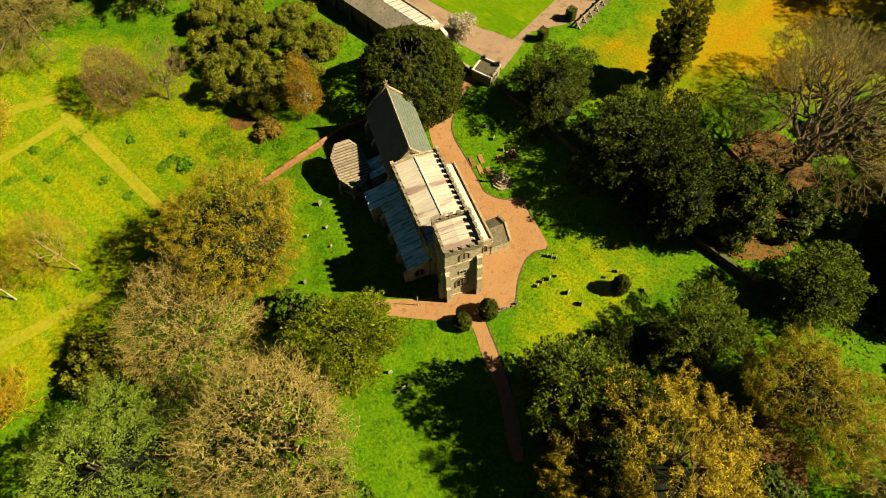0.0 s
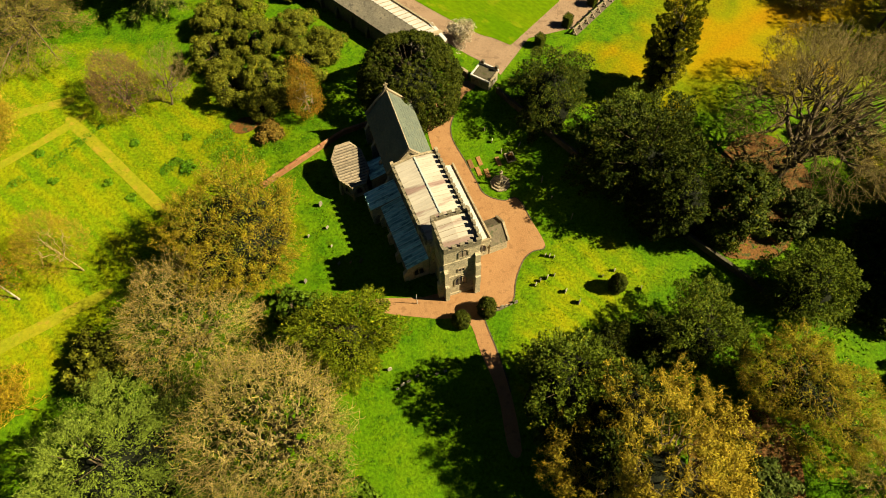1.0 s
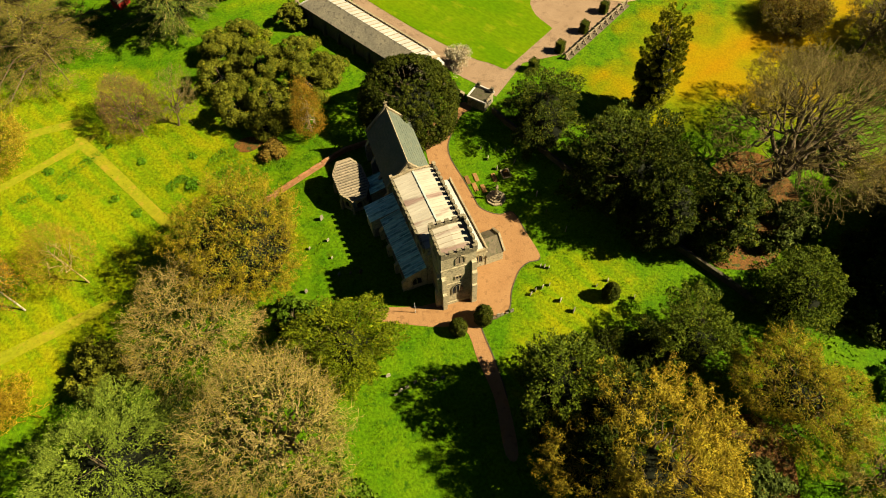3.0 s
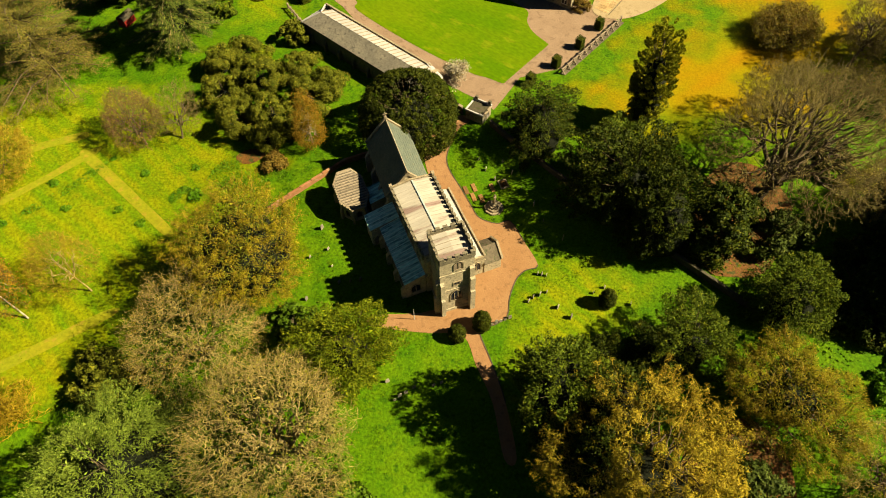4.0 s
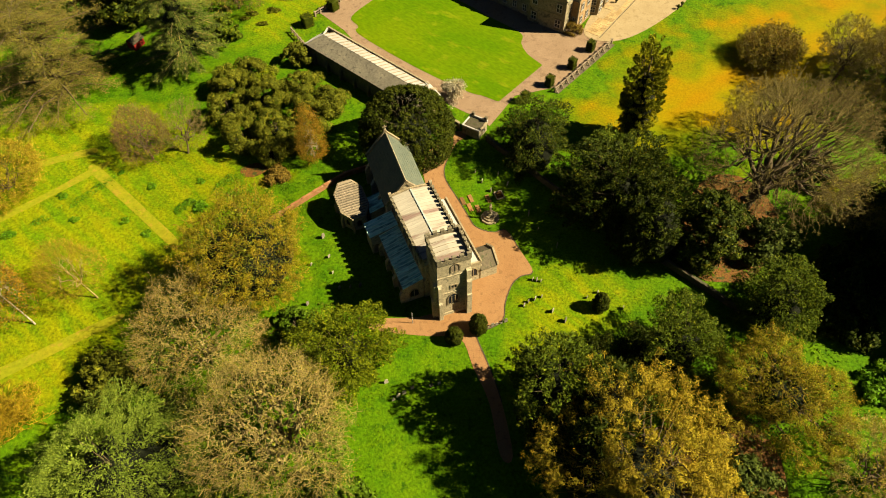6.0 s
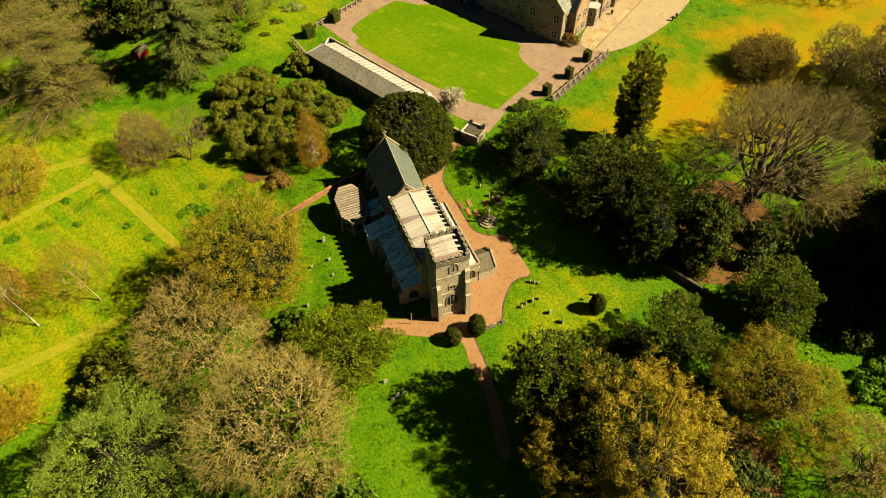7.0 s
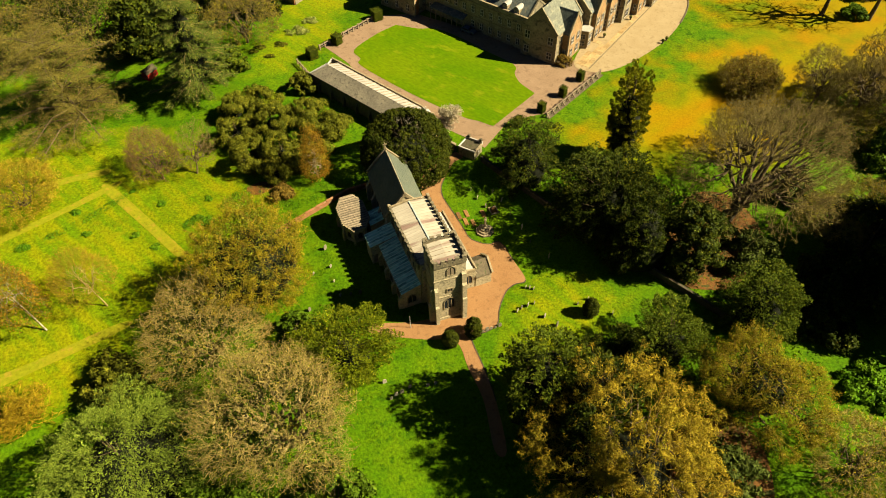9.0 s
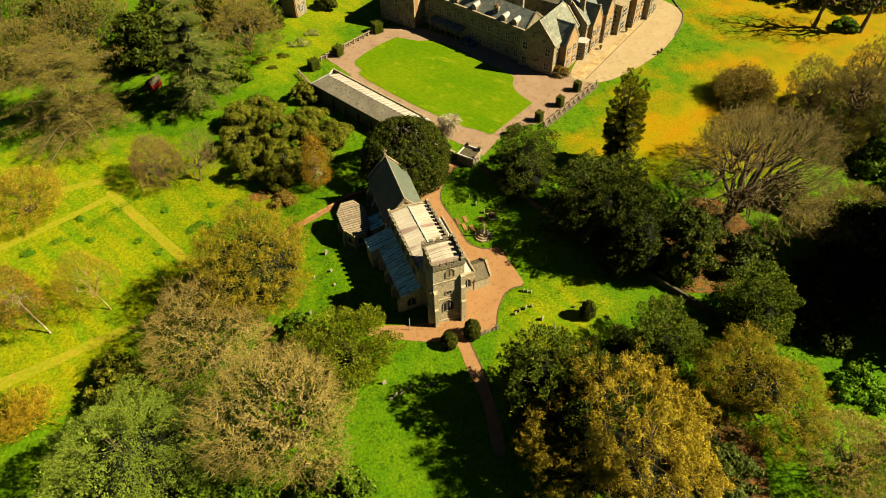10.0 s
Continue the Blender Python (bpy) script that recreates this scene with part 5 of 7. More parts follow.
# ---- the manor house ----
def gabled(parent, name, x0, x1, y0, y1, base, eave, ridge, along, wall, roof, label="", over=0.25, cope=True, m=None):
    """A block under a pitched roof: walls, two slopes, stone copings."""
    bm = bmesh.new()
    if along == "y":
        c = (x0 + x1) / 2
        prism(bm, [(x0, base), (x1, base), (x1, eave), (c, ridge - 0.15), (x0, eave)], "y", y0, y1)
    else:
        c = (y0 + y1) / 2
        prism(bm, [(y0, base), (y1, base), (y1, eave), (c, ridge - 0.15), (y0, eave)], "x", x0, x1)
    w = part(name, bm, wall, parent, label, m)
    for s in (-1, 1):
        bm = bmesh.new()
        if along == "y":
            e = x0 - over if s < 0 else x1 + over
            z = eave - over * (ridge - eave) / ((x1 - x0) / 2)
            slab(bm, [(c, y0 + 0.2, ridge + 0.05), (c, y1 - 0.2, ridge + 0.05), (e, y1 - 0.2, z + 0.08), (e, y0 + 0.2, z + 0.08)], 0.15)
        else:
            e = y0 - over if s < 0 else y1 + over
            z = eave - over * (ridge - eave) / ((y1 - y0) / 2)
            slab(bm, [(x0 + 0.2, c, ridge + 0.05), (x1 - 0.2, c, ridge + 0.05), (x1 - 0.2, e, z + 0.08), (x0 + 0.2, e, z + 0.08)], 0.15)
        part("roof_slope", bm, roof, w, "slate roof slope")
        if cope:
            for end in (0, 1):
                bm = bmesh.new()
                if along == "y":
                    a, b = (y0 - 0.1, y0 + 0.3) if end == 0 else (y1 - 0.3, y1 + 0.1)
                    slab(bm, [(c, a, ridge + 0.35), (c, b, ridge + 0.35), (e, b, z + 0.35), (e, a, z + 0.35)], 0.4)
                else:
                    a, b = (x0 - 0.1, x0 + 0.3) if end == 0 else (x1 - 0.3, x1 + 0.1)
                    slab(bm, [(a, c, ridge + 0.35), (b, c, ridge + 0.35), (b, e, z + 0.35), (a, e, z + 0.35)], 0.4)
                part("gable_coping", bm, M["housestone"], w)
    return w


def sash(parent, m, w, h, meshes={}):
    """A white-framed sash window in a stone surround; alike windows share their meshes."""
    key = (w, h)
    if key not in meshes:
        bm = bmesh.new()
        for x0, x1, z0, z1 in ((-w / 2 - 0.2, -w / 2, -0.15, h + 0.2), (w / 2, w / 2 + 0.2, -0.15, h + 0.2), (-w / 2, w / 2, h, h + 0.2), (-w / 2 - 0.1, w / 2 + 0.1, -0.2, 0)):
            box(bm, x0, -0.12, z0, x1, 0, z1)
        a = mesh_of("window", bm, M["coping"])
        bm = bmesh.new()
        box(bm, -w / 2, -0.03, 0, w / 2, -0.01, h)
        b = mesh_of("pane", bm, M["glass"])
        bm = bmesh.new()
        for x in (-w / 2 + 0.06, 0, w / 2 - 0.06):
            box(bm, x - 0.06, -0.08, 0, x + 0.06, -0.032, h)
        for z in (0.06, h * 0.5, h - 0.06):
            box(bm, -w / 2, -0.085, z - 0.06, w / 2, -0.034, z + 0.06)
        meshes[key] = (a, b, mesh_of("window_frame", bm, M["white"]))
    a, b, c = meshes[key]
    win = part("window", a, None, parent, m=m)
    part("pane", b, None, win)
    part("window_frame", c, None, win)
    return win


def chimney(parent, x, y, z0, z1, w=1.4, d=0.8, pots=3):
    bm = bmesh.new()
    box(bm, x - w / 2, y - d / 2, z0, x + w / 2, y + d / 2, z1)
    box(bm, x - w / 2 - 0.12, y - d / 2 - 0.12, z1 - 0.35, x + w / 2 + 0.12, y + d / 2 + 0.12, z1 - 0.1)
    c = part("chimney", bm, M["housestone"], parent, "tall stone chimney stack")
    for i in range(pots):
        bm = bmesh.new()
        bmesh.ops.create_cone(bm, cap_ends=True, segments=8, radius1=0.17, radius2=0.13, depth=0.6, matrix=Matrix.Translation((x - w / 2 + w * (i + 0.5) / pots, y, z1 + 0.3)))
        part("chimney_pot", bm, M["brick"], c)


def build_house():
    G = -0.8
    h = empty("manor_house", pose(30, 118, G, 0, 0, -36), "large gabled stone manor house with slate roofs and dormers", "house")
    # long entrance range, in its own shade, turned a little from the rest
    tm = pose(-10.4, 0.6, 0, 0, 0, -4.5) @ pose(10.4, -0.6, 0)
    mr = gabled(h, "entrance_range", -44.7, -10.4, 0.6, 9.5, -0.6, 8.6, 12.2, "x", M["housestone"], M["blueslate"], "long two-storey stone range", m=tm)
    bm = bmesh.new()
    box(bm, -44.6, 0.25, 8.2, -10.5, 0.65, 9.2)
    part("parapet", bm, M["housestone"], mr)
    for z0, z1, d, nm in ((9.2, 9.36, 0.15, "parapet_coping"), (4.05, 4.3, 0.42, "string_course"), (7.9, 8.15, 0.12, "cornice")):
        bm = bmesh.new()
        box(bm, -44.6, d, z0, -10.5, 0.75 if z0 > 9 else 0.62, z1, 0.03)
        part(nm, bm, M["coping"], mr)
    for i in range(11):
        x = -42.5 + i * 2.95
        for z, hh in ((1.0, 1.9), (5.0, 1.9)):
            if z < 2 and -41 < x < -29:
                continue
            sash(mr, faced(x, 0.6, z, 0), 1.2, hh)
    for x in (-37.5, -33.9, -27.5, -17.9, -14.3):
        bm = bmesh.new()
        head = [(x + 0.8 * math.cos(math.pi * k / 8), 10.1 + 0.7 * math.sin(math.pi * k / 8)) for k in range(9)]
        prism(bm, [(x - 0.8, 9.0), (x + 0.8, 9.0)] + head, "y", 0.95, 4.0)
        d = part("dormer", bm, M["coping"], mr, "round-headed stone dormer")
        for (u0, z0), (u1, z1) in zip(head, head[1:]):
            bm = bmesh.new()
            slab(bm, [(u0, 0.8, z0 + 0.1), (u0, 4.0, z0 + 0.1), (u1, 4.0, z1 + 0.1), (u1, 0.8, z1 + 0.1)], 0.08)
            part("dormer_lead", bm, M["leadpale"], d)
        sash(d, faced(x, 0.95, 9.25, 0), 0.9, 1.1)
    # glazed veranda against the range
    bm = bmesh.new()
    prism(bm, [(-1.9, 3.1), (0.6, 3.6), (0.6, 3.75), (-1.9, 3.25)], "x", -41, -29.5)
    v = part("veranda", bm, M["blueslate"], h, "low dark lean-to veranda", tm)
    for i in range(7):
        bm = bmesh.new()
        box(bm, -40.9 + i * 1.87, -1.8, -0.4, -40.7 + i * 1.87, -1.6, 3.15)
        part("post", bm, M["wood"], v)
    # west wing
    ww = gabled(h, "west_wing", -57, -44.8, -1.4, 12, -0.6, 9.2, 13.2, "y", M["housestone"], M["rangeslate"], "gabled west wing")
    for x in (-54.8, -51, -47.2):
        for z in (1.0, 5.2):
            sash(ww, faced(x, -1.4, z, 0), 1.2, 2.0)
    chimney(h, -51, 5, 11, 16.5)
    bm = bmesh.new()
    box(bm, -44.8, -1.39, -0.5, -44.74, 0.5, 8.9)
    part("brick_side", bm, M["brick"], ww, "sunlit red brick side wall")
    for k in range(14):
        bm = bmesh.new()
        box(bm, -44.95 - 0.12 * (k % 2), -1.48, -0.5 + 0.66 * k, -44.70, -1.0 + 0.16 * (k % 2), 0.13 + 0.66 * k, 0.02)
        part("quoin", bm, M["coping"], ww)
    # gabled corner block
    cb = gabled(h, "corner_block", -10.4, -0.6, 0.0, 13, -0.6, 8.2, 13.6, "y", M["housestone"], M["mottleslate"], "gabled corner block", m=pose(-0.7, -0.7, 0))
    for x in (-10.4, -0.6):
        for k in range(12):
            bm = bmesh.new()
            q = 0.35 + 0.14 * (k % 2)
            box(bm, x - (0.06 if x < -1 else q), -0.06, -0.5 + 0.7 * k, x + (q if x < -1 else 0.06), 0.35, 0.17 + 0.7 * k, 0.02)
            part("quoin", bm, M["coping"], cb)
    bm = bmesh.new()
    box(bm, -10.0, -0.07, 4.0, -1.0, 0.05, 4.25, 0.02)
    part("string_course", bm, M["coping"], cb)
    for x in (-8.8, -2.3):
        for z, hh in ((1.0, 2.0), (4.9, 2.2)):
            sash(cb, faced(x, 0, z, 0), 1.5, hh)
    for z, hh in ((1.0, 2.0), (4.9, 2.0)):
        sash(cb, faced(-0.6, 2.4, z, 90), 1.2, hh)
    # garden front: cross gables, bays and tall blocks along the terrace
    sr = gabled(h, "garden_range", -10.5, 0.6, 13.02, 44, -0.6, 8.4, 13.8, "y", M["housestone"], M["blueslate"], "long slate roofed garden range")
    for y0, y1, x1, ev, rg in ((2.8, 9.4, 1.6, 7.4, 12.0), (15.0, 20.2, 2.4, 8.0, 12.4), (21.5, 26.0, 2.8, 8.4, 12.8), (33.5, 40.0, 5.6, 9.4, 14.0)):
        g = gabled(h, "garden_gable", -5.0, x1, y0, y1, -0.6, ev, rg, "x", M["sunlitstone"], M["blueslate"], "sunlit cross gable", 0.2, m=pose(-1.1 * (1 - y0 / 40), -0.5 * (1 - y0 / 40), 0))
        w = 1.3 if y1 - y0 > 5 else 1.1
        for k in range(11):
            q = 0.3 + 0.14 * (k % 2)
            for y in (y0 - 0.05, y1 + 0.05 - q):
                bm = bmesh.new()
                box(bm, x1 - 0.3, y, -0.5 + 0.7 * k, x1 + 0.06, y + q, 0.17 + 0.7 * k, 0.02)
                part("quoin", bm, M["coping"], g)
        for k in (-1, 1):
            sash(g, faced(x1, (y0 + y1) / 2 + k * (y1 - y0) * 0.23, 0.9, 90), w, 2.0)
            sash(g, faced(x1, (y0 + y1) / 2 + k * (y1 - y0) * 0.23, 4.3, 90), w, 2.0)
        sash(g, faced((x1 - 0.8), y0, 1.2, 0), 1.0, 1.9)
    # canted bay between the first gables
    bm = bmesh.new()
    prism(bm, [(0.4, 9.8), (2.9, 10.7), (2.9, 12.9), (0.4, 13.8)], "z", -0.6, 4.9)
    by = part("canted_bay", bm, M["coping"], h, "canted stone bay window", pose(-0.9, -0.3, 0))
    bm = bmesh.new()
    prism(bm, [(0.3, 9.6), (3.1, 10.6), (3.1, 13.0), (0.3, 14.0)], "z", 4.9, 5.1)
    part("bay_roof", bm, M["leadpale"], by)
    for z in (0.8, 2.7):
        sash(by, faced(2.9, 11.8, z, 90), 1.6, 1.5)
        sash(by, faced(1.65, 10.25, z, 20), 1.4, 1.5)
    # square bay and flat-roofed tower further along
    bm = bmesh.new()
    box(bm, 0.4, 27.5, -0.6, 4.4, 32.6, 8.2)
    sb = part("square_bay", bm, M["housestone"], h, "tall square stone bay", pose(-0.6, -0.2, 0))
    bm = bmesh.new()
    box(bm, 0.3, 27.3, 8.2, 4.6, 32.8, 8.7)
    part("parapet", bm, M["coping"], sb)
    for z in (0.9, 4.6):
        sash(sb, faced(4.4, 30, z, 90), 2.2, 2.4)
        sash(sb, faced(2.6, 27.5, z, 0), 1.4, 2.4)
    bm = bmesh.new()
    box(bm, -5, 40.02, -0.6, 7.0, 46, 9.6)
    et = part("end_block", bm, M["housestone"], h, "parapeted end block")
    for z in (0.9, 4.8):
        for k in (41.5, 44.4):
            sash(et, faced(7.0, k, z, 90), 1.3, 2.2)
    for x, y, z0, z1 in ((-5.2, 13.0, 12, 17.5), (-8.6, 21, 10, 18.5), (-2.4, 15.2, 10, 16.5), (-4.8, 29, 12, 19), (-6, 38, 11, 19), (-21.0, 3.4, 9.5, 11.6), (-16.5, 8.2, 10, 15), (-26, 6.8, 11, 15.5), (-35, 6.5, 11, 15)):
        chimney(h, x, y, z0, z1)
    # inner court ranges behind
    gabled(h, "rear_range", -40, -10.6, 20, 30, -0.6, 8.0, 12.5, "x", M["housestone"], M["rangeslate"], "rear range across the inner court")
    return h


build_house()


def build_range():
    r = empty("stable_range", pose(-16.5, 101.5, -0.8, 0, 0, -42), "long low stone range with white ribbed roof and slate slope", "building")
    L = 16.6
    bm = bmesh.new()
    hip = -L + 2.6
    prism(bm, [(-3.4, -0.8), (3.5, -0.8), (3.5, 4.4), (-0.1, 5.7), (-3.4, 4.2)], "x", hip, L)
    prism(bm, [(-3.4, -0.8), (3.5, -0.8), (3.5, 4.15), (-3.4, 4.0)], "x", -L, hip)
    w = part("wall", bm, M["darkstone"], r, "brown stone wall")
    bm = bmesh.new()
    slab(bm, [(hip, -0.1, 5.85), (L, -0.1, 5.85), (L, -3.65, 4.1), (-L - 0.25, -3.65, 4.1)], 0.14)
    s = part("roof_slope", bm, M["rangeslate"], w, "grey slate slope")
    roof_sheets(w, (L - 0.3, 3.3, 4.62), (hip, 3.3, 4.62), (L - 0.3, -0.1, 5.88), (hip, -0.1, 5.88), 24, M["leadpale"], 0.14, 0.06, M["riblead"])
    bm = bmesh.new()
    box(bm, -L, 3.3, 3.6, L - 1.5, 3.75, 5.0, 0.04)
    part("parapet", bm, M["coping"], w, "pale stone parapet")
    bm = bmesh.new()
    slab(bm, [(L - 2.5, 3.2, 5.0), (L + 2.2, 2.2, 4.4), (L + 2.2, 2.9, 4.4), (L - 2.5, 3.9, 5.0)], 0.5)
    part("ramped_coping", bm, M["white"], w, "pale ramped coping")
    bm = bmesh.new()
    box(bm, L, 2.1, -0.8, L + 2.3, 2.9, 3.9)
    part("end_pier", bm, M["darkstone"], w)
    for y in (-3.8, 3.8):
        bm = bmesh.new()
        slab(bm, [(L - 0.35, -0.1, 6.15), (L + 0.35, -0.1, 6.15), (L + 0.35, y, 4.55), (L - 0.35, y, 4.55)], 0.5)
        part("gable_coping", bm, M["coping"], w, "pale gable coping")
    bm = bmesh.new()
    slab(bm, [(hip, -0.1, 5.87), (-L - 0.25, -3.6, 4.14), (-L - 0.25, 3.6, 4.14)], 0.12)
    part("hip_slope", bm, M["leadpale"], w, "pale lead hip")
    for y, z in ((-3.62, 4.1), (3.5, 4.6)):
        bm = bmesh.new()
        d = 0.16
        slab(bm, [(hip + d, -0.1, 6.0), (hip - d, -0.1 + (d if y > 0 else -d), 6.0), (-L - 0.3, y, z + 0.14), (-L + 0.1, y + (0.2 if y < 0 else -0.2) * -1, z + 0.14)], 0.1)
        part("hip_roll", bm, M["white"], w, "white lead hip roll")
    bm = bmesh.new()
    box(bm, -L - 0.35, -3.75, 3.85, -L + 0.05, 3.7, 4.16, 0.04)
    part("eaves_coping", bm, M["white"], w, "pale eaves coping")
    for i in range(7):
        bm = bmesh.new()
        x = -14 + i * 4.4
        prism(bm, [(-3.3, -0.8), (-4.1, -0.8), (-4.1, 1.8), (-3.3, 3.0)], "x", x - 0.3, x + 0.3)
        part("buttress", bm, M["darkstone"], w)
    return r


def build_lodge():
    t = empty("lodge", pose(6.3, 83.9, ground(6.5, 84.9), 0, 0, -32) @ Matrix.Scale(0.84, 4), "small flat-roofed stone gate lodge with white parapet", "lodge")
    bm = bmesh.new()
    box(bm, -2.3, -2.0, -0.6, 2.3, 2.0, 2.6)
    w = part("wall", bm, M["housestone"], t, "squared stone wall")
    bm = bmesh.new()
    slab(bm, [(-2.1, -1.8, 2.68), (2.1, -1.8, 2.68), (2.1, 1.8, 2.78), (-2.1, 1.8, 2.78)], 0.06)
    part("roof", bm, M["mosswall"], t, "dark flat roof")
    for x0, x1, y0, y1, h in ((-2.45, 2.45, -2.15, -1.8, 3.0), (-2.45, -2.1, -1.8, 1.8, 3.0), (2.1, 2.45, -1.8, 1.8, 2.95), (-2.45, 2.45, 1.8, 2.15, 3.35)):
        bm = bmesh.new()
        box(bm, x0, y0, 2.55, x1, y1, h, 0.04)
        part("parapet", bm, M["white"] if h != 2.95 else M["coping"], t, "pale coping")
    for x in (-1.6, 1.9):
        bm = bmesh.new()
        box(bm, x - 0.35, 1.7, 3.3, x + 0.35, 2.3, 4.1, 0.05)
        part("chimney", bm, M["darkstone"], t)
    opening(w, faced(-0.6, -2.0, 0.0, 0), 1.0, 2.0, "door", 0, glassy=False)
    sash(w, faced(2.3, 0.2, 0.9, 90), 0.9, 1.2)
    return t


def build_cottage():
    t = empty("garden_tower", pose(-43, 154.5, ground(-43, 154.5), 0, 0, -30), "small brick and stone garden tower on the lawn", "building")
    bm = bmesh.new()
    box(bm, -3.2, -2.2, -0.5, 3.2, 2.2, 6.5)
    w = part("wall", bm, M["housestone"], t)
    for x in (-3.0, 2.2):
        bm = bmesh.new()
        box(bm, x, -2.5, -0.5, x + 0.8, -2.2, 6.5)
        part("pilaster", bm, M["brick"], t)
    bm = bmesh.new()
    box(bm, -3.5, -2.6, 6.5, 3.5, 2.5, 6.9, 0.05)
    part("cornice", bm, M["coping"], t)
    sash(w, faced(0, -2.2, 0.9, 0), 1.2, 2.0)
    sash(w, faced(0, -2.2, 4.0, 0), 1.2, 1.6)
    sash(w, faced(3.2, 0, 1.0, 90), 1.2, 2.0)
    return t


build_range()
build_lodge()
build_cottage()


def build_flagstones():
    """A walk of flagstones along the foot of the garden front, each slab by itself, and a low kerb beside it."""
    t = empty("flagged_walk", pose(30, 118, -0.8, 0, 0, -36), "golden flagstone walk along the house front", "paving", kind="structure")
    rng = random.Random(5)
    shapes = []
    for k in range(6):
        bm = bmesh.new()
        w = 0.9 + 0.1 * k
        box(bm, 0.03, 0.02, 0.0, 1.17, w - 0.02, 0.17 + 0.004 * k, 0.015)
        shapes.append((w, mesh_of("flagstone", bm, M["flags"])))
    for row in range(4):
        y = 2.6 + rng.random()
        while y < 40:
            w, me = rng.choice(shapes)
            x = 1.6 + row * 1.2
            if not (y < 9.6 and x < 1.7) and not (9.6 < y < 14 and x < 3.2) and not (14.5 < y < 33.3 and x < 4.6) and not (y > 33 and x < 5.8):
                part("flagstone", me, None, t, m=pose(x, y, 0, 0, 0, 0))
            y += w
    bm = bmesh.new()
    box(bm, 6.75, 2.6, 0.0, 6.9, 41, 0.22, 0.03)
    part("kerb", bm, M["darkstone"], t, "low dark kerb")
    return t


build_flagstones()
edging("terrace_kerb", curve_round([(46.5, 117.5), (57.3, 126.8), (63.9, 135.4), (68.9, 144.6), (70.3, 151.3), (66.5, 158)], 5)[11:26], 0.28, 0.3, M["darkstone"], "low dark kerb along the terrace edge", "kerb")


# ---- trees and shrubs ----
bare_tree("oak_tree", -32.2, 46.4, 11.8, 19.2, "broad budding tree with golden-brown crown beside the meadow", 11, n_tips=12000, tip="goldtip", tip_size=0.2, first=10, dome=(60, 280, 800), bole=0.2, low=0.55, lump=0.42, lobes=38,
          puff=0.8, bud="budgold", n_buds=36000, bud_size=0.12, bud_spread=0.42, twig="goldtwig", bark="bark", thick=0.8, green=("rhodo", 13000, 0.19, 0.8), heart=0.62)
evergreen("yew_tree", -15.2, 30.6, 8.2, 13.2, "yewlight", "spreading light green yew in front of the church", 12, n_leaves=28291, leaf=0.165, low=0.6, aspect=0.42, stretch=(1.08, 0.92), core=0.38, boughs=dict(n_boughs=344, length=2.2, width=0.68, lump=0.38, lobes=21))
bare_tree("beech_tree", -37.5, 32.4, 10.6, 17.2, "leafless pale brown tree with dense fine twigs", 13, n_tips=11000, tip_size=0.17, first=12, dome=(70, 320, 850), bole=0.16, low=0.5, lump=0.38, lobes=34, bend=0.24, knots=2, thick=0.6, twig_r=0.019, bud="budrust", n_buds=5000, bud_size=0.08, green=("yew", 2000, 0.22, 0.9))
bare_tree("oak_tree", -22.4, 17.4, 12.4, 19.5, "large leafless oak with crooked pale limbs", 14, n_tips=9000, tip_size=0.17, first=13, dome=(80, 340, 1150), bole=0.2, low=0.4, lump=0.45, lobes=24, bend=0.26, knots=2, thick=0.9, twig_r=0.022, bud="budolive", n_buds=5000, bud_size=0.09, green=("yew", 2500, 0.24, 1.1))
evergreen("cedar_tree", -44.2, 13.0, 13.0, 17.0, "cedar", "blue-green cedar with drooping sprays", 15, n_leaves=56000, leaf=0.145, low=0.6, aspect=0.34, core=0.5, boughs=dict(n_boughs=627, length=2.8, width=0.7, droop=0.6, lump=0.3, lobes=26, flat=0.4, lift=0.2))
evergreen("yew_tree", 15.0, 22.6, 7.0, 19.5, "conifer", "tall dark yew beside the church path", 16, n_leaves=27903, leaf=0.21, low=0.6, aspect=0.42, core=0.68, boughs=dict(n_boughs=340, length=2.2, width=0.68, lump=0.38, lobes=21))
evergreen("yew_tree", 23.0, 31.0, 4.0, 6.4, "yew", "dark yew at the edge of the churchyard", 17, n_leaves=6706, leaf=0.165, low=0.6, aspect=0.42, core=0.5, boughs=dict(n_boughs=81, length=2.2, width=0.68, lump=0.38, lobes=9))
evergreen("yew_tree", 29.6, 31.0, 4.2, 9.6, "yew", "dark yew at the edge of the churchyard", 28, n_leaves=9265, leaf=0.165, low=0.6, aspect=0.42, core=0.5, boughs=dict(n_boughs=112, length=2.2, width=0.68, lump=0.38, lobes=9))
evergreen("yew_tree", 35.2, 31.4, 6.8, 13.5, "conifer", "tall dark green yew among bare trees", 18, n_leaves=22139, leaf=0.165, low=0.6, aspect=0.42, core=0.5, boughs=dict(n_boughs=269, length=2.2, width=0.68, lump=0.38, lobes=16))
# two yews added within the oak's crown to deepen the shadow on the path
evergreen("yew_tree", 21.4, 19.0, 6.6, 19.0, "yew", "dark yew added to shade the church path", 29, n_leaves=16000, leaf=0.24, low=0.6, aspect=0.42, core=0.72, boughs=dict(n_boughs=290, length=2.2, width=0.68, lump=0.38, lobes=18))
evergreen("yew_tree", 20.2, 13.4, 6.0, 17.0, "yew", "dark yew added to shade the church path", 30, n_leaves=16000, leaf=0.25, low=0.6, aspect=0.42, core=0.72, boughs=dict(n_boughs=353, length=2.2, width=0.68, lump=0.38, lobes=22))
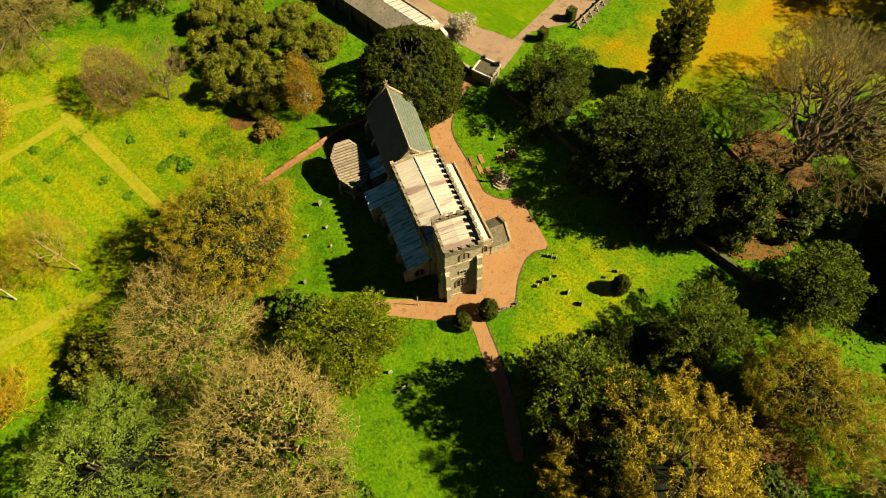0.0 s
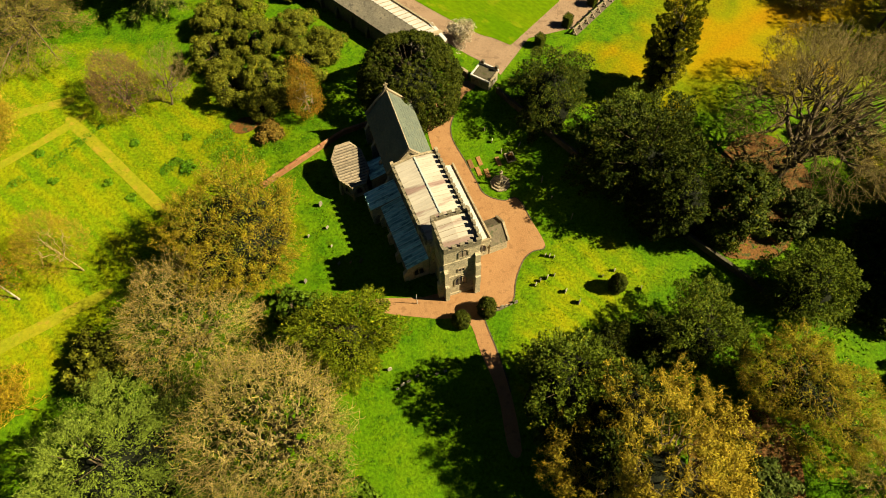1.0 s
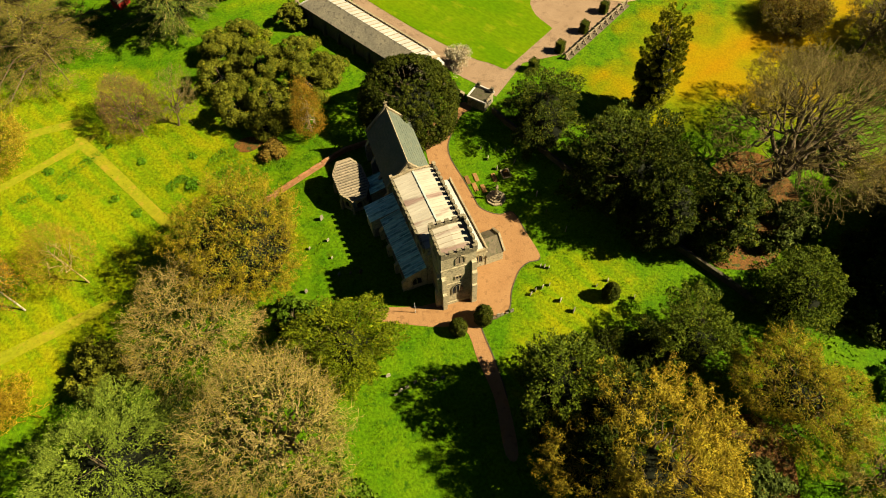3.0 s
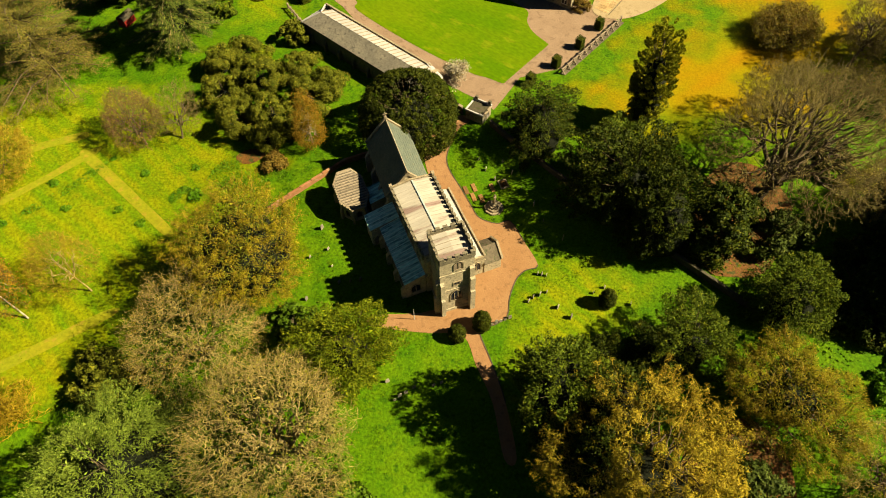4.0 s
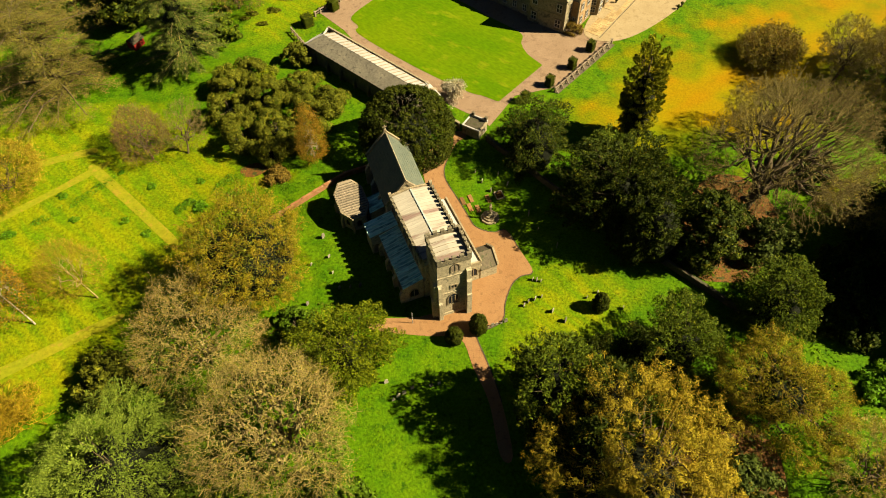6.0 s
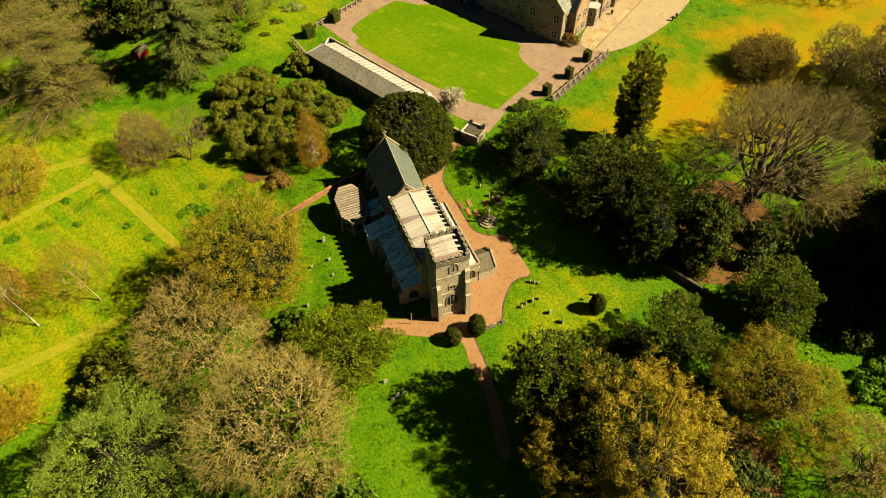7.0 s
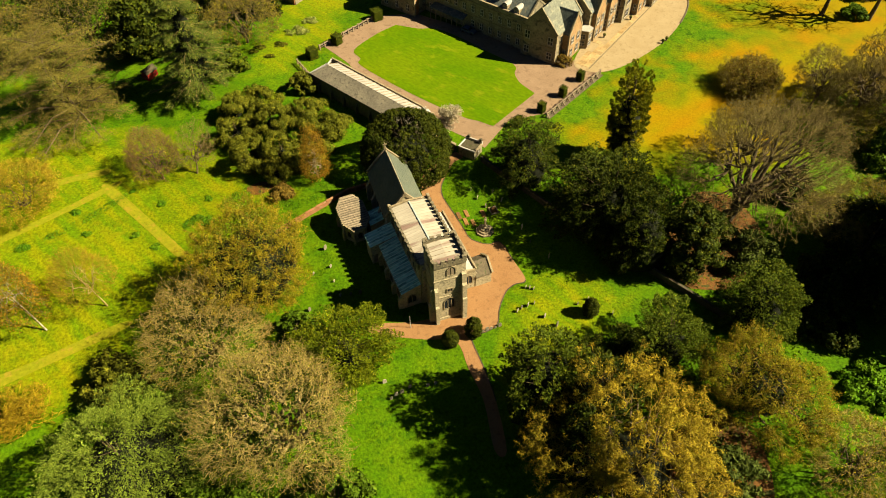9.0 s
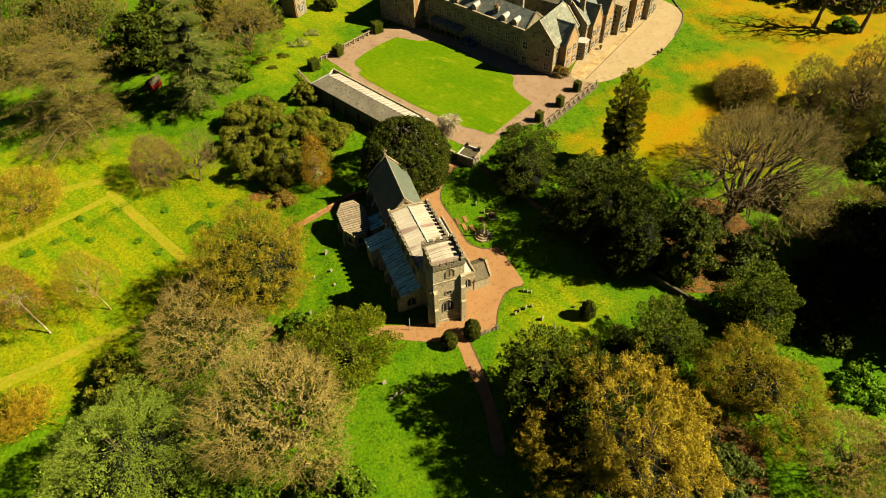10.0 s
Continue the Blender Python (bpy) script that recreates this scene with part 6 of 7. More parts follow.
bare_tree("oak_tree", 24.8, 9.8, 15.4, 22.6, "large budding tree with rusty golden crown", 19, n_tips=17000, tip="goldtip", tip_size=0.27, twig="goldtwig", bark="bark", first=12, dome=(80, 380, 1000), bole=0.18, low=0.5, lump=0.55, lobes=22, bend=0.3, thick=0.7, puff=0.85, bud="budrust", n_buds=50000, bud_size=0.17, bud_spread=0.4, heart=0.3)
bare_tree("oak_tree", 46.4, 22.4, 10.2, 16.5, "budding olive-gold tree with dark crooked limbs", 20, n_tips=8000, tip="goldtip", twig="goldtwig", tip_size=0.22, bark="bark", first=9, dome=(50, 280, 1000), bole=0.2, low=0.4, lump=0.5, lobes=16, bend=0.32, thick=1.4, bud="budolive", puff=0.8, n_buds=28000, bud_size=0.12, bud_spread=0.35, green=("yew", 3000, 0.2, 0.8), heart=0.36)
evergreen("yew_tree", 52.6, 38.4, 6.6, 14.0, "conifer", "dark spreading yew with feathery sprays", 21, n_leaves=25202, leaf=0.165, low=0.6, aspect=0.42, core=0.5, boughs=dict(n_boughs=307, length=2.2, width=0.68, lump=0.38, lobes=19))
evergreen("yew_tree", 31.4, 60.8, 11.2, 18.4, "yew", "broad dark yew over the churchyard wall", 22, n_leaves=44000, leaf=0.215, low=0.6, aspect=0.42, core=0.46, boughs=dict(n_boughs=668, length=2.2, width=0.68, lump=0.5, lobes=20))
evergreen("yew_tree", 29.6, 68.4, 4.8, 15.0, "conifer", "grey-green yew beside the churchyard wall", 34, n_leaves=14949, leaf=0.165, low=0.6, aspect=0.42, core=0.55, boughs=dict(n_boughs=200, length=2.2, width=0.68, lump=0.36, lobes=12))
evergreen("yew_tree", 35.4, 52.6, 6.6, 18.0, "yew", "dark yew beside the churchyard wall", 33, n_leaves=21958, leaf=0.2, low=0.6, aspect=0.42, core=0.64, boughs=dict(n_boughs=267, length=2.2, width=0.68, lump=0.5, lobes=11))
evergreen("holly_tree", 44.0, 52.4, 6.2, 13.5, "yew", "dark holly beside the churchyard wall", 23, n_lobes=80, lobe=1.3, n_leaves=16000, leaf=0.25, ragged=0.35, low=0.5)
bare_tree("oak_tree", 52.4, 58.8, 14.0, 23.5, "tall leafless oak with dark spreading limbs", 24, n_tips=15000, tip="darktip", tip_size=0.30, bark="bark", twig="darktwig", first=14, dome=(80, 380, 1200), bole=0.26, low=0.12, lump=0.16, bend=0.22, tall=0.46, thick=1.1, twig_r=0.02, lean=(11.0, 8.5))
evergreen("yew_tree", -7.2, 79.6, 9.3, 12.6, "darkyew", "large clipped round yew behind the chancel", 25, n_lobes=1300, lobe=0.7, n_leaves=36000, leaf=0.17, ragged=0.03, low=0.4, squash=0.95, feather=0.35, fill=0.95, core=0.5)
evergreen("yew_tree", 17.4, 75.8, 7.6, 14.5, "yew", "dark layered conifer by the lodge", 26, n_leaves=24000, leaf=0.17, low=0.5, aspect=0.42, core=0.55, boughs=dict(n_boughs=280, length=2.6, width=0.8, lump=0.32, lobes=16, flat=0.4, lift=0.15, droop=0.5))
evergreen("cypress_tree", 37.8, 81.4, 4.4, 24.5, "cypress", "tall columnar green cypress on the lawn edge", 27, shape="column", n_leaves=34000, leaf=0.17, ragged=0.1, low=0.3, core=0.6, boughs=dict(n_boughs=260, length=1.8, width=0.5, lump=0.12, lobes=16, lift=1.2))
for i, (x, y, r, h) in enumerate(((-46.4, 92.5, 5.2, 6.2), (-39.1, 95.5, 5.5, 7.0), (-41.8, 84.0, 4.8, 6.0), (-35.2, 85.5, 4.8, 6.6), (-28.5, 89.5, 5.0, 6.2), (-24.6, 94.0, 4.2, 5.2),
                                  (-35.5, 79.6, 3.6, 4.6), (-48.2, 100.8, 4.4, 5.4), (-43.5, 104.5, 4.4, 5.0), (-32.0, 98.0, 4.8, 5.8), (-29.8, 82.0, 3.2, 4.4))):
    evergreen("rhododendron", x + 0.8, y - 1.6, r, h, "rhodo", "rounded olive-green rhododendron with glossy leaves", 40 + i, "shrub", n_lobes=46, lobe=1.25, n_leaves=9000, leaf=0.155, ragged=0.25, low=0.2, aspect=0.5, limbs=8, feather=0.3, squash=0.85, core=0.2)
bare_tree("birch_tree", -26.0, 77.0, 2.7, 13.5, "slender birch in orange-brown bud", 55, bark="birchbark", twig="goldtwig", first=10, dome=(40, 180, 600), bole=0.3, low=0.35, lump=0.2, tall=0.18, thick=0.5, bud="orange", n_buds=7000, bud_size=0.10, bud_spread=0.3, twig_r=0.016)
bare_tree("plum_tree", -60.4, 80.3, 5.6, 9.4, "leafless purple-brown plum tree on the meadow", 56, n_tips=8000, tip="plumtip", tip_size=0.22, bark="bark", twig="plumtwig", first=9, dome=(50, 220, 800), bole=0.24, low=0.3, lump=0.2, bend=0.3, thick=0.8, twig_r=0.02, bud="budrust", n_buds=2000, bud_size=0.10, lean=(-3.0, 4.0))
bare_tree("ash_tree", -53.2, 81.4, 5.0, 10.5, "thin leafless grey tree beside the plum", 65, n_tips=1600, tip_size=0.18, bark="bark", twig="darktwig", tip="darktip", first=8, dome=(36, 140, 420), bole=0.3, low=0.3, lump=0.25, tall=0.4, bend=0.3, thick=0.7, twig_r=0.014, lean=(1.0, 4.0))
bare_tree("ash_tree", -61.2, 46.2, 5.6, 12.0, "slight leafless tree with thin pale twigs", 57, n_tips=3200, tip_size=0.26, bark="palebark", twig="goldtwig", tip="goldtip", first=8, dome=(36, 170, 800), bole=0.35, low=0.25, lump=0.15, tall=0.5, lean=(-4.0, 2.0), twig_r=0.012, thick=0.45)
bare_tree("birch_tree", -70.3, 41.0, 4.2, 13.0, "leaning birch with white bark and orange buds", 58, bark="birchbark", first=8, dome=(36, 170, 700), bole=0.6, low=0.5, lump=0.2, tall=0.6, lean=(-5.5, 3.2), bud="orange", n_buds=5000, bud_size=0.14, bud_spread=0.3, twig="darktwig", twig_r=0.014, thick=0.42)
bare_tree("hazel_bush", -87.5, 73.0, 8.4, 8.5, "dense leafless brown thicket in the meadow", 59, twig="goldtwig", tip="goldtip", bark="bark", n_tips=9000, tip_size=0.26, first=14, dome=(44, 170, 460), bole=0.05, low=0.1, lump=0.14, tall=0.3, thick=0.6, twig_r=0.02, bud="budrust", n_buds=8000, bud_size=0.12, category="shrub")
cedar("cedar_tree", -86.3, 102.5, 15.5, 19.0, "oldcedar", "old flat-tiered cedar with bare brown arms", 60, tiers=6, arms=9, n_leaves=56000, leaf=0.17, shelf=((0.10, 1.05), (0.24, 1.1), (0.44, 0.9), (0.66, 0.85), (0.84, 0.75), (0.97, 0.5)), sink=0.06, lean=(-5, 4), sides=20, depth=0.26, aspect=0.42, gap=0.28, spread=1.9)
for i, (x, y, r, h) in enumerate(((-94, 134, 14.0, 19.0), (-112, 126, 10.0, 14.0), (-124, 146, 12.0, 16.0))):
    bare_tree("oak_tree", x, y, r, h, "leafless brown tree at the edge of the park", 61 + i * 31, n_tips=9000, tip="darktip", twig="darktwig", bark="bark", tip_size=0.36, first=12, dome=(36, 140, 420), bole=0.16, low=0.4, lump=0.22, thick=0.7, twig_r=0.03, bud="budolive", n_buds=4000, bud_size=0.11, green=("yew", 3000, 0.3, 1.0))
for i, (x, y, r, h) in enumerate(((-79, 131, 7.0, 15.0), (-74, 140, 8.0, 16.0), (-66, 146, 8.0, 14.0), (-108, 150, 9.0, 13.0), (-128, 128, 8.0, 10.0))):
    evergreen("holm_oak", x, y, r, h, "yew", "dark evergreen in the wood belt", 190 + i, n_lobes=80, lobe=1.8, n_leaves=6000, leaf=0.48, ragged=0.35)
cedar("cedar_tree", -58.8, 110.5, 10.5, 27.5, "greencedar", "tall green cedar with ragged arms and bare lower trunk", 62, tiers=11, arms=8, n_leaves=48000, leaf=0.2, low=0.14, top=0.34, sink=0.26, sides=18, depth=0.17, belly=1.4, gap=0.22, aspect=0.36, heart=0.42, bark="palebark")
evergreen("holm_oak", -78.5, 131.5, 8.5, 13.0, "yew", "dark evergreen behind the garden hut", 63, n_lobes=80, lobe=1.7, n_leaves=10000, leaf=0.36, ragged=0.3)
for i, (x, y, r, h) in enumerate(((-51.5, 131.5, 11.5, 16.0), (-62, 146, 9.0, 16.0))):
    bare_tree("ash_tree", x, y, r, h, "leafless grey-brown tree at the lawn edge", 64 + i * 29, n_tips=8000, tip="darktip", tip_size=0.40, first=12, dome=(36, 140, 420), bole=0.14, low=0.5, lump=0.18, thick=0.7, bark="bark", twig="darktwig", twig_r=0.03, bud="budolive", n_buds=4000, bud_size=0.15)
BUSHES = ((-52.5, 119.5, 3.8, 5.0, "conifer", "dark round laurel at the lawn edge"), (-33.4, 109.2, 3.2, 4.6, "rhodo", "bronze-green bush beside the stable range"),
          (-39.7, 101.5, 2.6, 3.6, "yewlight", "bright yellow-green shrub behind the rhododendrons"), (-32.8, 72.8, 2.2, 1.3, "hedge", "low brown scrub beside the birch"), (55.2, 52.6, 4.6, 6.2, "laurel", "large grey-green laurel under the bare oak"),
          (69, 70, 5.0, 5.0, "laurel", "green undergrowth beyond the churchyard"), (38.5, 9.5, 6.0, 8.0, "laurel", "grey-green laurel among bare trees"),
          (30, 3, 6.0, 9.0, "laurel", "grey-green laurel among bare trees"), (-14.5, 7.5, 5.5, 7.0, "ivy", "dark green bush under the oak"), (-30, 5, 6.5, 8.0, "ivy", "dark green bush under the oak"),
          (-53.5, 29.5, 5.0, 5.0, "rhodo", "olive bush at the meadow edge"), (-44, 24, 4.0, 6.0, "ivy", "green holly between bare trees"), (-24, 37, 3.5, 5.0, "ivy", "green holly between bare trees"),
          (94, 80, 6.0, 5.0, "ivy", "green undergrowth beyond the churchyard"), (77, 53, 7.5, 12.0, "yew", "dark evergreen at the wood edge"), (66.2, 25.6, 4.0, 1.7, "weeds", "rank green undergrowth at the wood edge"), (86, 62, 6.0, 5.0, "ivy", "green undergrowth beyond the churchyard"),
          (64, 37, 5.0, 5.0, "yew", "dark evergreen at the wood edge"), (66, 45, 6.5, 6.0, "yew", "dark evergreen at the wood edge"), (80, 43, 8.0, 15.0, "yew", "dark evergreen at the wood edge"), (92, 48, 9.0, 15.0, "yew", "dark evergreen at the wood edge"), (95, 68, 7.0, 6.0, "ivy", "green undergrowth beyond the churchyard"),
          (124, 156, 9, 12, "yew", "dark evergreen belt beyond the lawn"), (109, 159, 8, 11, "yew", "dark evergreen belt beyond the lawn"), (113, 140, 3, 2.5, "ivy", "green ground ivy at the foot of the bare trees"),
          (-33.4, 157.5, 3.2, 4.0, "box", "clipped round bush on the lawn"), (-50, 148, 5.5, 7.0, "yew", "dark evergreen beside the garden tower"))
for i, (x, y, r, h, mt, lab) in enumerate(BUSHES):
    evergreen("bush", x, y, r, h, mt, lab, 70 + i, "shrub", n_lobes=60, lobe=max(0.7, r * 0.2), n_leaves=int(1800 + 800 * r), leaf=0.26 + 0.01 * r, ragged=0.35, low=0.2, limbs=8)
# trees added out of view, only to throw shade on the wood edge
for i, (x, y) in enumerate(((89, 43), (91, 51), (98, 13), (85, 38))):
    evergreen("unseen_shade_tree", x, y, 9.5, 27.0, "yew", "tall dark tree added out of view to shade the wood edge", 160 + i, n_lobes=90, lobe=2.6, n_leaves=6500, leaf=0.75, ragged=0.3, low=1.0)
for i, (x, y, r, h, lab, kw) in enumerate(((74.2, 107.6, 8.0, 6.0, "dense brown-green thorn thicket on the dry lawn", dict(bole=0.08, first=14, green=("hedge", 12000, 0.2, 0.9), heart=0.55)), (84.5, 97.4, 6.5, 16.0, "leafless tree at the lawn edge", {}),
                                           (92.0, 93.0, 7.0, 18.0, "leafless tree at the lawn edge", {}), (104.5, 140.5, 9.0, 25.0, "leafless tree casting shade on the dry lawn", {}), (116, 137.5, 10.0, 26.0, "leafless tree casting shade on the dry lawn", {}),
                                           (72.0, 57.6, 6.0, 8.5, "leafless grey-brown shrub tree at the wood edge", dict(bole=0.1, first=12)), (57.8, 12.0, 7.5, 9.0, "leafless brown thicket at the wood edge", dict(bole=0.08, first=13)),
                                           # the trees at x 108 and 110 are added, unseen, for partial shade
                                           (63, 80, 8.0, 13.0, "leafless tree at the wood edge", {}), (100.5, 84.0, 8.0, 18.0, "leafless tree at the wood edge", {}), (108, 92.0, 8.0, 17.0, "leafless tree at the wood edge", {}), (110, 80.0, 9.0, 19.0, "leafless tree at the wood edge", {}), (87, 88, 6.5, 6.0, "leafless brown thicket at the wood edge", dict(bole=0.08, first=13)), (98, 92, 6.5, 6.5, "leafless brown thicket at the wood edge", dict(bole=0.08, first=13)), (80, 62, 6.0, 7.5, "leafless brown thicket at the wood edge", dict(bole=0.08, first=13)), (72, 8, 8.0, 11.0, "leafless brown thicket at the wood edge", dict(bole=0.08, first=13)),
                                           (91.5, 101.5, 7.0, 6.5, "leafless brown thicket at the lawn edge", dict(bole=0.08, first=13)), (100.0, 99.0, 7.0, 7.5, "leafless brown thicket at the lawn edge", dict(bole=0.08, first=13)), (98.0, 101.0, 6.5, 18.0, "leafless tree at the lawn edge", {}), (104.0, 96.0, 7.0, 19.0, "leafless tree at the lawn edge", {}))):
    bare_tree("thorn_tree" if kw else "ash_tree", x, y, r, h, lab, 110 + i, bark="bark", twig="darktwig" if x != 57.8 and x != 72 else "twig", bud="budolive" if kw else None, n_buds=3000, bud_size=0.13, n_tips=9000 if y < 130 else 1200, tip="darktip" if x != 57.8 and x != 72 else "tip", tip_size=0.28,
              category="shrub" if kw else "tree", twig_r=0.022, thick=0.85, low=0.3, lump=0.22, **{**dict(first=9, bole=0.34, tall=0.5, dome=(36, 140, 400) if y < 130 else (20, 70, 200)), **kw})
bare_tree("willow_bush", -67.4, 24.4, 5.0, 4.0, "yellow-stemmed willow bush at the field edge", 130, bark="goldtip", twig="goldtip", first=26, levels=5, kids=(3, 3, 3, 2), bole=0.03, up=0.35, wild=0.3, twig_r=0.03, bud="budgold", n_buds=500, bud_size=0.1, category="shrub")
bare_tree("magnolia", 2.2, 95.6, 2.5, 4.2, "small magnolia in white blossom by the lodge", 131, first=8, levels=5, kids=(3, 3, 3, 2), bole=0.16, up=0.1, bud="blossom", n_buds=2600, bud_size=0.14, bud_spread=0.3)
for x, y, r, h in ((1.3, 35.0, 1.35, 3.0), (5.2, 36.8, 1.4, 4.1), (25.4, 40.6, 1.3, 4.0)):
    evergreen("clipped_yew", x, y, r, h, "darkyew", "small clipped egg-shaped yew on the churchyard grass", 140 + int(x), "shrub", n_lobes=260, lobe=0.34, n_leaves=9000, leaf=0.085, ragged=0.0, low=0.25, squash=0.95, limbs=6, feather=0.3, fill=0.85)


# ---- small things ----
def headstone_mesh(w, h, t, arched):
    bm = bmesh.new()
    if arched:
        out = [(-w / 2, -0.3), (w / 2, -0.3), (w / 2, h * 0.75)] + [(w / 2 * math.cos(a), h * 0.75 + h * 0.25 * math.sin(a)) for a in (0.5, 1.0, 1.57, 2.14, 2.64)] + [(-w / 2, h * 0.75)]
    else:
        out = [(-w / 2, -0.3), (w / 2, -0.3), (w / 2, h), (-w / 2, h)]
    prism(bm, out, "y", -t / 2, t / 2)
    bmesh.ops.bevel(bm, geom=bm.edges[:], offset=0.015, segments=1, affect="EDGES")
    return mesh_of("headstone", bm, M["grave"])


STONES = [headstone_mesh(0.75, 1.15, 0.14, True), headstone_mesh(0.65, 0.9, 0.13, False), headstone_mesh(0.85, 1.35, 0.15, True)]
rnd = random.Random(4)
for x, y, a in ((-8.0, 24.7, 25), (-7.3, 25.3, 25), (-6.4, 25.8, 25), (-5.2, 26.6, 25), (-2.3, 26.9, 25), (-1.1, 27.3, 25), (-9.2, 27.6, 20), (-14.5, 45.6, 60), (-16.2, 45.4, 60), (-18.0, 45.2, 60), (-23.1, 42.2, 60), (-19.5, 48.5, 60),
                (13.0, 41.2, 60), (13.8, 41.9, 60), (14.9, 42.4, 60), (16.1, 42.9, 60), (19.5, 38.1, 60), (29.3, 40.4, 65), (6.9, 37.1, 20), (7.6, 37.35, 20), (8.3, 37.6, 20), (9.0, 37.85, 20), (9.8, 38.2, 20), (14.9, 46.4, 60), (15.6, 46.25, 60), (16.3, 46.1, 60),
                (23.6, 42.6, 60), (25.6, 43.6, 60), (17.6, 40.0, 60), (10.4, 71.2, 70), (12.0, 68.5, 70), (8.8, 67.0, 70), (13.5, 64.6, 70), (6.0, 72.0, 70), (7.2, 69.4, 70), (15.5, 61.0, 70), (-20.5, 52.0, 60), (-22.0, 56.5, 60), (-23.5, 50.5, 60), (16.8, 57.4, 70), (19.8, 53.5, 70)):
    ob = new("headstone", STONES[rnd.randrange(3)])
    ob.matrix_basis = pose(x, y, ground(x, y), rnd.uniform(-6, 6), rnd.uniform(-4, 4), a + rnd.uniform(-6, 6)) @ Matrix.Scale(rnd.uniform(0.6, 0.95), 4)
    tagged(ob, "weathered grey headstone standing in the grass", "gravestone", "headstones in the churchyard")

# ledgers and a kerbed grave by the cross
for x, y, a in ((3.4, 64.6, 18), (4.7, 63.0, 18), (4.9, 65.2, 18), (6.2, 62.6, 18), (8.2, 65.1, 18)):
    bm = bmesh.new()
    box(bm, -0.38, -0.95, -0.1, 0.38, 0.95, 0.16, 0.04)
    ob = new("ledger_stone", mesh_of("ledger_stone", bm, M["sandstone"]))
    ob.matrix_basis = pose(x, y, ground(x, y), 0, 0, a)
    tagged(ob, "flat red sandstone ledger on the grass", "gravestone", "ledgers by the cross")
kg = empty("kerbed_grave", pose(10.3, 65.9, 0, 0, 0, 18), "grave with pale stone kerb and dark bed", "gravestone")
for x0, y0, x1, y1 in ((-0.8, -1.0, 0.8, -0.82), (-0.8, 0.82, 0.8, 1.0), (-0.8, -0.82, -0.62, 0.82), (0.62, -0.82, 0.8, 0.82)):
    bm = bmesh.new()
    box(bm, x0, y0, -0.1, x1, y1, 0.3, 0.02)
    part("kerb", bm, M["coping"], kg)
bm = bmesh.new()
box(bm, -0.62, -0.82, -0.1, 0.62, 0.82, 0.12)
part("bed", bm, M["earth"], kg)

# stepped churchyard cross
cr = empty("churchyard_cross", pose(8.3, 60.4, 0, 0, 0, 10), "stepped stone churchyard cross on the grass", "monument")
for k, (r, z0, z1) in enumerate(((1.75, -0.1, 0.32), (1.3, 0.32, 0.64), (0.9, 0.64, 0.95), (0.45, 0.95, 1.35))):
    bm = bmesh.new()
    prism(bm, [(r * math.cos(math.radians(22.5 + 45 * i)), r * math.sin(math.radians(22.5 + 45 * i))) for i in range(8)], "z", z0, z1)
    bmesh.ops.bevel(bm, geom=bm.edges[:], offset=0.03, segments=1, affect="EDGES")
    part("step" if k < 3 else "socket", bm, M["coping"] if k < 3 else M["stone"], cr)
bm = bmesh.new()
box(bm, -0.15, -0.15, 1.35, 0.15, 0.15, 3.1, 0.05)
box(bm, -0.24, -0.24, 3.1, 0.24, 0.24, 3.3, 0.03)
box(bm, -0.07, -0.07, 3.3, 0.07, 0.07, 3.9, 0.02)
box(bm, -0.25, -0.07, 3.52, 0.25, 0.07, 3.66, 0.02)
part("shaft", bm, M["coping"], cr)

# pole beside the tower
bm = bmesh.new()
bmesh.ops.create_cone(bm, cap_ends=True, segments=8, radius1=0.06, radius2=0.04, depth=3.4, matrix=Matrix.Translation((0, 0, 1.6)))
ob = new("pole", mesh_of("pole", bm, M["white"]))
ob.matrix_basis = pose(-5.4, 38.2, 0)
tagged(ob, "thin pale pole standing on the gravel", "pole")


def clipped_box(x, y, w, h, a, seed):
    """A clipped box block: a solid core under a skin of small leaves."""
    rng = np.random.default_rng(seed)
    t = empty("box_hedge", pose(x, y, ground(x, y), 0, 0, a), "square clipped box bush beside the drive", "hedge", "box bushes along the drive")
    bm = bmesh.new()
    w, h = w * 1.08, h * 1.12
    box(bm, -w * 0.45, -w * 0.45, 0, w * 0.45, w * 0.45, h * 0.95, 0.12)
    part("core", bm, M["darkyew"], t)
    n = 1500
    P = (rng.random((n, 3)) - 0.5)
    ax = rng.integers(0, 3, n)
    P[np.arange(n), ax] = 0.5 * np.sign(P[np.arange(n), ax])
    nn = np.zeros((n, 3))
    nn[np.arange(n), ax] = np.sign(P[np.arange(n), ax])
    P = P * np.array([w, w, h]) + np.array([0, 0, h / 2])
    P[:, 2] = np.clip(P[:, 2], 0.05, None)
    V, F = leaves(P + rng.normal(size=P.shape) * 0.03, unit(nn + rng.normal(size=P.shape) * 0.4), 0.09 * (0.7 + 0.6 * rng.random(n)), 0.6, rng)
    part("leaves", mesh_arrays("leaves", V, F, M["darkyew"]), None, t)
    return t


for i, (x, y, w, h, a) in enumerate(((17.4, 93.4, 1.5, 2.3, 48), (23.3, 98.9, 1.5, 2.3, 48), (29.0, 105.0, 1.5, 2.3, 48), (34.1, 111.4, 1.5, 2.3, 48), (-33.0, 123.4, 2.4, 2.4, 35), (-27.4, 130.0, 2.2, 2.4, 50), (-17.6, 142.2, 2.6, 2.6, 30))):
    clipped_box(x, y, w, h, a, 200 + i)


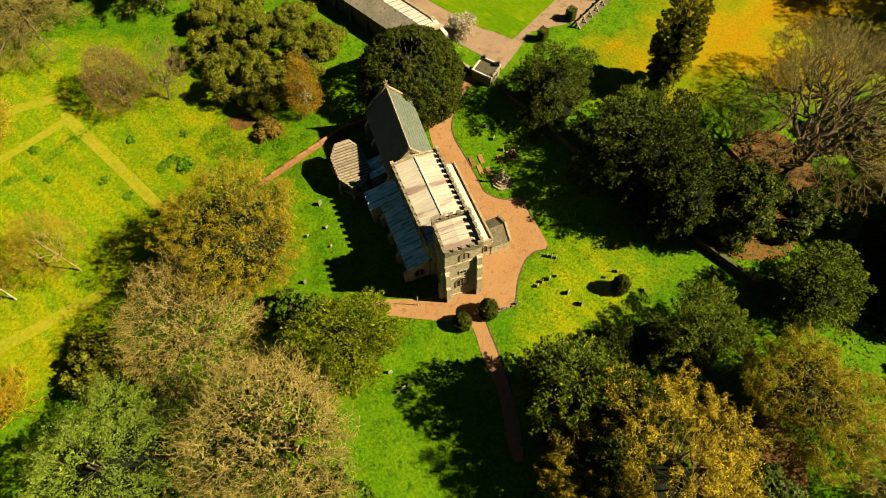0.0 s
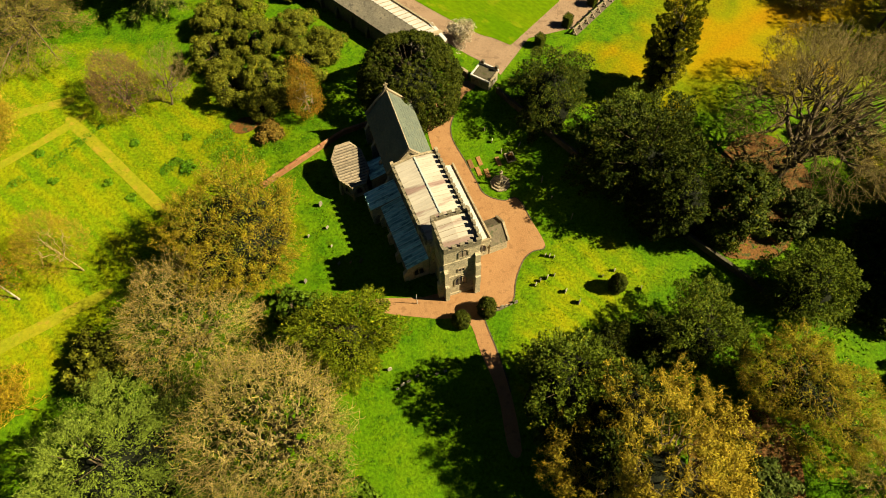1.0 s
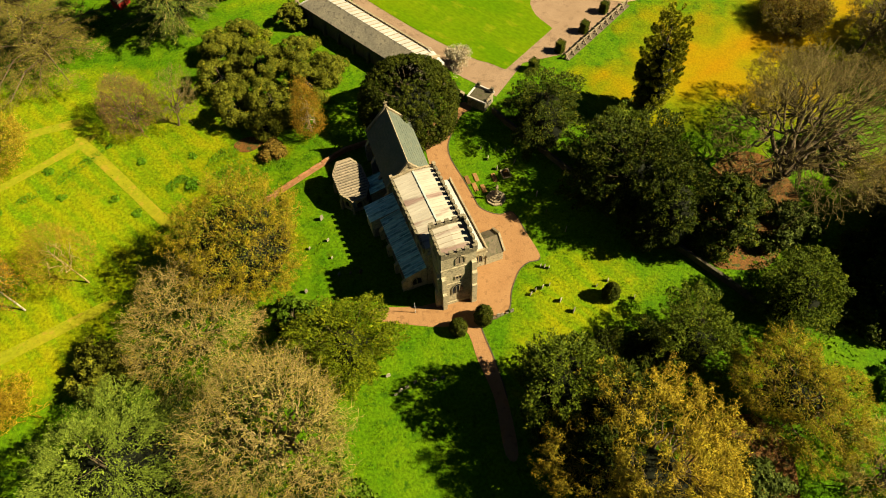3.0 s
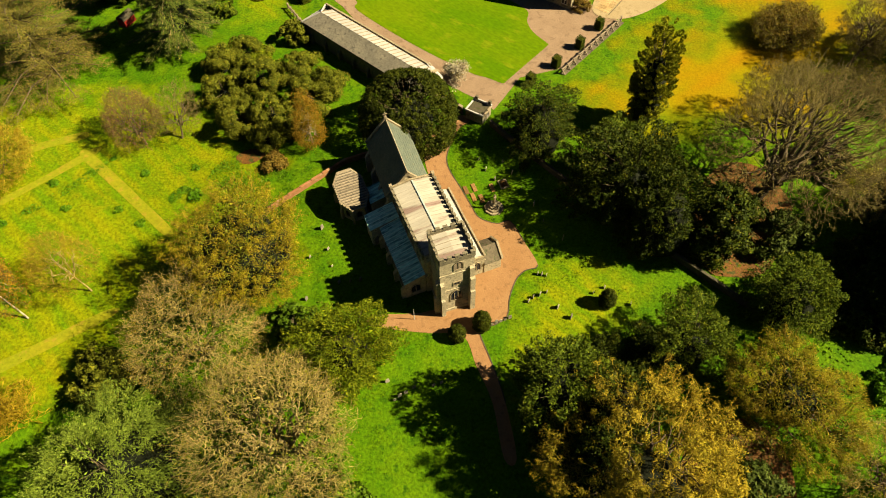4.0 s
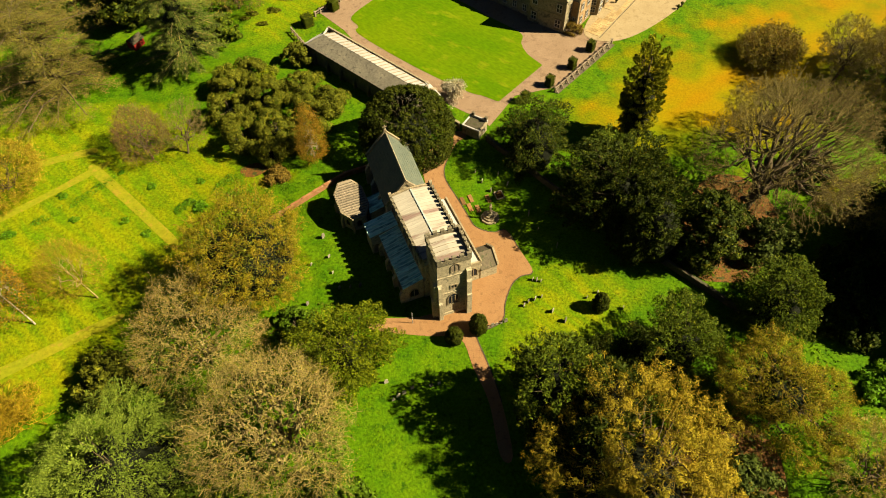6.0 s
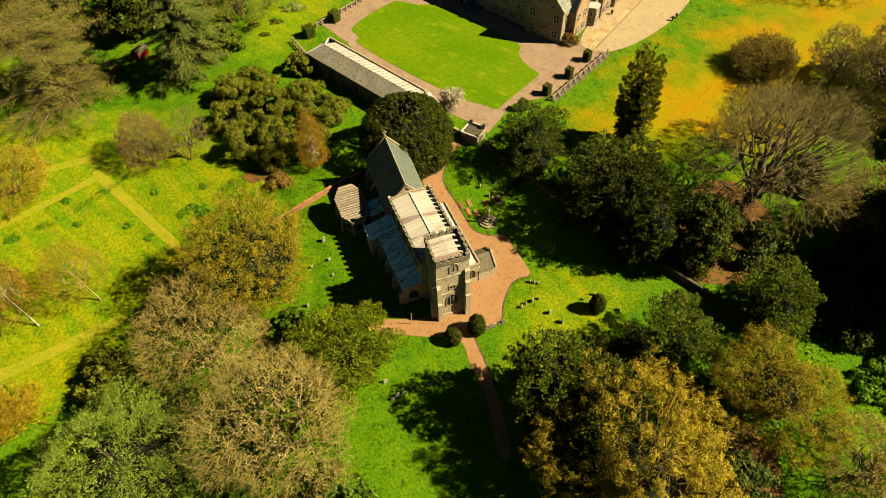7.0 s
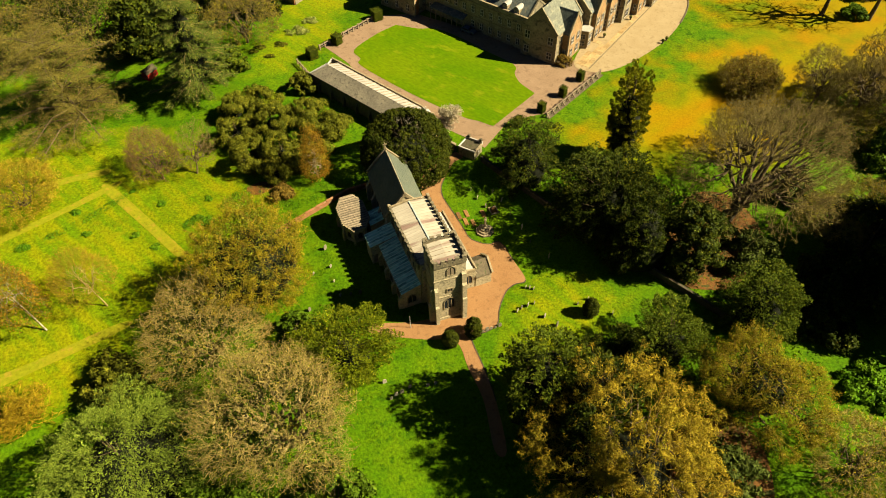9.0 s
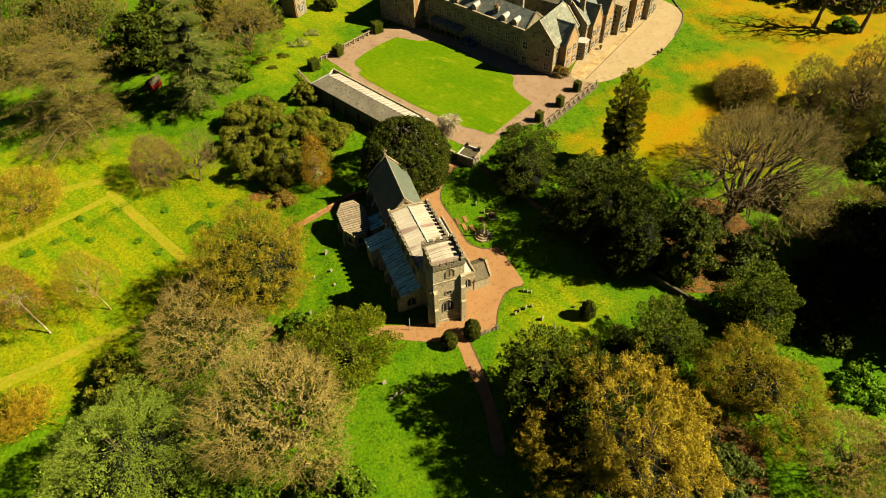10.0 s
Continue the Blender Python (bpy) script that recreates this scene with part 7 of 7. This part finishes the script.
def balustrade(x0, y0, x1, y1, n, label, bank=True):
    """Stout posts with a broad top rail and slanting braces, on a low stone plinth."""
    L = math.hypot(x1 - x0, y1 - y0)
    a = math.degrees(math.atan2(y1 - y0, x1 - x0))
    t = empty("rail_fence", pose(x0, y0, ground((x0 + x1) / 2, (y0 + y1) / 2), 0, 0, a), label, "fence")
    w = L / n
    for i in range(n + 1):
        bm = bmesh.new()
        box(bm, w * i - 0.17, -0.17, -0.3, w * i + 0.17, 0.17, 1.35, 0.03)
        box(bm, w * i - 0.22, -0.22, 1.35, w * i + 0.22, 0.22, 1.47, 0.03)
        part("post", bm, M["wood"], t)
    for i in range(n):
        bm = bmesh.new()
        box(bm, w * i + 0.17, -0.13, 1.1, w * (i + 1) - 0.17, 0.13, 1.3, 0.02)
        part("top_rail", bm, M["wood"], t)
        bm = bmesh.new()
        box(bm, w * i + 0.17, -0.06, 0.5, w * (i + 1) - 0.17, 0.06, 0.62)
        part("rail", bm, M["wood"], t)
        if bank:
            bm = bmesh.new()
            box(bm, w * i + 0.002, -0.9, -0.3, w * (i + 1) - 0.002, 0.25, 0.18)
            part("plinth", bm, M["darkstone"], t)
            bm = bmesh.new()
            prism(bm, [(-0.15, 1.1), (-0.15, 0.8), (-0.85, 0.15), (-0.95, 0.3)], "x", w * i - 0.09, w * i + 0.09)
            part("brace", bm, M["wood"], t)
    return t


balustrade(24.3, 96.6, 39.4, 113.8, 11, "weathered post and rail fence beside the drive")
balustrade(-31.6, 127.0, -28.2, 131.0, 3, "pale rail fence beside the drive", False)
balustrade(-26.0, 133.2, -18.8, 141.4, 6, "pale rail fence beside the drive", False)
balustrade(-36.5, 120.5, -32.0, 113.5, 5, "pale rail fence at the end of the range", False)
evergreen("hedge_bush", 31.0, 118.8, 2.3, 2.5, "hedge", "clipped brown-green bush against the house corner", 220, "shrub", n_lobes=60, lobe=0.5, n_leaves=2600, leaf=0.13, ragged=0.05, low=0.1, limbs=6)
for i, (x, y, r) in enumerate(((-42.5, 129.8, 1.5), (-47.4, 128.6, 1.3), (-44.2, 124.0, 1.1), (-49, 126.5, 1.0), (-38.8, 136.2, 3.0), (-36.1, 141.7, 2.0))):
    evergreen("flower_bed", x, y, r, 0.55 if r < 2 else 0.8, "flowers" if r > 1.8 else "rhodo", "round flower bed cut in the lawn" if r < 1.8 else "bed of pale spring flowers in the lawn", 230 + i, "flower bed",
              n_lobes=30, lobe=r * 0.25, n_leaves=1500, leaf=0.12, ragged=0.1, low=0.0, limbs=0, stretch=(1.25, 0.8))
for i, (x, y, r, h) in enumerate(((-58.8, 72.8, 1.4, 0.9), (-71.6, 64.4, 1.3, 0.7), (-61.6, 63.8, 1.3, 0.9), (-56.5, 60.5, 1.2, 0.7), (-49.0, 73.4, 1.3, 0.8), (-83, 60.5, 2.0, 0.9), (-66, 76.5, 1.0, 0.8), (-47, 66.5, 2.4, 0.8), (-76, 70.5, 1.5, 0.6))):
    evergreen("tussock", x, y, r * 0.7, h * 0.28, "weeds", "green tussock in the meadow", 250 + i, "tussock", n_lobes=18, lobe=r * 0.3, n_leaves=350, leaf=0.16, ragged=0.3, low=0.0, limbs=0)


def build_car():
    t = empty("car", pose(7.6, 134.4, -0.75, 0, 0, -36), "dark blue-grey parked car in front of the house", "car")
    bm = bmesh.new()
    prism(bm, [(-2.1, 0.3), (2.1, 0.3), (2.15, 0.75), (1.4, 0.95), (0.7, 1.0), (0.1, 1.45), (-1.4, 1.47), (-2.0, 0.95), (-2.15, 0.7)], "y", -0.85, 0.85)
    bmesh.ops.bevel(bm, geom=bm.edges[:], offset=0.07, segments=2, affect="EDGES")
    body = part("body", bm, M["carpaint"], t)
    for pts, nm in (([(0.72, 1.02), (0.16, 1.40), (0.12, 1.38), (0.68, 1.0)], "windscreen"), ([(-1.95, 1.0), (-1.46, 1.42), (-1.5, 1.44), (-2.0, 1.0)], "rear_window")):
        bm = bmesh.new()
        prism(bm, [(x + 0.02, z + 0.03) for x, z in pts], "y", -0.68, 0.68)
        part(nm, bm, M["glass"], body)
    for s in (-1, 1):
        bm = bmesh.new()
        prism(bm, [(-1.7, 1.0), (0.5, 1.02), (0.08, 1.36), (-1.35, 1.38)], "y", s * 0.855 - 0.01, s * 0.855 + 0.01)
        part("side_window", bm, M["glass"], body)
        for x in (-1.35, 1.35):
            bm = bmesh.new()
            bmesh.ops.create_cone(bm, cap_ends=True, segments=16, radius1=0.33, radius2=0.33, depth=0.22, matrix=pose(x, s * 0.78, 0.33, 90))
            part("wheel", bm, M["rubber"], t)
    return t


build_car()


def build_hut():
    t = empty("garden_hut", pose(-74.6, 119.2, ground(-74.6, 119.2), 0, 0, 62), "small wooden hut with red painted front under the trees", "hut")
    bm = bmesh.new()
    box(bm, -1.6, -1.2, -0.2, 1.6, 1.2, 2.0)
    part("wall", bm, M["paint_red"], t, "red painted boards")
    for s in (-1, 1):
        bm = bmesh.new()
        slab(bm, [(-1.9, 0, 2.9), (1.9, 0, 2.9), (1.9, s * 1.5, 1.85), (-1.9, s * 1.5, 1.85)], 0.08)
        part("roof_slope", bm, M["mosswall"], t)
    return t


build_hut()
for x, y in ((43.3, 130.7), (58.0, 127.4), (59.2, 128.6), (52.0, 139.6)):
    bm = bmesh.new()
    for r0, r1, z0, z1 in ((0.32, 0.26, 0, 0.25), (0.2, 0.45, 0.25, 0.8)):
        bmesh.ops.create_cone(bm, cap_ends=True, segments=12, radius1=r0, radius2=r1, depth=z1 - z0, matrix=Matrix.Translation((0, 0, (z0 + z1) / 2)))
    u = empty("urn", pose(x, y, -0.66) @ Matrix.Scale(0.75, 4), "stone urn with a dark clipped plant on the terrace", "planter", "urns on the terrace")
    part("bowl", bm, M["darkstone"], u)
    rng = np.random.default_rng(int(x))
    d = sphere_dirs(400, rng)
    V, F = leaves(d * 0.5 + np.array([0, 0, 1.1]), d, np.full(400, 0.1), 0.6, rng)
    part("plant", mesh_arrays("plant", V, F, M["box"]), None, u)


# ---- tufts in the grass ----
def tufts(name, x0, x1, y0, y1, n, size, material, keep, label, seed):
    rng = np.random.default_rng(seed)
    px, py = x0 + (x1 - x0) * rng.random(n), y0 + (y1 - y0) * rng.random(n)
    clump = np.array([noise.noise(Vector((a * 0.35, b * 0.35, 0.3))) + 0.5 * noise.noise(Vector((a * 1.1, b * 1.1, 4.0))) for a, b in zip(px, py)])
    ok = keep(px, py) & (clump > rng.random(n) * 0.7 - 0.35)
    px, py, clump = px[ok], py[ok], clump[ok]
    z = np.array([ground(a, b) for a, b in zip(px, py)])
    s = size * (0.55 + 0.6 * rng.random(len(px)) + 0.35 * np.clip(clump, 0, 1))
    nn = unit(np.c_[rng.normal(size=(len(px), 2)) * 0.75, 0.55 + 0.4 * rng.random(len(px))])
    V, F = leaves(np.c_[px, py, z + 0.05 + s * 0.35], nn, s, 0.45, rng)
    return tagged(new(name, mesh_arrays(name, V, F, M[material])), label, "grass", kind="stuff")


PATH_LINE = curve_round(PATH, 4)
tufts("grass_tufts", -34, 56, 14, 80, 60000, 0.12, "tuft", lambda a, b: ~inside(a, b, PATH_LINE) & ~((a > -14) & (a < 8) & (b > 38) & (b < 74) & (np.abs((a + 1) * 0.317 * 3.0 + (b - 38.9)) < 0)), "long tufted spring grass among the graves", 301)
tufts("meadow_tufts", -105, -46, 22, 100, 20000, 0.10, "hay", lambda a, b: b > 22, "long yellow-green meadow grass", 302)
STRIP = curve_round([(-79.5, 64.2), (-74, 69.0), (-68, 75.6), (-67, 74.6), (-72.5, 67.6), (-78.4, 62.8)], 3)
ROUND = curve_round([(-52.6, 66.5), (-50.5, 69), (-47.8, 67.6), (-48.2, 64.8), (-51, 64.2)], 3)
MARGIN = curve_round([(-46, 70), (-42, 76), (-36, 72.5), (-30, 70.5), (-33, 67), (-40, 66.5)], 3)
for k, (patch, n) in enumerate(((STRIP, 9000), (ROUND, 3500), (MARGIN, 7000))):
    xs, ys = [p[0] for p in patch], [p[1] for p in patch]
    tufts("weed_patch", min(xs), max(xs), min(ys), max(ys), n, 0.15, "weeds", lambda a, b, patch=patch: inside(a, b, patch), "low rank green weeds in the meadow", 310 + k)
tufts("park_tufts", -70, -18, 66, 150, 12000, 0.14, "tuft", lambda a, b: ~((a > -34) & (b > 92 - 0.9 * (a + 18) - 2)) & ~((b > 114) & (a > -48)), "rough grass in the park", 303)
tufts("wood_tufts", 40, 110, 5, 95, 15000, 0.26, "tuft", lambda a, b: b < 78 + 0.4 * (a - 40), "rough grass at the wood edge", 304)
